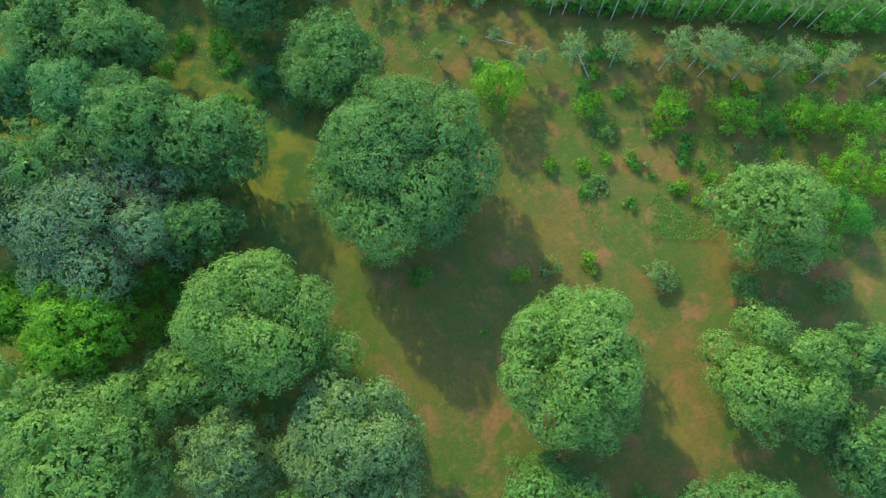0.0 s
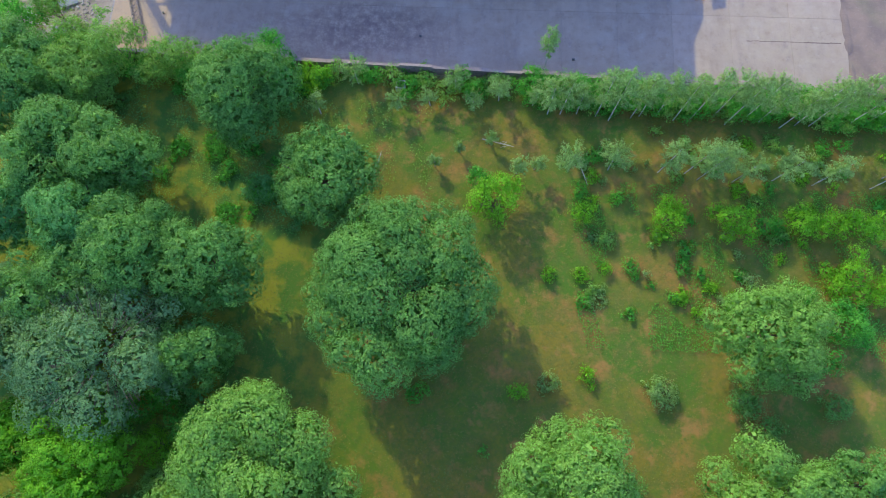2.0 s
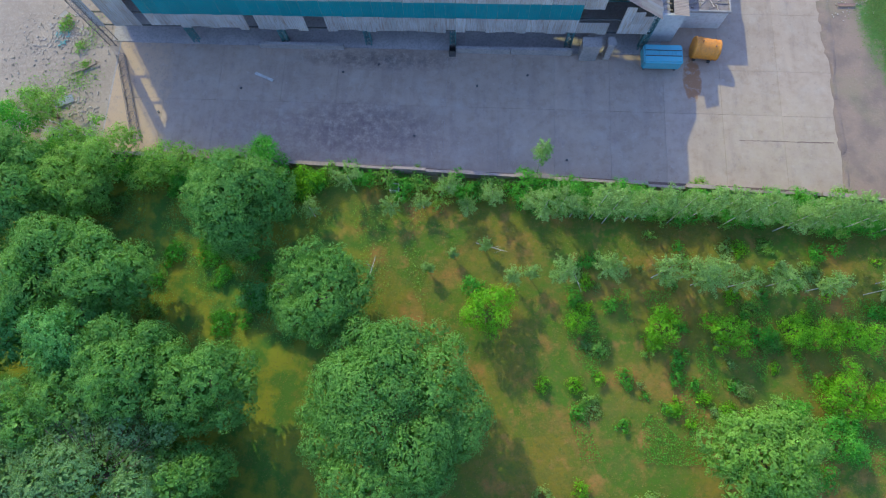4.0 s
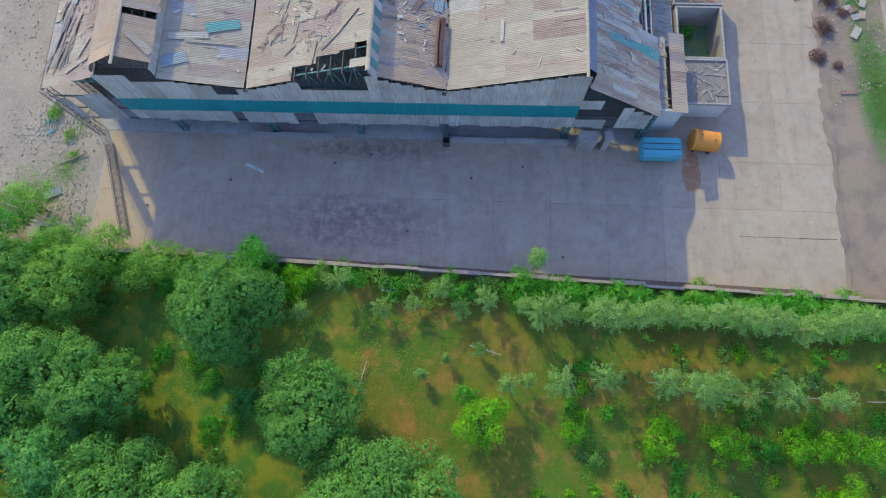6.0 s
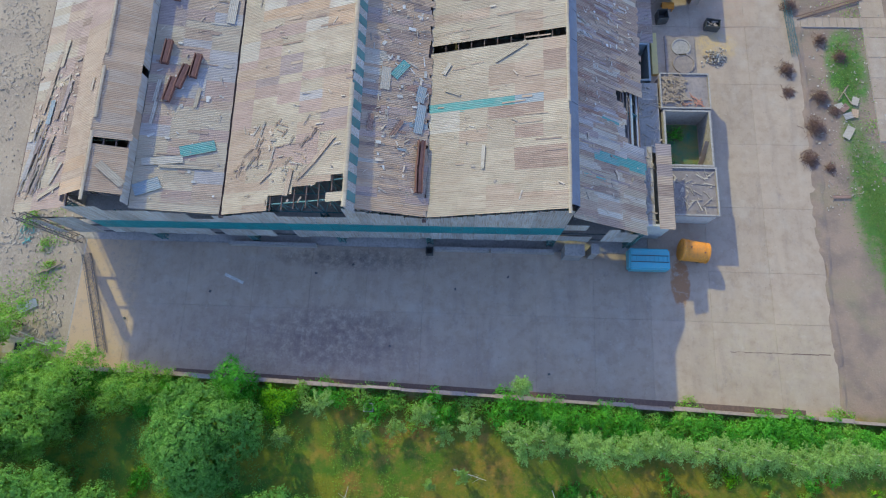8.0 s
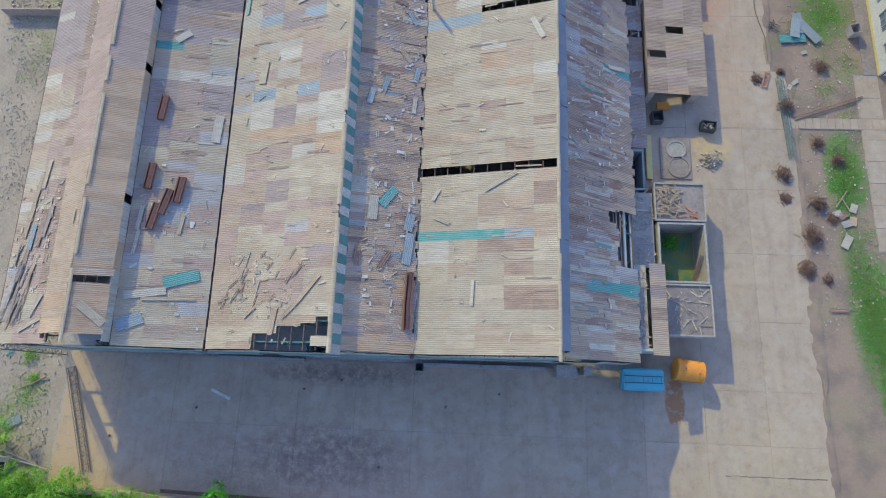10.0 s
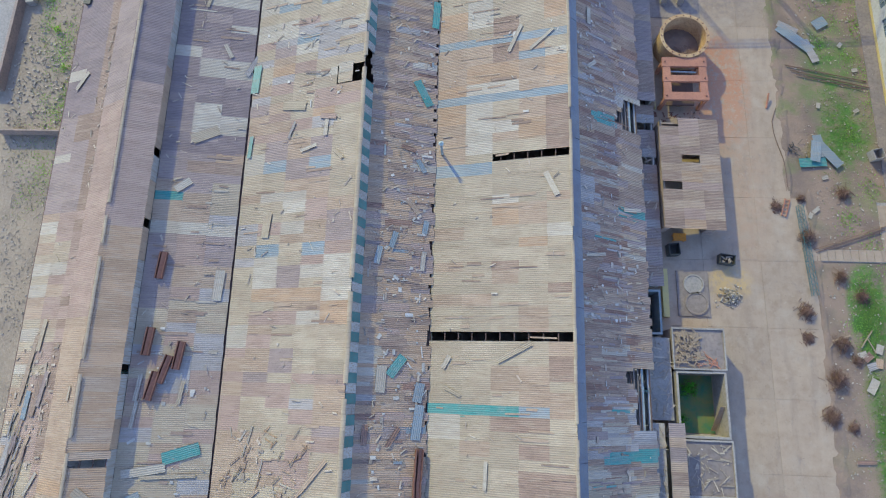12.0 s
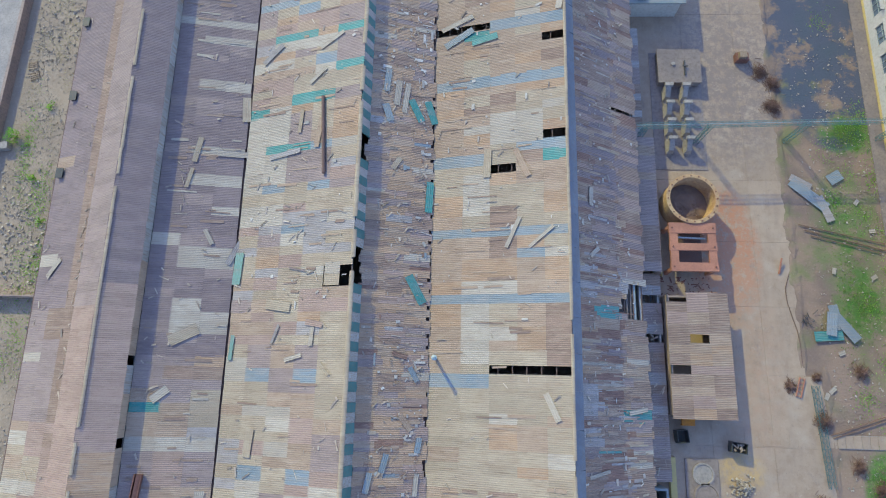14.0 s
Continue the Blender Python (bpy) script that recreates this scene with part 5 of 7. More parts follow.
# ---- sheds and plant beside the factory ----
def slab_room(name, x0, y0, x1, y1, z, label, roof=True, walls=PLASTER, thick=0.2):
    ob = thing(name, ((x0 + x1) / 2, (y0 + y1) / 2, 0), label, "outbuilding", "outbuildings beside the factory")
    o = ((x0 + x1) / 2, (y0 + y1) / 2, 0)
    zz = z - (0.18 if roof else 0.0)
    Geo(o).box(x0, y0, -0.04, x1, y0 + thick, zz).made("wall", walls, ob)
    Geo(o).box(x0, y1 - thick, -0.04, x1, y1, zz).made("wall", walls, ob)
    Geo(o).box(x0, y0 + thick, -0.04, x0 + thick, y1 - thick, zz).made("wall", walls, ob)
    Geo(o).box(x1 - thick, y0 + thick, -0.04, x1, y1 - thick, zz).made("wall", walls, ob)
    if roof:
        Geo(o).box(x0 - 0.1, y0 - 0.1, zz, x1 + 0.1, y1 + 0.1, z - 0.06).made("roof_slab", CONC_STAIN, ob)
        for a in ((x0 - 0.1, y0 - 0.1, x1 + 0.1, y0 + 0.06), (x0 - 0.1, y1 - 0.06, x1 + 0.1, y1 + 0.1), (x0 - 0.1, y0 + 0.06, x0 + 0.04, y1 - 0.06), (x1 - 0.04, y0 + 0.06, x1 + 0.1, y1 - 0.06)):
            Geo(o).box(a[0], a[1], z - 0.06, a[2], a[3], z + 0.1).made("parapet", CONC_OLD, ob)
    return ob, o


def litter(name, x0, y0, x1, y1, zfun, n, seed, label, mat=SHRED, long=0.9, parent=None, flat=True):
    r = random.Random(seed)
    gg = Geo()
    for _ in range(n):
        x, y = r.uniform(x0, x1), r.uniform(y0, y1)
        a, l, w = r.uniform(0, 3.14), long * r.uniform(0.12, 1.0) ** 1.8, r.uniform(0.03, 0.16)
        dx, dy = math.cos(a) * l / 2, math.sin(a) * l / 2
        za, zb = zfun(x - dx, y - dy) + r.uniform(0.03, 0.07), zfun(x + dx, y + dy) + r.uniform(0.03, 0.10)
        gg.bar((x - dx, y - dy, za), (x + dx, y + dy, zb), w, 0.03)
    return solo(gg.made(name, mat), label, "debris", kind="stuff")


def sheet_roof(ob, o, x0, z0, x1, z1, y0, y1, kinds, seed, holes=(), courses=2):
    r = random.Random(seed)
    d = Vector((x1 - x0, 0, z1 - z0))
    length = d.length
    d.normalize()
    up = Vector((-d.z, 0, d.x))
    pg = Geo(o)
    for k in range(4):
        p = Vector((x0, 0, z0)) + d * (0.1 + (length - 0.2) * k / 3) - up * 0.1
        pg.bar((p.x, y0 + 0.1, p.z), (p.x, y1 - 0.1, p.z), 0.07, 0.1)
    roof = pg.made("roof", STEEL, ob)
    rows = max(1, round((y1 - y0) / 1.0))
    w = (y1 - y0) / rows
    for j in range(rows):
        for i in range(courses):
            if (i, j) in holes:
                continue
            c = Vector((x0, y0 + w * (j + 0.5), z0)) + d * length * (i + 0.5) / courses
            m = new("roof_sheet", sheet_mesh(r.choice(kinds), length / courses + 0.14, w * 7 / 6))
            m.parent = roof
            m.matrix_basis = basis(c + up * (0.03 + 0.008 * (i % 2) + 0.005 * (j % 2)) - Vector(o), d + Vector((0, r.gauss(0, 0.01), 0)), (0, 1, 0))
    return roof


slab_room("flat_roof_block", 23.8, 58.7, 28.3, 63.5, 2.8, "low plastered block with a flat roof strewn with debris")
litter("debris", 24.0, 59.0, 28.0, 63.2, lambda x, y: 2.74, 60, 3, "broken sheet and planks on the flat roof", long=1.3)
room, o = slab_room("roofless_room", 23.6, 63.7, 28.3, 69.8, 2.8, "roofless plastered room with weeds inside", roof=False, walls=CONC_OLD)
Geo(o).box(23.9, 64.0, -0.04, 28.0, 69.5, 0.04).made("floor", surface("mossy_floor", (0.05, 0.14, 0.085), (0.19, 0.16, 0.05), (0.06, 0.17, 0.05), 0.6, 3.0, 0.6, vary=0), room)
shrub(25.6, 68.2, 0.8, 1.1, "ivy", 41, "weeds growing in the roofless room", "weeds")
shrub(24.9, 65.2, 0.5, 0.7, "ivy", 42, "weeds growing in the roofless room", "weeds")
bd = Geo().bar((27.75, 64.3, 0.2), (27.95, 66.6, 2.4), 0.5, 0.05).made("plank", WOOD)
solo(bd, "weathered plank leaning on the inner wall", "plank")
slab_room("flat_roof_block", 23.5, 70.0, 28.3, 73.8, 2.8, "low plastered block whose flat roof is heaped with broken sheet", walls=BRICK)
litter("debris", 23.8, 70.4, 26.0, 73.4, lambda x, y: 2.78 + 0.2 * max(0, 1 - abs(x - 24.8) / 1.6), 150, 4, "heap of split planks and broken sheet", WOOD, 1.3)
litter("debris", 25.4, 70.3, 28.0, 71.2, lambda x, y: 2.78, 16, 5, "split planks and sheet", REDLEAD, 1.5)
bs, o = slab_room("open_shaft", 20.6, 73.2, 22.7, 77.6, 2.5, "small roofless shaft with blue-grey walls", roof=False, walls=SHEET["blue"], thick=0.2)
# the shaft's deep shade is put into the floor's black
Geo(o).box(20.8, 73.4, -0.04, 22.5, 77.4, 0.04).made("floor", DARK, bs)

lt = thing("lean_to", (22, 60.5, 0), "lean-to with a narrow corrugated roof, broken at one end", "outbuilding", "outbuildings beside the factory")
o = (22, 60.5, 0)
sheet_roof(lt, o, 21.95, 4.9, 23.35, 4.7, 56.7, 65.0, ("mauve", "brown", "mauve", "tan"), 11, courses=1)
Geo(o).box(20.5, 57.0, -0.04, 20.7, 65, 4.4).made("wall", PLASTER, lt)
Geo(o).box(20.7, 57.0, -0.04, 23.3, 57.25, 4.3).made("wall", PLASTER, lt)
Geo(o).box(23.1, 57.25, -0.04, 23.3, 63.6, 4.5).made("wall", PLASTER, lt)
Geo(o).box(20.5, 57.2, 4.2, 21.75, 65, 4.32).made("roof_slab", CONC_OLD, lt)
litter("debris", 20.6, 57.2, 21.7, 64.5, lambda x, y: 4.32, 60, 6, "shards of broken sheet on the lean-to")
lt = thing("lean_to", (22, 81.5, 0), "long low lean-to roofed in grey sheet, littered with shards", "outbuilding", "outbuildings beside the factory")
o = (22, 81.5, 0)
sheet_roof(lt, o, 20.45, 2.1, 23.3, 1.7, 78.2, 98.0, ("grey", "mauve", "brown", "mauve"), 12, holes=((0, 13), (1, 14), (0, 17)), courses=1)
Geo(o).box(23.0, 78.3, -0.04, 23.2, 98, 1.6).made("wall", PLASTER, lt)
Geo(o).box(20.5, 78.3, -0.04, 23.0, 78.5, 1.7).made("wall", PLASTER, lt)
litter("debris", 20.6, 79, 23.1, 98, lambda x, y: 2.1 - 0.14 * (x - 20.45), 150, 7, "white shards of broken sheet on the lean-to")
lt = thing("lean_to", (22, 112, 0), "lean-to with a brown sheet roof against the factory", "outbuilding", "outbuildings beside the factory")
o = (22, 112, 0)
sheet_roof(lt, o, 20.45, 2.7, 23.4, 2.2, 98.4, 113.0, ("mauve", "brown", "mauve", "tan"), 13, courses=1)
Geo(o).box(23.05, 98.5, -0.04, 23.25, 113, 2.1).made("wall", PLASTER, lt)
sheet_roof(lt, o, 20.45, 2.4, 22.3, 2.2, 113.4, 126.5, ("grey", "mauve", "brown"), 14, courses=1)
Geo(o).box(21.9, 113.5, -0.04, 22.1, 126.4, 2.1).made("wall", PLASTER, lt)
lt = thing("low_lean_to", (22, 68, 0), "low flat-roofed strip beside the factory, littered with sheet", "outbuilding", "outbuildings beside the factory")
o = (22, 68, 0)
Geo(o).box(20.45, 65.2, 2.3, 23.3, 72.9, 2.5).made("roof_slab", CONC_OLD, lt)
Geo(o).box(23.0, 65.3, -0.04, 23.25, 72.8, 2.3).made("wall", PLASTER, lt)
litter("debris", 20.6, 65.4, 23.2, 72.6, lambda x, y: 2.5, 70, 8, "broken sheet on the low roof", long=1.4)

litter("debris", 24.0, 96.2, 29.4, 98.2, lambda x, y: -0.02, 60, 22, "rusty scrap and rubbish between the hut and the press", RUST, 0.7)
hut = thing("long_hut", (26.6, 91, 0), "long hut with a rust-brown patched corrugated roof with holes", "outbuilding", "outbuildings beside the factory")
o = (26.6, 91, 0)
sheet_roof(hut, o, 23.5, 2.85, 29.7, 2.25, 84.0, 96.1, ("tan", "brown", "amber", "brown", "rose"), 21, holes=((0, 4), (1, 7), (0, 11)), courses=3)
Geo(o).box(28.9, 84.2, -0.04, 29.1, 95.9, 2.15).made("wall", BRICK, hut)
Geo(o).box(23.6, 84.2, -0.04, 23.8, 95.9, 2.65).made("wall", BRICK, hut)
Geo(o).box(23.8, 95.7, -0.04, 28.9, 95.9, 2.15).made("wall", BRICK, hut)
Geo(o).box(28.2, 84.2, -0.04, 28.9, 84.4, 2.15).made("wall", BRICK, hut)
Geo(o).box(23.8, 84.2, -0.04, 24.3, 84.4, 2.55).made("wall", BRICK, hut)
yb = thing("trolley", (25.6, 83.6, 0), "small yellow-painted steel trolley in the hut's mouth", "trolley")
Geo((25.6, 83.6, 0)).box(25.0, 83.2, 0.5, 26.3, 84.0, 0.62).made("deck", ORANGE, yb)
for x, y in ((25.1, 83.3), (26.2, 83.3), (25.1, 83.9), (26.2, 83.9)):
    Geo((25.6, 83.6, 0)).bar((x, y, -0.02), (x, y, 0.5), 0.08).made("leg", ORANGE, yb)

# red-oxide steel frame and the open tank
fr = thing("crossbar_press", (26.7, 100.8, 0), "heavy red-oxide steel frame with crossbars over a pit", "plant")
o = (26.7, 100.8, 0)
for x, y in ((24.55, 98.6), (28.8, 98.6), (24.55, 103.1), (28.8, 103.1)):
    Geo(o).bar((x, y, -0.02), (x, y, 2.3), 0.35).made("post", REDLEAD, fr)
for y, w in ((98.8, 0.9), (100.9, 0.75), (102.9, 1.1)):
    Geo(o).box(24.3, y - w / 2, 2.3, 29.05, y + w / 2, 2.65).made("crossbar", REDLEAD, fr)
    for x in (24.6, 28.75):
        Geo(o).tube((x, y, 2.64), (x, y, 2.74), 0.09, None, 8).made("bolt", RUST, fr)
for x in (24.35, 28.2):
    Geo(o).box(x, 98.5, 2.32, x + 0.8, 103.3, 2.6).made("side_beam", REDLEAD, fr)
Geo(o).box(25.15, 98.7, 0.6, 28.2, 103.1, 0.7).made("pit_plate", GUTTER, fr)
Geo(o).bar((25.2, 102.0, 2.1), (28.1, 101.9, 2.1), 0.16).made("roller", STEEL_PALE, fr)
tank = thing("open_tank", (26.9, 106.05, 0), "large open round tank with ochre rim and dark sludge", "tank")
Geo().lathe([(2.58, -0.03), (2.58, 2.5), (2.7, 2.55), (2.7, 2.8), (2.32, 2.8), (2.3, 2.65), (2.22, 0.5)], 48).made("shell", RINGTAN, tank)
Geo().lathe([(2.24, 0.75), (1.2, 0.9), (0.02, 0.8)], 32).made("sludge", TWIG, tank)
for k in range(20):
    a = 2 * math.pi * k / 20
    Geo().box(-0.06, -0.06, 2.8, 0.06, 0.06, 2.87, pose(2.52 * math.cos(a), 2.52 * math.sin(a), 0, 0, 0, math.degrees(a))).made("bolt", RUST, tank)
litter("scrap", 25.8, 104.6, 28.1, 106.0, lambda x, y: 0.86, 60, 9, "rubbish floating in the tank", TWIG)
pg = Geo()
for k in range(9):
    pg.box(23.75, 98.2 + k * 1.2, -0.02, 23.83, 98.3 + k * 1.2, 1.2)
pg.box(23.76, 98.0, 1.1, 23.82, 109, 1.2)
solo(pg.made("railing", OCHRE), "yellow railing beside the tank", "railing")

# pads, saddles and the pipe gantry
pad = Geo().box(24.2, 110.3, -0.02, 29.9, 124.8, 0.08).made("plinth", CONC_STAIN)
solo(pad, "old stained concrete plinth carrying saddle blocks", "plinth")
cov = thing("settling_tank", (27.2, 122.5, 0.08), "low concrete tank with a closed lid and fittings", "tank")
Geo().box(-2.3, -2.0, -0.02, 2.3, 2.0, 0.95).made("body", CONC_STAIN, cov)
Geo().box(-2.4, -2.1, 0.95, 2.4, 2.1, 1.07).made("lid", CONC_STAIN, cov)
Geo().tube((-0.7, 0.2, 1.05), (-0.7, 0.2, 1.22), 0.22, None, 14).made("hatch", CONC_OLD, cov)
Geo().box(0.5, -1.2, 1.05, 0.64, 0.6, 1.25).made("valve_rod", STEEL, cov)
Geo().box(0.3, -0.2, 1.25, 0.9, -0.05, 1.35).made("valve_handle", STEEL, cov)
sad = thing("saddle", (25.75, 112.8, 0.26), "concrete saddle block with a sloping top on a plinth", "support block", "pipe saddles")
Geo().add([(-0.4, -0.75, -0.02), (0.4, -0.75, -0.02), (0.4, 0.75, -0.02), (-0.4, 0.75, -0.02), (-0.28, -0.6, 0.7), (0.28, -0.6, 0.7), (0.28, 0.7, 1.5), (-0.28, 0.7, 1.5)],
          [(3, 2, 1, 0), (4, 5, 6, 7), (0, 1, 5, 4), (1, 2, 6, 5), (2, 3, 7, 6), (3, 0, 4, 7)]).made("block", CONC_OLD, sad)
Geo().box(-0.45, 0.45, 1.2, 0.45, 0.8, 1.55).made("cap", CONC_OLD, sad)
for k in range(4):
    for x in (25.75, 27.65):
        if k or x > 26:
            copy_thing(sad, pose(x, 112.8 + 2.15 * k, 0.26))
for x in (25.75, 27.65):
    solo(Geo().box(x - 0.24, 111.9, 0.07, x + 0.24, 120.3, 0.26).made("ground_beam", CONC_OLD), "low concrete beam carrying the saddle blocks", "beam", "ground beams")
gan = thing("pipe_gantry", (36, 113.7, 0), "green-painted lattice pipe bridge on braced legs", "gantry")
o = (36, 113.7, 0)
Geo(o).lattice((20.6, 113.3, 4.6), (53, 114.3, 4.6), 0.48, 0.4, 0.7, 0.024).made("girder", STEEL_GREEN, gan)
for x in (22.0, 28.7, 38.6, 48.5):
    y = 113.3 + (x - 20.6) * 0.031
    Geo(o).lattice((x, y, -0.05), (x, y, 4.4), 0.45, 0.4, 0.7, 0.032).made("leg", STEEL_GREEN, gan)
Geo(o).tube((20.6, 113.25, 4.86), (53, 114.25, 4.84), 0.03, None, 8).made("pipe", STEEL_PALE, gan)
br = thing("blue_roofed_block", (24.2, 130.5, 0), "block with a pale blue flat roof and a dark vent", "outbuilding", "outbuildings beside the factory")
Geo((24.2, 130.5, 0)).box(21.3, 129.7, -0.04, 27.5, 137, 2.8).made("wall", PLASTER, br)
Geo((24.2, 130.5, 0)).box(21.0, 129.3, 2.8, 27.8, 137.3, 2.98).made("roof_slab", SHEET["blue"], br)
Geo((24.2, 130.5, 0)).box(22.4, 129.7, 2.98, 23.4, 130.8, 3.25).made("vent", DARK, br)

# round marks on a small slab, the heap of stones, bins
cs = Geo().box(25.2, 75.4, -0.02, 28.4, 80.1, 0.14).made("plinth", CONC_STAIN)
solo(cs, "low slab that carried two round tanks", "plinth")
for x, y, r in ((26.9, 78.7, 1.05), (27.1, 76.7, 1.2)):
    solo(Geo().lathe([(r, 0.13), (r, 0.24), (r - 0.16, 0.24), (r - 0.2, 0.17), (0.02, 0.17)], 36, (x, y, 0)).made("round_plinth", CONC_OLD if y > 78 else CONC_STAIN), "round concrete tank base on a slab", "tank base", "tank bases")
solo(Geo().box(23.6, 75.2, -0.02, 24.2, 80.2, 0.5).made("kerb_wall", OCHRE), "low yellow-painted kerb wall", "kerb")
gg = Geo()
r = random.Random(8)
for _ in range(220):
    a, q = r.uniform(0, 6.28), abs(r.gauss(0, 0.62))
    s = r.uniform(0.05, 0.13)
    z = max(0.03, 0.5 - 0.4 * q) * r.random()
    gg.box(-s, -s * 0.8, -s * 0.6, s, s * 0.8, s * 0.6, pose(30.6 + q * math.cos(a), 77.6 + q * math.sin(a), z, r.uniform(0, 90), r.uniform(0, 90), r.uniform(0, 90)))
solo(gg.made("stone_heap", RUBBLE), "small heap of pale broken stones", "stone heap", kind="stuff")


def crate(x, y, w, d, h, mat, name, label, turn=0):
    ob = thing(name, (x, y, 0), label, "bin", turn=turn)
    t = 0.05
    Geo().box(-w / 2, -d / 2, -0.01, w / 2, d / 2, 0.08).made("base", mat, ob)
    Geo().box(-w / 2, -d / 2, 0.08, w / 2, -d / 2 + t, h).made("side", mat, ob)
    Geo().box(-w / 2, d / 2 - t, 0.08, w / 2, d / 2, h).made("side", mat, ob)
    Geo().box(-w / 2, -d / 2 + t, 0.08, -w / 2 + t, d / 2 - t, h).made("side", mat, ob)
    Geo().box(w / 2 - t, -d / 2 + t, 0.08, w / 2, d / 2 - t, h).made("side", mat, ob)
    return ob


crate(30.3, 81.3, 1.5, 1.0, 0.9, STEEL, "skip", "small dark steel skip with rubbish, by the hut", -8)
litter("scrap", 29.8, 81.0, 30.8, 81.6, lambda x, y: 0.6, 24, 31, "rubbish in the skip", long=0.5)
crate(24.9, 82.2, 1.1, 1.2, 1.1, STEEL, "skip", "dark steel box standing in the shade", 5)
crate(0.5, 54.9, 0.7, 0.7, 1.0, STEEL, "skip", "dark square steel bin at the foot of a column")

# tanks in the yard
bt = thing("tank_trailer", (21.9, 54.5, 0), "faded blue box tank with a ribbed lid on short legs", "tank")
bm = bmesh.new()
bmesh.ops.create_cube(bm, size=1.0, matrix=Matrix.Translation((0, 0, 1.05)) @ Matrix.Diagonal((3.9, 2.1, 1.35, 1)))
bmesh.ops.bevel(bm, geom=bm.edges[:], offset=0.16, segments=3, affect="EDGES")
me = bpy.data.meshes.new("body")
bm.to_mesh(me)
bm.free()
me.materials.append(BLUE)
new("body", me).parent = bt
for k in range(9):
    Geo().box(-1.7 + 0.42 * k, -0.3, 1.72, -1.64 + 0.42 * k, 0.3, 1.78).made("rib", BLUE, bt)
Geo().box(-1.8, -0.34, 1.71, 1.8, -0.28, 1.79).made("lid_rail", STEEL, bt)
Geo().box(-1.8, 0.28, 1.71, 1.8, 0.34, 1.79).made("lid_rail", STEEL, bt)
for x, y in ((-1.6, -0.8), (1.6, -0.8), (-1.6, 0.8), (1.6, 0.8)):
    Geo().bar((x, y, -0.01), (x, y, 0.45), 0.14).made("leg", STEEL, bt)
ot = thing("storage_tank", (26.35, 55.5, 0), "rust-streaked orange cylindrical tank lying on cradles", "tank", turn=-7)
turn90 = Matrix.Rotation(math.pi / 2, 4, "Y")
Geo().lathe([(0.02, -1.3), (1.02, -1.3), (1.1, -1.22), (1.1, -1.12), (1.06, -1.08), (0.98, 1.1), (1.02, 1.14), (1.02, 1.24), (0.95, 1.3), (0.02, 1.3)], 40, (0, 0, 1.15), turn90).made("shell", ORANGE, ot)
for x in (-0.75, 0.75):
    Geo().lathe([(1.04 - 0.035 * x, x - 0.03), (1.07 - 0.035 * x, x - 0.03), (1.07 - 0.035 * x, x + 0.03), (1.04 - 0.035 * x, x + 0.03)], 36, (0, 0, 1.15), turn90).made("band", ORANGE, ot)
    Geo().box(x - 0.12, -0.8, -0.01, x + 0.12, 0.8, 0.3).made("cradle", STEEL, ot)
Geo().tube((0.7, -0.25, 2.05), (0.7, -0.25, 2.2), 0.07, None, 10).made("manhole", RUST, ot)
Geo().tube((-0.6, 0.1, 2.15), (-0.6, 0.1, 2.3), 0.06, None, 8).made("nozzle", RUST, ot)
for x0, x1, y0, y1, h, label in ((13.6, 15.5, 54.4, 55.5, 2.6, "grey concrete cabin against the gable"), (16.1, 16.9, 54.6, 55.5, 2.7, "narrow grey concrete kiosk against the gable")):
    kb = thing("kiosk", ((x0 + x1) / 2, (y0 + y1) / 2, 0), label, "kiosk")
    o = ((x0 + x1) / 2, (y0 + y1) / 2, 0)
    Geo(o).box(x0 + 0.08, y0 + 0.08, -0.01, x1 - 0.08, y1, h - 0.12).made("body", CONC_OLD, kb)
    Geo(o).box(x0, y0, h - 0.12, x1, y1 + 0.05, h).made("roof_slab", CONC_OLD, kb)
for x0, x1, h in ((0.9, 6.5, 1.3), (-20.0, -11.0, 1.2), (6.6, 12.9, 1.5)):
    pl = Geo().box(x0, 55.0, -0.02, x1, 55.35, h * 0.6).made("plinth_wall", CONC_OLD)
    solo(pl, "low concrete plinth wall under the gable", "wall", "plinth walls")
lp = Geo().bar((-20.2, 52.0, 0.05), (-18.2, 51.15, 0.08), 0.3, 0.06).made("plank", BARK_PALE)
solo(lp, "pale plank lying in the yard", "plank")
for k, (x, y) in enumerate(((-10.9, 52.4), (-7.2, 53.4), (-21.5, 50.2), (3.2, 51.2), (-29.8, 47.2), (-3.0, 45.4), (12.4, 43.3), (8.4, 52.6))):
    solo(Geo().box(-0.11, -0.08, -0.01, 0.12, 0.09, 0.1, pose(x, y, 0.02, 0, 0, 31 * k)).made("rubble_lump", STEEL), "dark lump of scrap on the concrete", "scrap", "lumps of scrap")
gird = Geo().lattice((-34.9, 53.6, 0.2), (-31.4, 43.6, 0.2), 0.8, 0.3, 0.9, 0.035).made("lattice_girder", STEEL_BROWN)
solo(gird, "dark lattice girder lying across the sandy yard corner", "girder")

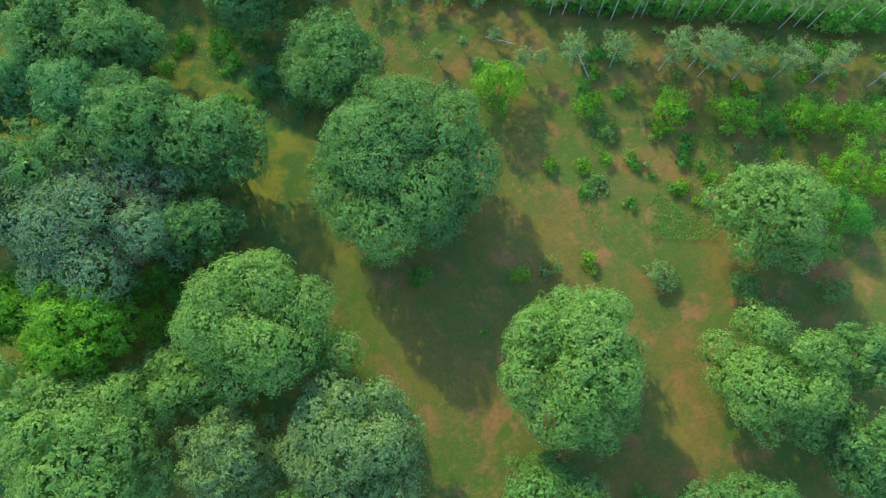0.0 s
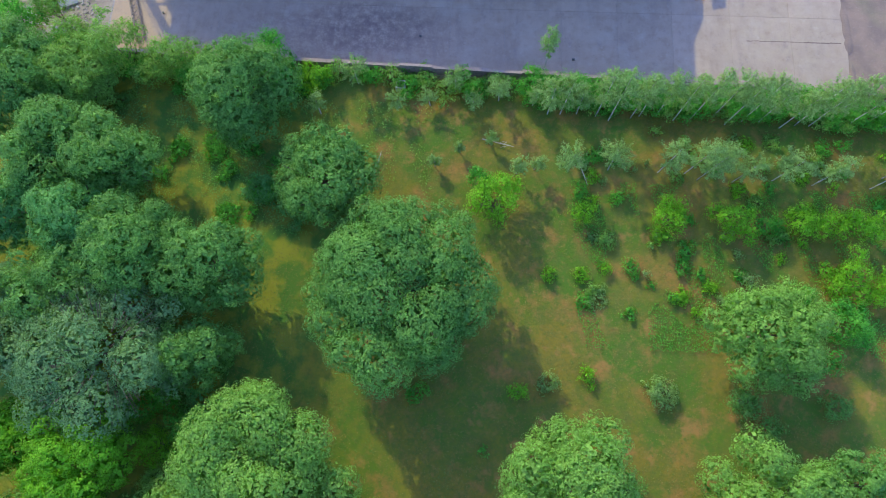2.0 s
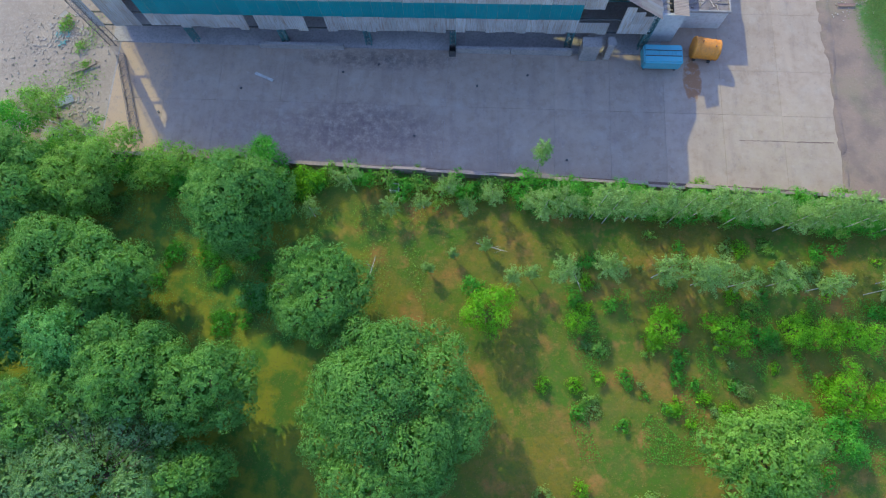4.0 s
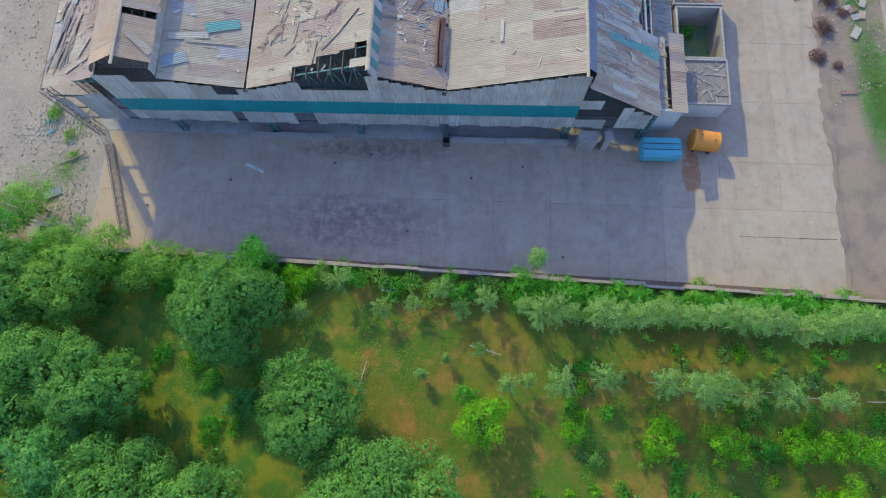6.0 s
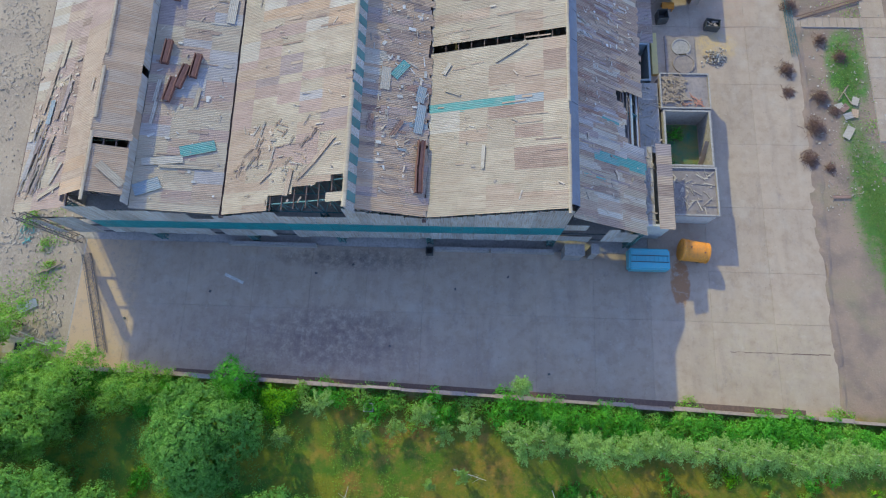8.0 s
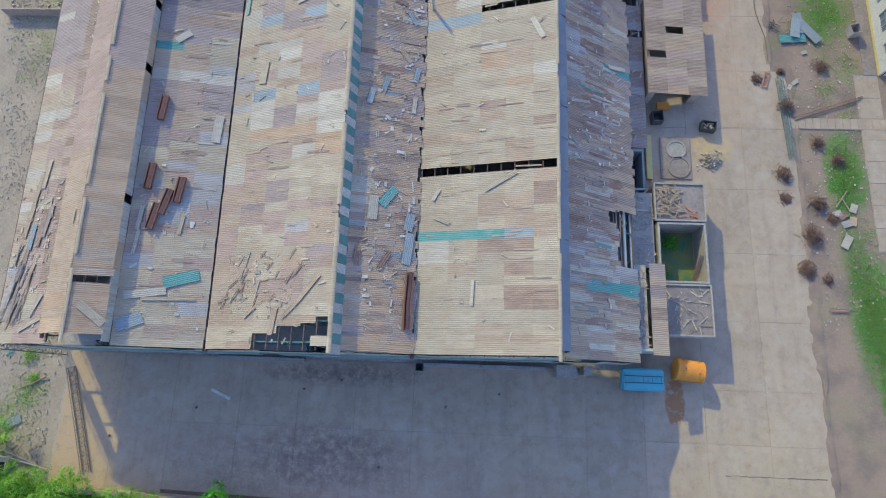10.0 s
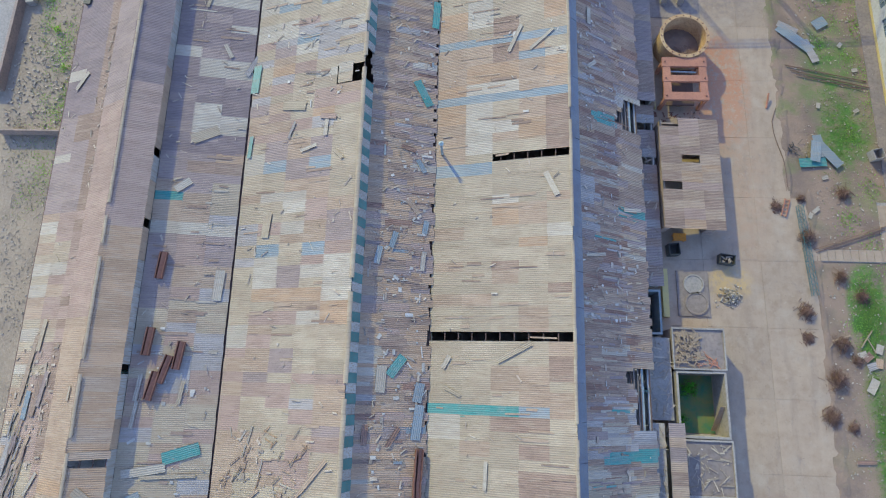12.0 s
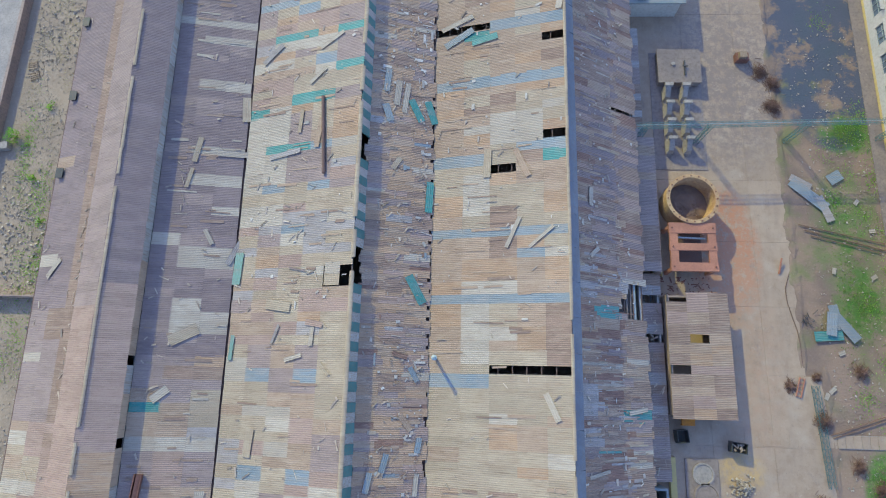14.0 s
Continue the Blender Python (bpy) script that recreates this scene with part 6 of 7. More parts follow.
# ---- strip beside the road ----
def scrap_pile(x, y, r, h, seed, mat, n=340):
    q = random.Random(seed)
    gg = Geo((x, y, 0))
    for _ in range(n):
        a, d = q.uniform(0, 6.28), abs(q.gauss(0, 0.45)) * r
        c = Vector((x + d * math.cos(a), y + d * math.sin(a), max(0.04, h * (1 - d / r * 0.8) * q.random())))
        v = Vector((q.uniform(-1, 1), q.uniform(-1, 1), q.uniform(-0.35, 0.35))) * q.uniform(0.12, 0.40) * r
        v.z = max(v.z, 0.02 - c.z)
        e = c - v
        e.z = max(e.z, 0.02)
        gg.bar(e, c + v, q.uniform(0.015, 0.038))
    ob = gg.made("scrap_pile", mat)
    ob.location = (x, y, 0)
    return solo(ob, "rusty tangle of scrap rods and dry brush on bare soil", "scrap pile", "scrap piles", "stuff")


for k, (x, y, r, h) in enumerate(((41.8, 79.8, 0.9, 0.9), (43.7, 77.8, 1.0, 0.9), (37.9, 76.1, 1.1, 1.0), (37.9, 73.5, 0.8, 0.5), (41.1, 73.0, 1.2, 1.0), (40.2, 69.5, 1.5, 1.0), (39.2, 65.9, 1.2, 0.9),
                                 (43.2, 88.8, 1.0, 0.9), (38.9, 84.0, 1.2, 1.1), (38.8, 88.2, 0.6, 0.6), (41.2, 65.0, 0.7, 0.4), (36.6, 122.4, 1.4, 0.8), (37.8, 120.9, 1.3, 0.9), (37.6, 118.0, 1.5, 0.9), (36.2, 87.3, 0.9, 0.4), (42.4, 71.4, 0.8, 0.4))):
    scrap_pile(x, y, r * 0.85, h * 0.75, 60 + k, SCRAP)


def flat_sheet(x, y, z, length, width, angle, key, label="loose sheet lying on the ground", tilt=(0, 0), group="loose sheets", waves=None):
    ob = new("loose_sheet", sheet_mesh(key, length, width, waves or max(2, round(width / 0.17))))
    ob.matrix_basis = pose(x, y, z, tilt[0], tilt[1], angle)
    return solo(ob, label, "sheet", group)


for x, y, l, w, a, t in ((40.5, 92.4, 2.9, 1.0, 4, 1), (42.3, 93.2, 3.1, 1.0, -52, 3), (41.4, 94.3, 2.6, 1.0, 100, 2), (40.8, 93.6, 2.4, 1.1, 80, 5)):
    flat_sheet(x, y, 0.12 + 0.06 * t, l, w, a, "teal" if t == 1 else "blue", "faded blue-green sheet in a heap on the ground", (t, 1))
for x, y, l, w, a in ((40.3, 107.6, 4.6, 1.2, -42), (41.8, 106.0, 3.0, 0.9, -70), (43.3, 109.6, 1.6, 1.2, 30), (39.6, 109.0, 2.4, 0.8, -30)):
    flat_sheet(x, y, 0.14, l, w, a, "blue" if w > 1.1 else "grey", "pale dusty metal sheet thrown on the soil")
for x, y, l, w, a, key in ((43.5, 69.0, 1.5, 0.8, 60, "white"), (42.9, 72.0, 0.9, 0.6, 20, "white"), (41.9, 61.9, 1.8, 0.3, 2, "rust"), (40.2, 87.0, 0.8, 0.4, 40, "white")):
    flat_sheet(x, y, 0.1, l, w, a, key, "scrap of sheet on the soil")
lay = Geo((38.7, 82.6, 0.3)).lattice((38.45, 87.4, 0.3), (38.95, 77.8, 0.3), 0.55, 0.4, 0.6, 0.026).made("lattice_girder", STEEL_GREEN)
lay.location = (38.7, 82.6, 0.3)
solo(lay, "green lattice girder lying beside the road", "girder")
for k, (p, q) in enumerate((((39.5, 82.7, 0.12), (47.2, 85.4, 0.12)), ((39.7, 82.4, 0.1), (47.0, 85.0, 0.1)), ((38.9, 104.2, 0.08), (47.5, 102.2, 0.08)), ((39.4, 103.6, 0.08), (47.8, 101.4, 0.08)), ((40.0, 103.0, 0.08), (47.0, 101.2, 0.08)))):
    solo(Geo().bar(p, q, 0.06, 0.09).made("steel_rail", SCRAP), "rusty steel rail lying on the soil", "rail", "loose rails")
path = Geo().box(39.2, 81.45, -0.06, 49.4, 82.75, 0.0).made("footpath", CONC_OLD)
solo(path, "narrow footpath of concrete flags", "path", kind="structure")
for k in range(13):
    x = 39.3 + 0.78 * k
    Geo().box(x, 81.5, 0.003, x + 0.72, 82.7, 0.05).made("flag", YARD, path)
crate(47.0, 93.2, 1.1, 1.1, 1.0, CONC_OLD, "planter", "square concrete box standing on the soil", 12)
blk = thing("machine_block", (34.6, 124.0, 0), "small brown machine block at the road's edge", "machine")
Geo().box(-0.7, -0.5, -0.01, 0.7, 0.5, 0.7).made("base", RUST, blk)
Geo().box(-0.5, -0.35, 0.7, 0.3, 0.35, 1.2).made("housing", WOOD, blk)
litter("litter", 39.8, 60, 48.6, 128, lambda x, y: -0.05, 1100, 15, "scattered stones, paper and scraps on the soil", RUBBLE, 0.28)

rng = np.random.default_rng(78)
pts = []
for cx, cy, sx, sy, m in ((44.3, 66.5, 1.4, 3.6, 1500), (44.3, 76.3, 1.5, 3.4, 3600), (45.4, 61.0, 1.8, 4.4, 6400), (46.4, 55.5, 1.4, 3.8, 2600), (44.6, 95.5, 1.8, 3.0, 1300), (45.2, 114.6, 1.8, 1.6, 1500), (43.6, 101.0, 2.4, 6.0, 900), (43.0, 95.0, 1.2, 5.0, 700)):
    pts.append(np.stack([rng.normal(cx, sx * 0.6, m), rng.normal(cy, sy * 0.6, m), np.full(m, 0.03)], 1))
pts = np.concatenate(pts)
weeds = leaves("weeds", pts, np.tile(np.array([0.1, -0.1, 0.9]), (len(pts), 1)), rng.uniform(0.03, 0.085, len(pts)), GRASS_GREEN, None, rng)
solo(weeds, "bright green weeds in patches on bare soil", "weeds", kind="stuff")

# office block along the strip
of = thing("office_block", (53, 112, 0), "two-storey white office block with an ochre base and grey windows", "building")
o = (53, 112, 0)
Y0, Y1, H = 88.0, 146.0, 7.4
Geo(o).box(49.25, Y0, -0.05, 49.55, Y1, 0.28).made("base_band", OCHRE, of)
for z0, z1 in ((0.28, 1.3), (2.9, 4.6), (6.2, H)):
    Geo(o).box(49.3, Y0, z0, 49.55, Y1, z1).made("wall", PLASTER, of)
n = 16
step = (Y1 - Y0) / n
for z0, z1 in ((1.3, 2.9), (4.6, 6.2)):
    for k in range(n + 1):
        a, b = max(Y0, Y0 + step * k - 0.7), min(Y1, Y0 + step * k + 0.7)
        Geo(o).box(49.3, a, z0, 49.55, b, z1).made("pier", PLASTER, of)
    for k in range(n):
        a, b = Y0 + step * k + 0.7, Y0 + step * (k + 1) - 0.7
        w = Geo(o).box(49.45, a, z0, 49.49, b, z1).made("window", WINDOW, of)
        for t in (0.0, 0.33, 0.66, 1.0):
            y = a + (b - a) * t
            Geo(o).box(49.37, y - 0.03, z0, 49.45, y + 0.03, z1).made("frame_bar", STEEL_PALE, w)
        Geo(o).box(49.37, a, (z0 + z1) / 2 - 0.03, 49.447, b, (z0 + z1) / 2 + 0.03).made("frame_bar", STEEL_PALE, w)
        Geo(o).box(48.9, a - 0.15, z1 + 0.1, 49.3, b + 0.15, z1 + 0.2).made("sunshade", PLASTER, of)
Geo(o).box(48.85, Y0 - 0.3, H, 58, Y1 + 0.3, H + 0.25).made("roof_slab", CONC_OLD, of)
# black wall added behind the windows in place of unlit rooms
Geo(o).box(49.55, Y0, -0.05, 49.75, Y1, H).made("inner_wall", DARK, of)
Geo(o).box(57.4, Y0, -0.05, 57.7, Y1, H).made("wall", PLASTER, of)
Geo(o).box(49.75, Y0, -0.05, 57.4, Y0 + 0.3, H).made("wall", PLASTER, of)
Geo(o).box(49.75, Y1 - 0.3, -0.05, 57.4, Y1, H).made("wall", PLASTER, of)
solo(Geo().box(47.75, 88, -0.05, 49.2, 146, 0.03).made("apron", CONC_STAIN), "narrow concrete apron along the office block", "apron", kind="structure")

# ---- rubble ground on the far side of the shed ----
dw = Geo().box(-51, 94.4, -0.1, -37.2, 94.56, 1.2).made("wall_dividing", BRICK)
solo(dw, "dark dividing wall across the rubble ground", "wall", kind="structure")
dw = Geo().box(-52.4, 100.0, -0.1, -52.05, 150, 1.12).made("wall_yard", BRICK)
solo(dw, "low brown wall beside a concrete apron", "wall", kind="structure")
solo(Geo().box(-75, 100.0, -0.09, -52.4, 150, 1.08).made("apron", CONC_OLD), "grey raised concrete apron behind the wall", "apron", kind="structure")
hut2 = thing("meter_pit", (-40.2, 44.1, 0), "small concrete pit cover with a dark opening", "pit")
Geo().box(-1.1, -0.75, -0.03, 1.1, 0.75, 0.55).made("body", CONCRETE, hut2)
# solid black slab drawn for the dark depth of the opening
Geo().box(0.15, -0.5, 0.55, 0.85, 0.3, 0.6).made("opening", DARK, hut2)
for a in ((0.05, -0.6, 0.95, -0.5), (0.05, 0.3, 0.95, 0.4), (0.05, -0.5, 0.15, 0.3), (0.85, -0.5, 0.95, 0.3)):
    Geo().box(a[0], a[1], 0.55, a[2], a[3], 0.66).made("rim", CONCRETE, hut2)
crate(-4.6, 39.6, 0.9, 0.8, 0.7, PLASTER, "inspection_pit", "small whitewashed open brick pit in the weeds")
rng = np.random.default_rng(79)
pts = []
for cx, cy, sx, sy, m in ((-42.5, 98.5, 2.2, 2.2, 900), (-40.0, 104.0, 1.2, 5.0, 1100), (-46.0, 106.0, 1.6, 3.5, 700), (-41.0, 92.4, 2.0, 0.8, 500), (-48.6, 112.0, 0.8, 5.0, 600), (-38.6, 56.0, 1.0, 2.6, 300), (-43.0, 97.5, 4.0, 3.0, 1500), (-45.0, 90.0, 3.0, 4.0, 600), (-42.0, 48.0, 3.0, 2.6, 1400), (-39.0, 51.0, 1.6, 1.4, 600)):
    pts.append(np.stack([rng.normal(cx, sx * 0.6, m), rng.normal(cy, sy * 0.6, m), np.full(m, 0.02)], 1))
pts = np.concatenate(pts)
weeds = leaves("weeds", pts, np.tile(np.array([0.1, -0.1, 0.9]), (len(pts), 1)), rng.uniform(0.03, 0.11, len(pts)), LEAF["fresh"], None, rng)
solo(weeds, "thin green weeds growing through rubble", "weeds", kind="stuff")
m = 16000
px, py = rng.uniform(-50, -36.9, m), rng.uniform(84, 140, m)
keep = np.array([noise.noise(Vector((a * 0.35, b * 0.2, 12.0))) > 0.0 for a, b in zip(px, py)])
p = np.stack([px, py, np.full(m, -0.01)], 1)[keep]
solo(leaves("dry_grass", p, np.tile(np.array([0.1, -0.1, 0.9]), (len(p), 1)), rng.uniform(0.03, 0.09, len(p)), STRAW, None, rng), "dry yellow grass over rubble ground", "grass", kind="stuff")
r = random.Random(99)
gg = Geo()
for _ in range(4200):
    x, y = r.uniform(-50, -36.9), r.uniform(42.8, 140)
    if noise.noise(Vector((x * 0.18, y * 0.18, 5.0))) < -0.05:
        continue
    s = 0.03 + 0.08 * r.random() ** 3
    gg.box(-s, -s * 0.7, -s * 0.5, s, s * 0.7, s * 0.5, pose(x, y, -0.03, r.uniform(0, 40), r.uniform(0, 40), r.uniform(0, 180)))
for _ in range(9000):
    x, y = r.uniform(-50.8, -36.9), r.uniform(72, 138)
    if noise.noise(Vector((x * 0.25, y * 0.25, 9.0))) < -0.15:
        continue
    s = 0.03 + 0.06 * r.random() ** 2
    gg.box(-s, -s * 0.7, -s * 0.5, s, s * 0.7, s * 0.5, pose(x, y, -0.04, r.uniform(0, 40), r.uniform(0, 40), r.uniform(0, 180)))
for _ in range(120):
    x, y = r.gauss(-39.0, 1.8), r.gauss(50, 4)
    s = 0.03 + 0.09 * r.random() ** 2
    gg.box(-s, -s * 0.7, -s * 0.5, s, s * 0.7, s * 0.5, pose(x, y, -0.02, r.uniform(0, 60), r.uniform(0, 60), r.uniform(0, 180)))
solo(gg.made("rubble", RUBBLE), "broken concrete and stones scattered over bare ground", "rubble", kind="stuff")
for k, (x, y, q, h) in enumerate(((-47.2, 108.3, 0.9, 0.9), (-48.6, 112.5, 0.7, 0.7), (-45.2, 103.0, 0.9, 0.8), (-43.0, 98.6, 1.1, 0.8), (-42.0, 101.0, 0.8, 0.6), (-41.5, 97.0, 0.8, 0.5), (-46.8, 117.5, 0.9, 0.7), (-40.0, 92.6, 0.7, 0.5), (-43.8, 86.0, 0.6, 0.5), (-39.6, 54.6, 0.7, 0.5), (-38.6, 52.4, 0.6, 0.4), (-41.5, 57.0, 1.0, 0.6), (-45.5, 47.0, 1.6, 1.6))):
    shrub(x, y, q * (0.62 if y > 80 else 1), h * (0.7 if y > 80 else 1), "fresh", 4000 + k, "small green weed bush on rubble ground", "weeds", lobes=6, size=0.7)

# ---- loose things on the roofs ----
ROOFS = {"A1": (-36.4, 8.55, -30.2, 10.7), "A2": (-24.65, 10.6, -17.45, 9.2), "B1": (-17.15, 9.2, -5.75, 12.8), "B2": (-5.05, 11.4, 0.35, 9.6), "C1": (0.65, 9.4, 12.3, 12.65), "C2": (13.2, 10.0, 20.4, 5.3), "L2": (-27.45, 12.9, -24.7, 11.8), "L1": (-30.5, 11.2, -27.5, 12.9)}


def on_roof(slope, x, y=56.0):
    """The height of a roof and its slope in degrees; with y, x is the true place, else the place in the square layout."""
    xa, za, xb, zb = ROOFS[slope]
    x = x - fan(x) * (y - 56.0)
    return za + (zb - za) * (x - xa) / (xb - xa), math.degrees(math.atan2(zb - za, xb - xa))


def roof_loose(slope, x, y, angle, length, width, key, lift=0.14):
    """A loose sheet lying flat on a roof slope; angle from the line of fall."""
    z, a = on_roof(slope, x, y)
    ob = new("loose_sheet", sheet_mesh(key, length, width, max(2, round(width / 0.17))))
    ob.matrix_basis = pose(x, y, z, 0, -a, 0) @ pose(0, 0, lift, 0, 0, angle)
    return solo(ob, {"teal": "loose teal sheet lying on the roof", "rust": "rusty loose sheet lying on the roof", "blue": "loose blue-grey sheet lying on the roof"}.get(key, "loose pale corrugated sheet lying on the roof"), "sheet", "loose roof sheets")


LOOSE_B1_BACK = [
    ("B1", -17.55, 96.3, 88, 3.0, 0.9, "sea"), ("B1", -13.0, 92.8, -8, 2.6, 0.9, "pale"), ("B1", -9.35, 91.2, -10, 1.7, 0.5, "rose"), ("B1", -9.5, 90.1, 88, 1.6, 0.4, "white"),
    ("B1", -13.0, 90.3, 70, 1.7, 0.25, "grey"), ("B1", -11.4, 96.0, -10, 1.8, 0.14, "mauve"), ("B1", -8.05, 95.0, 0, 1.5, 1.05, "pale", 0.05), ("B1", -8.05, 96.0, 0, 1.5, 1.05, "white", 0.05),
    ("B1", -10.4, 109.0, 84, 3.0, 0.5, "tan"), ("B1", -12.4, 110.4, 86, 2.4, 0.4, "pale"), ("B1", -9.8, 118.6, 30, 2.8, 0.4, "white"), ("B1", -13.8, 107.2, 8, 3.4, 0.5, "grey"),
    ("B1", -11.0, 115.0, 40, 2.2, 0.4, "white"), ("B1", -16.2, 118.2, 40, 2.8, 0.6, "grey")]
LOOSE_B1_FRONT = [
    ("B1", -17.3, 89.1, 88, 2.2, 0.4, "sea"), ("B1", -11.1, 88.3, 15, 1.7, 0.35, "white"), ("B1", -8.1, 87.4, -45, 1.4, 0.3, "pale"), ("B1", -14.6, 81.2, 86, 2.4, 0.8, "pale"),
    ("B1", -10.9, 57.9, 82, 2.4, 0.45, "tan"), ("B1", -9.3, 58.9, 44, 1.7, 0.3, "tan"), ("B1", -9.7, 58.6, 52, 1.4, 0.16, "pale"), ("B1", -13.2, 58.6, 40, 1.4, 0.25, "tan"),
    ("B1", -7.9, 60.6, 50, 2.8, 0.4, "tan"), ("B1", -11.65, 57.6, 0, 2.4, 1.5, "pale", 0.04), ("B1", -9.45, 57.9, 0, 2.25, 0.85, "tan", 0.04), ("B1", -7.75, 58.0, 0, 1.5, 0.6, "tan", 0.045),
    ("B1", -6.55, 56.3, 0, 1.7, 0.8, "pale", 0.04)]
LOOSE_B2_BACK = [
    ("B2", -2.1, 88.8, -14, 1.4, 0.4, "rust"), ("B2", -0.9, 87.2, -58, 1.4, 0.45, "blue"), ("B2", -1.0, 94.6, -60, 2.8, 0.8, "teal"), ("B2", -0.1, 103.4, 88, 3.0, 0.7, "teal"),
    ("B2", -2.6, 113.2, 84, 3.2, 0.5, "white"), ("B2", -3.4, 113.6, 86, 2.6, 0.6, "white"), ("B2", -1.6, 112.0, -62, 2.4, 0.7, "teal"), ("B2", -0.2, 112.0, -70, 2.4, 0.7, "teal"),
    ("B2", -4.2, 111.4, -70, 1.8, 0.7, "blue"), ("B2", -4.4, 114.8, 86, 2.4, 0.6, "blue"), ("B2", -1.4, 83.2, -50, 1.6, 0.5, "tan"), ("B2", -3.2, 106.4, 60, 1.4, 0.5, "pale")]
LOOSE_A2 = [
    ("A2", -19.9, 61.4, 18, 3.0, 1.0, "teal"), ("A2", -21.6, 90.1, 28, 2.6, 1.0, "pale"), ("A2", -18.7, 75.7, 88, 2.8, 0.8, "white"), ("A2", -22.6, 60.0, 10, 3.4, 0.7, "white"),
    ("A2", -20.7, 59.6, 3, 4.4, 0.3, "pale"), ("A2", -23.5, 57.5, 25, 2.2, 1.1, "blue"), ("A2", -20.6, 66.3, 84, 1.9, 0.35, "pale"), ("A2", -24.0, 66.6, 85, 2.2, 0.35, "white"),
    ("A2", -24.0, 64.4, 85, 2.2, 0.3, "white"), ("A2", -22.9, 84.9, 40, 1.6, 0.7, "white"), ("A2", -22.6, 107.8, 82, 2.6, 0.5, "pale"), ("A2", -23.0, 104.9, 80, 2.0, 0.35, "pale"),
    ("A2", -18.6, 112.4, 95, 2.6, 0.8, "pale"), ("A2", -19.2, 107.6, 0, 3.2, 0.6, "white"), ("A2", -18.2, 97.8, 66, 2.4, 0.5, "grey"), ("A2", -20.6, 99.2, -60, 1.6, 0.4, "white")]
LOOSE_B2_FRONT = [
    ("B2", -3.4, 68.0, 88, 2.2, 0.85, "white"), ("B2", -2.2, 69.1, 55, 2.0, 0.8, "teal"), ("B2", -0.3, 64.6, 84, 2.8, 0.8, "blue"), ("B2", -0.3, 67.0, 80, 1.6, 0.8, "blue"),
    ("B2", -4.4, 63.6, 88, 1.6, 0.5, "rust"), ("B2", -2.2, 63.4, 60, 1.8, 0.4, "rust"), ("B2", -3.0, 80.0, 75, 1.5, 0.5, "blue"), ("B2", -4.2, 78.5, 80, 1.6, 0.5, "blue"),
    ("B2", -0.4, 78.2, 86, 1.6, 0.4, "white"), ("B2", -0.3, 81.4, 80, 1.2, 0.5, "blue")]
LOOSE_EAST = [
    ("C1", 7.6, 70.5, 28, 3.2, 0.45, "pale"), ("C1", 10.7, 84.9, -65, 2.4, 0.5, "white"), ("C1", 7.6, 99.7, 66, 3.0, 0.35, "white"), ("C1", 10.0, 99.2, 40, 2.8, 0.3, "white"),
    ("C1", 5.3, 106.4, 88, 2.8, 0.7, "pale"), ("C1", 8.4, 106.2, -66, 3.0, 0.5, "tan"), ("C1", 2.4, 119.9, 28, 3.2, 0.7, "blue"), ("C1", 4.9, 119.4, 10, 2.6, 0.7, "teal"),
    ("C1", 2.0, 69.6, 60, 1.2, 0.4, "white"), ("C1", 2.6, 67.2, -25, 1.6, 0.3, "pale"), ("C1", 5.4, 60.8, 88, 2.2, 0.3, "white"), ("C1", 2.2, 121.6, 20, 3.4, 0.5, "white"),
    ("C1", 12.0, 122.8, 80, 2.6, 0.6, "white"), ("C2", 19.2, 84.6, 8, 2.4, 0.4, "white"), ("C2", 15.0, 79.5, 10, 2.4, 0.3, "white"), ("C2", 15.2, 98.7, 40, 1.4, 0.4, "white"),
    ("C2", 15.0, 104.0, 88, 1.8, 0.5, "white")]
LOOSE_WEST = [
    ("A1", -34.6, 69.3, 82, 3.0, 0.5, "tan"), ("A1", -33.9, 70.8, 84, 2.8, 0.5, "pale"), ("A1", -35.0, 66.4, 80, 3.2, 0.6, "tan"), ("A1", -35.6, 60.0, 78, 3.2, 0.7, "grey"),
    ("A1", -34.9, 58.6, 70, 2.8, 0.5, "mauve"), ("A1", -33.6, 61.0, 72, 3.0, 0.4, "tan"), ("A1", -32.4, 57.0, 24, 2.8, 0.4, "pale"), ("L2", -26.0, 61.3, 3, 3.0, 0.62, "tan"),
    ("L2", -25.7, 57.9, -38, 2.6, 0.7, "pale"), ("L1", -28.4, 66.0, 86, 1.2, 0.25, "white"), ("A1", -32.0, 58.6, 60, 2.2, 0.3, "white"), ("A1", -33.2, 65.6, 82, 3.4, 0.7, "brown"),
    ("A1", -32.6, 66.2, 80, 3.0, 0.5, "mauve"), ("A1", -34.2, 64.8, 86, 2.4, 0.6, "blue"), ("A1", -35.2, 96.0, 50, 2.2, 0.5, "white")]
for rows in (LOOSE_B1_BACK, LOOSE_B1_FRONT, LOOSE_B2_BACK, LOOSE_A2, LOOSE_B2_FRONT, LOOSE_EAST, LOOSE_WEST):
    for row in rows:
        roof_loose(*row)
rl = random.Random(31)
for _ in range(22):
    roof_loose("A1", rl.gauss(-34.9, 0.55), rl.uniform(57.0, 63.5), rl.uniform(66, 92), rl.uniform(1.6, 3.0), rl.uniform(0.12, 0.26), rl.choice(("grey", "tan", "mauve", "pale", "rose")), rl.uniform(0.1, 0.2))
for _ in range(26):
    roof_loose("B1", rl.uniform(-16.3, -8.6), rl.uniform(59.0, 63.6), rl.choice((35, 45, 55, 70, 80, -20)) + rl.uniform(-9, 9), rl.uniform(0.6, 1.5), rl.uniform(0.07, 0.16), rl.choice(("pale", "white", "tan", "amber")), rl.uniform(0.08, 0.13))
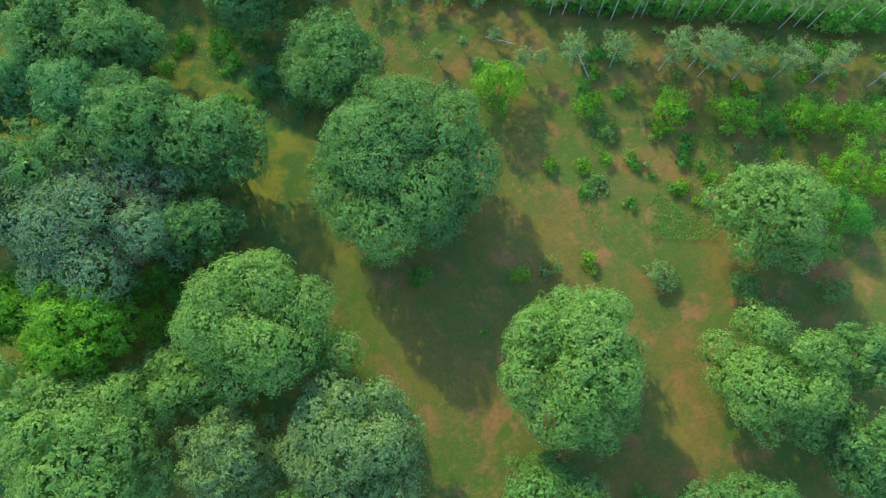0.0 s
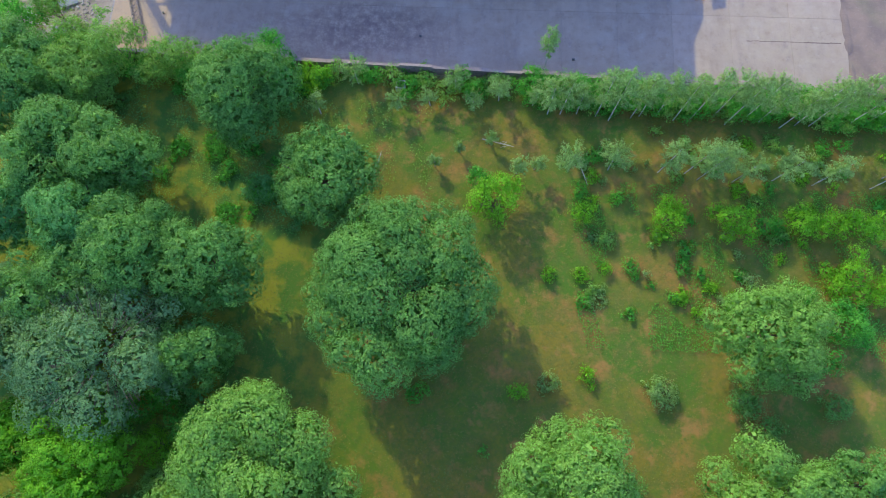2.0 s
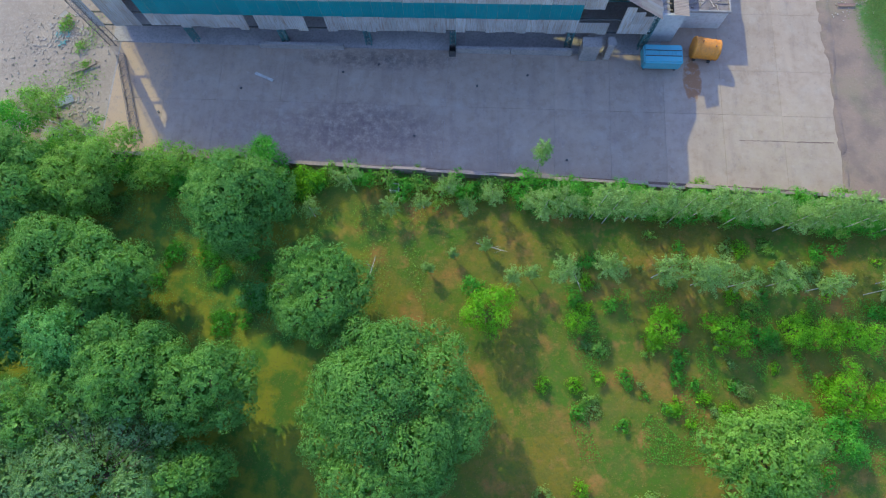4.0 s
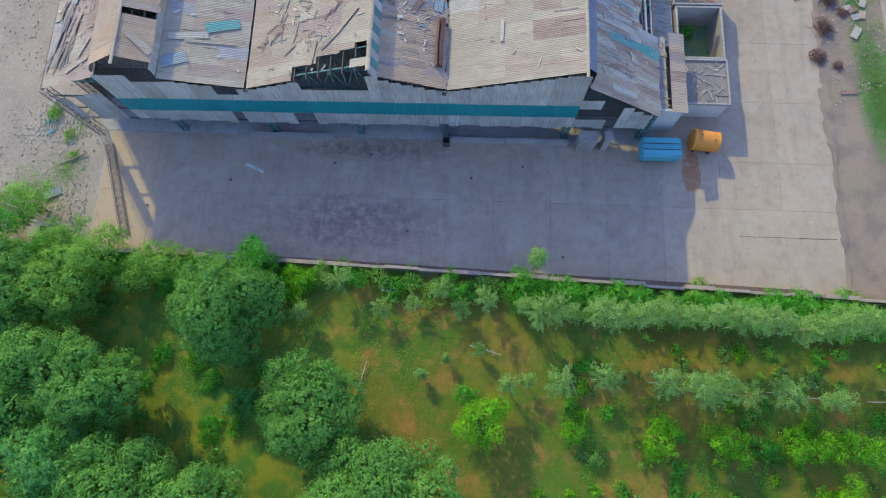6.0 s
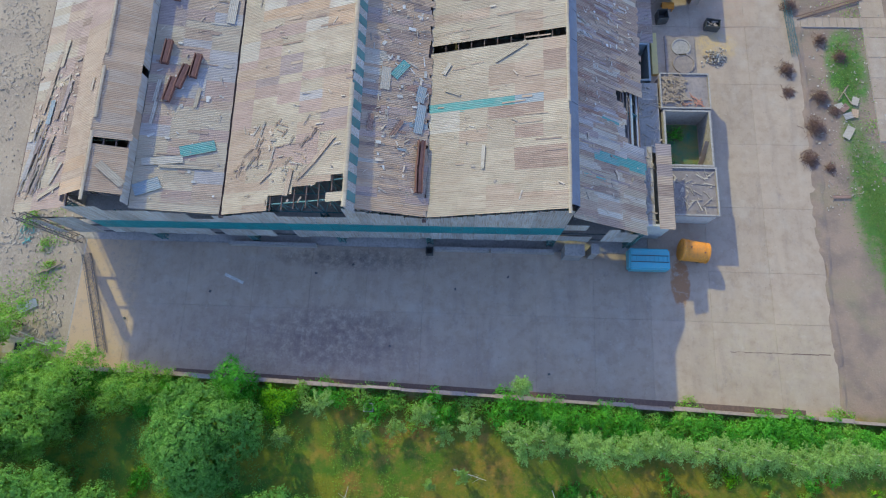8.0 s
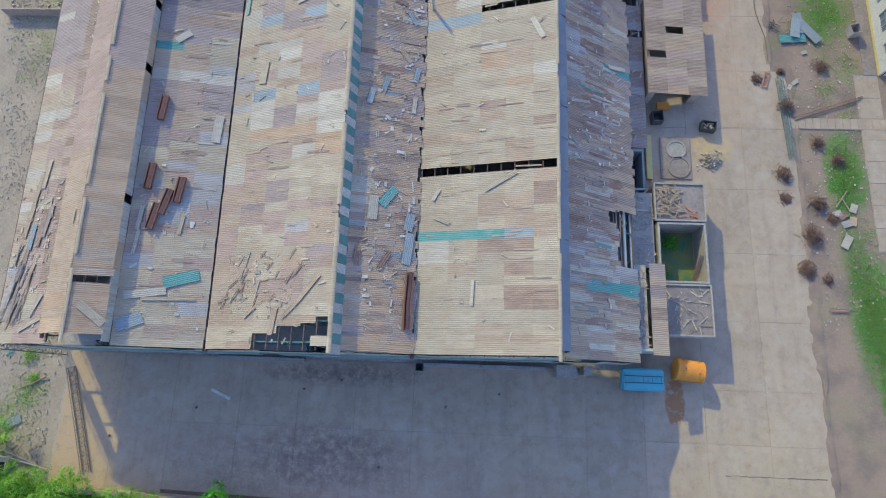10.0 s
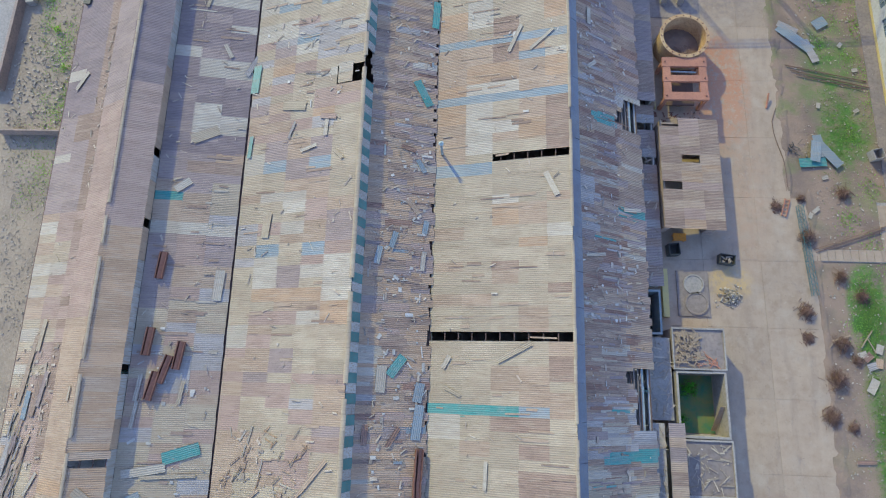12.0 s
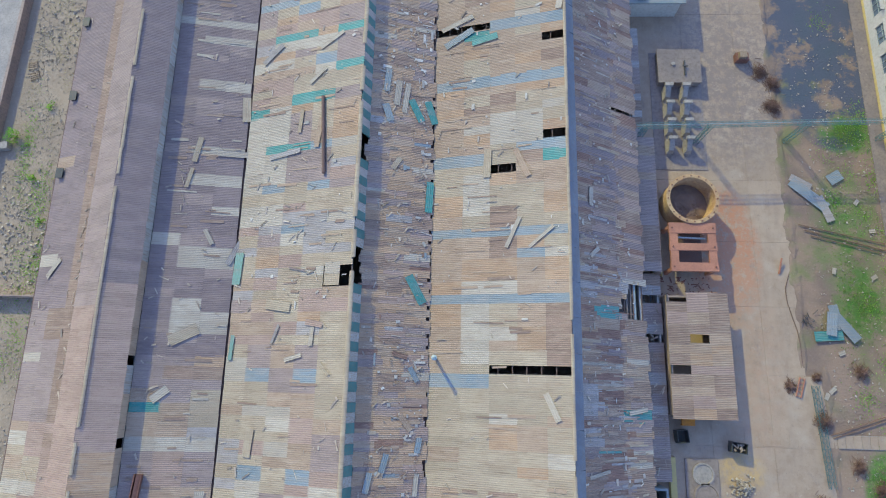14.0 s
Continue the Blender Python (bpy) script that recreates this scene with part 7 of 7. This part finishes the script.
for slope, x, y, a in (("A2", -22.1, 68.2, 76), ("A2", -21.1, 69.4, 84), ("A2", -23.7, 70.5, 86), ("A2", -22.9, 66.8, 80), ("A2", -23.6, 77.2, 86), ("B2", -0.05, 61.3, 88), ("B2", -0.1, 58.9, 91)):
    z, s = on_roof(slope, x, y)
    m = pose(x, y, z + 0.1, 0, -s, 0) @ pose(0, 0, 0, 0, 0, a)
    gg = Geo()
    gg.box(-1.2, -0.32, -0.02, 1.2, 0.32, 0.04)
    gg.box(-1.2, -0.32, 0.04, 1.2, -0.24, 0.4)
    gg.box(-1.2, 0.24, 0.04, 1.2, 0.32, 0.4)
    gg.add([(-1.2, -0.24, 0.3), (1.2, -0.24, 0.3), (1.2, 0.1, 0.42), (-1.2, 0.1, 0.42)], [(0, 1, 2, 3)])
    ob = gg.made("trough", RUST)
    ob.matrix_basis = m
    solo(ob, "rust-brown metal trough lying on the roof", "trough", "troughs on the roof")
z0, _ = on_roof("B1", -10.3, 112.6)
z1, _ = on_roof("B1", -9.6, 104.8)
solo(Geo().tube((-10.3, 112.6, z0 + 0.24), (-9.6, 104.8, z1 + 0.24), 0.16, None, 10).made("duct", GUTTER), "dark rusty duct lying along the roof", "duct")
z0, _ = on_roof("C1", 1.0, 88.6)
fl = thing("chimney_pipe", (1.0, 88.6, z0), "thin flue pipe standing at the roof valley", "pipe")
Geo().tube((0, 0, -0.1), (0, 0, 2.4), 0.13, None, 10).made("pipe", STEEL_PALE, fl)
Geo().lathe([(0.13, 2.3), (0.24, 2.45), (0.02, 2.62)], 12).made("cowl", STEEL_PALE, fl)
for slope, x0, x1, n, seed in (("A1", -36.2, -30.8, 70, 51), ("A2", -24.3, -17.8, 110, 52), ("B1", -16.8, -5.8, 170, 53), ("B2", -4.8, 0.1, 260, 54), ("C1", 1.0, 12.0, 80, 55), ("C2", 13.6, 20.2, 150, 56)):
    fanned(litter("roof_debris", x0, 56.2, x1, 128, lambda x, y, s=slope: on_roof(s, x)[0] + 0.05, n, seed, "splinters and shards of broken sheet on the roof", long=0.9 if slope != "C2" else 0.7))
fanned(litter("roof_debris", -16.6, 56.0, -9.5, 62.0, lambda x, y: on_roof("B1", x)[0] + 0.05, 16, 57, "broken laths and sheet on the damaged roof corner", WOOD, 1.1))

fanned(litter("roof_debris", -31.6, 84.0, -30.4, 102.0, lambda x, y: on_roof("A1", min(x, -30.2))[0] + 0.05, 46, 58, "white splinters gathered along the lantern's foot", long=1.3))


def strips(slope, x0, x1, y0, y1, n, seed, key, label):
    """Torn strips of sheet lying down the fall of a roof."""
    r = random.Random(seed)
    gg = Geo()
    for _ in range(n):
        x, y, l, w = r.uniform(x0, x1), r.uniform(y0, y1), r.uniform(0.5, 2.6), r.uniform(0.07, 0.3)
        e = x + l
        if e > x1 or (slope == "C2" and not 71 < y < 90 and x > 17):
            continue
        t = r.uniform(-0.08, 0.08)
        gg.bar((x, y, on_roof(slope, x)[0] + 0.068), (e, y + t, on_roof(slope, e)[0] + 0.072), w, 0.012)
    return solo(fanned(gg.made("roof_strips", SHEET[key])), label, "debris", kind="stuff")


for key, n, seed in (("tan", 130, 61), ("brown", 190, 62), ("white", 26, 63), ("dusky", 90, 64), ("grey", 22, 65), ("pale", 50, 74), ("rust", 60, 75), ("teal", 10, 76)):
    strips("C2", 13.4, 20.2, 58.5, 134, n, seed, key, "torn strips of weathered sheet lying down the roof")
for slope, x0, x1, key, n, seed in (("B1", -16.9, -5.7, "brown", 45, 66), ("B1", -16.9, -5.7, "tan", 50, 67), ("C1", 0.9, 12.1, "brown", 34, 68), ("C1", 0.9, 12.1, "tan", 70, 69), ("B2", -5.0, 0.2, "tan", 50, 70),
                                    ("A2", -24.4, -17.7, "brown", 60, 71), ("A2", -24.4, -17.7, "white", 24, 72), ("B2", -5.0, 0.2, "brown", 60, 73)):
    strips(slope, x0, x1, 58.8, 134, n, seed, key, "thin torn strips of sheet on the roof")

def plates(slope, x0, x1, y0, y1, n, seed, mat, label, big=0.8):
    """Broken plates of sheet lying flat on a roof slope at all angles."""
    r = random.Random(seed)
    gg = Geo()
    for _ in range(n):
        x, y = r.uniform(x0, x1), r.uniform(y0, y1)
        z, a = on_roof(slope, x)
        l = 0.1 + (big - 0.1) * r.random() ** 3
        w = min(l, r.uniform(0.06, 0.3))
        m = pose(x, y, z, 0, -a, 0) @ pose(0, 0, r.uniform(0.075, 0.11), r.uniform(-4, 4), r.uniform(-4, 4), r.choice((0, 90, r.uniform(0, 180))))
        gg.box(-l / 2, -w / 2, 0, l / 2, w / 2, 0.015, m)
    return solo(fanned(gg.made("roof_debris", mat)), label, "debris", kind="stuff")


WHITEBITS = surface("broken_white_sheet", (0.46, 0.42, 0.36), (0.37, 0.33, 0.28), (0.27, 0.22, 0.18), 1.2, 6.0, 0.4, vary=0.25, island=True)
PLATE = "broken plates of sheet strewn over the roof"
for slope, x0, x1, y0, y1, n, seed, mat, big in (
        ("B2", -3.6, 0.2, 57, 92, 80, 201, WHITEBITS, 0.7), ("B2", -4.8, 0.2, 57, 128, 130, 202, SHRED, 0.8), ("B2", -0.6, 0.2, 58, 126, 60, 203, WHITEBITS, 1.1), ("B2", -4.6, 0.2, 108, 124, 60, 204, WHITEBITS, 0.9),
        ("C2", 13.7, 20, 66, 90, 90, 205, WHITEBITS, 0.5), ("C2", 13.7, 20, 90, 128, 90, 206, WHITEBITS, 0.5), ("C2", 13.7, 18.2, 58, 126, 160, 207, SHRED, 0.7), ("B1", -16.8, -9, 58.6, 63.5, 26, 208, SHRED, 0.6),
        ("B1", -16.8, -6, 92, 126, 36, 209, WHITEBITS, 0.8), ("A1", -36.2, -31, 56.2, 70, 90, 210, SHRED, 1.1), ("A2", -24, -17.8, 56.2, 72, 30, 211, WHITEBITS, 0.8), ("C1", 1, 12, 92, 124, 40, 212, WHITEBITS, 0.7)):
    plates(slope, x0, x1, y0, y1, n, seed, mat, PLATE, big)
plates("B2", -4.8, 0.2, 60, 126, 26, 213, SHEET["rust"], "rusty plates strewn over the roof", 0.9)
plates("B2", -4.8, 0.2, 60, 126, 10, 214, SHEET["blue"], "blue-grey plates strewn over the roof", 1.2)

pts = []
for _ in range(26):
    cx, cy, m = rng.uniform(42.5, 48.0), rng.uniform(58, 130), int(rng.uniform(60, 300))
    pts.append(np.stack([rng.normal(cx, 0.7, m), rng.normal(cy, 0.9, m), np.full(m, 0.0)], 1))
pts = np.concatenate(pts)
weeds = leaves("weeds", pts, np.tile(np.array([0.1, -0.1, 0.9]), (len(pts), 1)), rng.uniform(0.03, 0.10, len(pts)), LEAF["fresh"], None, rng)
solo(weeds, "thin olive weeds scattered on bare soil", "weeds", kind="stuff")

# soil drifted over the ragged edge of the road
r = random.Random(321)
gg = Geo()
y = 40.5
while y < 140:
    rx, ry, cx = r.uniform(0.25, 0.75), r.uniform(0.8, 2.4), (39.55 if y < 88 else 37.9) + r.uniform(-0.15, 0.2)
    n = 14
    rim = []
    for k in range(n):
        a = 2 * math.pi * k / n
        q = r.uniform(0.75, 1.2)
        rim.append((cx + rx * q * math.cos(a), y + ry * q * math.sin(a), -0.012))
    mid = [(cx + (p[0] - cx) * 0.55, y + (p[1] - y) * 0.55, 0.045 + r.uniform(-0.01, 0.01)) for p in rim]
    gg.add(rim + mid + [(cx, y, 0.06)], [(k, (k + 1) % n, n + (k + 1) % n, n + k) for k in range(n)] + [(n + k, n + (k + 1) % n, 2 * n) for k in range(n)])
    y += ry * r.uniform(0.9, 1.8)
solo(gg.made("soil_drift", GROUND), "brown soil drifted over the road's ragged edge", "soil", kind="stuff")

# flags that carry the footpath across the road, and the paved walk beyond the strip
for k in range(9):
    x = 31.2 + 0.86 * k
    Geo().box(x, 81.5, -0.02, x + 0.8, 82.7, 0.022).made("flag", YARD, path)
walk_way = Geo().box(46.6, 68.0, -0.08, 49.15, 88.0, -0.02).made("paved_walk", CONC_OLD)
solo(walk_way, "tan paved walk along the far side of the soil strip", "path", kind="structure")
for k in range(8):
    Geo().box(46.65, 68.1 + 2.45 * k, -0.025, 49.1, 68.1 + 2.45 * k + 2.4, 0.02).made("slab", YARD, walk_way)

# odds and ends on the ground
gg = Geo()
gg.tube((-43.2, 45.4, 0.35), (-38.6, 44.6, 0.3), 0.13, 0.10, 8, False)
gg.tube((-38.6, 44.6, 0.3), (-35.5, 43.9, 0.2), 0.10, 0.05, 8, False)
gg.tube((-40.4, 44.9, 0.32), (-39.2, 43.6, 0.25), 0.06, 0.02, 6, False)
solo(gg.made("fallen_log", BARK_PALE), "bleached dead log lying at the wall's end", "log")
flat_sheet(-40.0, 48.1, 0.16, 1.9, 0.9, 28, "blue", "dull green sheet lying on rubble ground", (3, 4))
flat_sheet(-42.1, 58.4, 0.2, 0.9, 0.5, 60, "white", "white scrap of sheet on rubble ground", (8, 4))
litter("scrap", -42.6, 54.6, -40.8, 57.2, lambda x, y: -0.03, 40, 91, "teal and grey scraps on rubble ground", SHEET["teal"], 0.7)
gg = Geo()
x = 29.6
while x < 38.5:
    n = x + random.uniform(0.5, 1.1)
    gg.bar((x, 46.03 + random.uniform(-0.04, 0.04), 0.012), (n, 46.03 + random.uniform(-0.04, 0.04), 0.012), random.uniform(0.03, 0.09), 0.012)
    x = n
solo(gg.made("crack_filling", GUTTER), "dark filled crack across the concrete yard", "crack", kind="structure")
for p, q, w in (((42.86, 72.71, 0.1), (44.13, 74.45, 0.14), 0.09), ((43.6, 73.6, 0.1), (44.2, 72.2, 0.12), 0.08), ((40.2, 73.3, 0.08), (42.0, 73.9, 0.1), 0.1), ((39.8, 72.6, 0.08), (40.4, 73.4, 0.1), 0.12)):
    solo(Geo().bar(p, q, w, 0.06).made("loose_plank", WOOD), "weathered stick of timber lying on the soil", "plank", "loose planks")
for x, y, a, key in ((43.7, 70.9, 20, "grey"), (44.6, 72.6, 70, "white"), (43.4, 71.8, 40, "rust"), (44.4, 71.2, 80, "amber")):
    flat_sheet(x, y, 0.1, 0.95, 0.7, a, key, "broken plate lying on the soil")

for x, y in ((-37.1, 122.6), (-36.95, 114.0), (-36.75, 105.6)):
    z, a = on_roof("A1", x, y)
    vent = thing("roof_vent", (x, y, z), "small dark sheet-metal vent at the eaves", "vent", "roof vents")
    Geo().box(-0.28, -0.42, -0.05, 0.28, 0.42, 0.32).made("body", STEEL, vent)
    Geo().box(-0.36, -0.5, 0.32, 0.36, 0.5, 0.38).made("hood", STEEL, vent)
fr = thing("rusty_frame", (37.1, 87.2, 0), "rusty orange steel frame lying at the road's edge", "frame", turn=72)
for y in (-0.24, 0.24):
    Geo().bar((-1.0, y, 0.12), (1.0, y, 0.12), 0.09).made("rail", REDLEAD, fr)
for k in range(5):
    Geo().bar((-0.9 + 0.45 * k, -0.24, 0.12), (-0.9 + 0.45 * k, 0.24, 0.12), 0.07).made("rung", REDLEAD, fr)
solo(Geo().tube((36.3, 98.8, 0.06), (36.5, 100.4, 0.5), 0.11, 0.09, 10).made("fallen_post", REDLEAD), "short rusty post fallen on the road", "post")
# thin tube added along the arc of a tyre track
gg = Geo()
TRACK_ARC = [(37.3, 98.8), (36.75, 97.2), (36.8, 95.8), (37.1, 94.4), (37.5, 92.8), (37.62, 91.2), (37.6, 89.6)]
for (xa, ya), (xb, yb) in zip(TRACK_ARC, TRACK_ARC[1:]):
    gg.tube((xa, ya, 0.05), (xb, yb, 0.05), 0.035, None, 6)
solo(gg.made("hose", GUTTER), "thin dark tube standing in for a curved tyre track", "hose")
gg = Geo()
rt = random.Random(404)
for _ in range(16):
    xa, ya = rt.uniform(38.2, 39.3), rt.uniform(93.5, 94.9)
    gg.bar((xa, ya, 0.05), (xa + rt.uniform(-0.5, 0.5), ya + rt.uniform(-0.5, 0.5), rt.uniform(0.05, 0.4)), 0.05)
solo(gg.made("bent_rods", STEEL), "tangle of bent dark steel rods on the soil", "rods")
for x, y, a in ((39.6, 86.4, 60), (41.6, 90.7, 20), (41.9, 99.2, 75), (45.9, 98.6, 30), (46.4, 103.6, 10), (45.2, 106.8, 50)):
    flat_sheet(x, y, 0.1, 0.7, 0.42, a, "white", "white scrap of sheet on the soil", (4, 3))
for x, y, a in ((-50.1, 123.0, 12), (-49.6, 121.6, 20)):
    pal = thing("pallet", (x, y, -0.04), "broken timber pallet on rubble ground", "pallet", "pallets", turn=a)
    for k in range(4):
        Geo().box(-0.6, -0.5 + 0.27 * k, 0.1, 0.6, -0.36 + 0.27 * k, 0.14).made("slat", WOOD, pal)
    for px in (-0.55, 0.0, 0.47):
        Geo().box(px, -0.5, 0.0, px + 0.09, 0.45, 0.1).made("bearer", WOOD, pal)
shrub(-50.2, 113.4, 1.0, 1.3, "fresh", 4090, "green bush growing beside the yard wall", "weeds", lobes=7, size=0.7)
solo(Geo().box(-0.5, -0.45, -0.05, 0.5, 0.4, 0.75, pose(-51.0, 112.2, 0, 0, 0, 8)).made("stone_block", CONC_OLD), "square concrete block beside the yard wall", "block")
gg = Geo()
for _ in range(700):
    x = -48.0 + rt.gauss(0, 2.6)
    y = rt.choice((101.0, 105.0, 127.0, 97.5)) + rt.gauss(0, 3.0)
    if -51.8 < x < -38.2:
        q = 0.04 + 0.13 * rt.random() ** 2.5
        gg.box(-q, -q * 0.7, -q * 0.5, q, q * 0.7, q * 0.5, pose(x, y, 0.0, rt.uniform(0, 40), rt.uniform(0, 40), rt.uniform(0, 180)))
solo(gg.made("rubble", RUBBLE), "pale broken plaster and stones heaped on bare ground", "rubble", kind="stuff")

# broken ground outside the open western corner of the shed
rw = random.Random(88)
for cx, cy, sx, sy, n, big, label in ((-41.0, 56.2, 2.4, 1.6, 700, 0.13, "pale broken stone and plaster beside the open corner"), (-38.2, 46.4, 1.7, 1.4, 460, 0.14, "grey broken stone beside the concrete apron"),
                                      (-43.5, 51.5, 3.5, 3.0, 160, 0.07, "small stones on trodden pinkish earth")):
    gg = Geo()
    for _ in range(n):
        px, py, a, l = rw.gauss(cx, sx), rw.gauss(cy, sy), rw.uniform(0, 3.14), big * rw.uniform(0.2, 1.0) ** 1.6
        if py < wall_y(px) + 0.6 or px > -36.2:
            continue
        gg.bar((px - math.cos(a) * l, py - math.sin(a) * l, -0.05 + l * 0.2), (px + math.cos(a) * l, py + math.sin(a) * l, -0.05 + l * rw.uniform(0.1, 0.5)), l * rw.uniform(0.6, 1.3), l * 0.7)
    solo(gg.made("rubble", RUBBLE), label, "rubble", kind="stuff")
gg = Geo()
gg.tube((-44.4, 46.7, 0.45), (-40.5, 45.6, 0.4), 0.07, 0.06, 7)
gg.tube((-40.5, 45.6, 0.4), (-36.6, 44.3, 0.25), 0.06, 0.03, 7)
solo(gg.made("log", BARK_PALE), "long bleached log lying across low growth", "log")
gg = Geo()
gg.bar((-39.9, 51.4, 0.0), (-37.4, 52.5, 0.12), 0.09, 0.09)
gg.bar((-38.9, 51.7, 0.1), (-37.2, 52.7, 0.2), 0.07, 0.07)
solo(gg.made("timber", WOOD), "brown timber lengths lying on the ground", "timber")
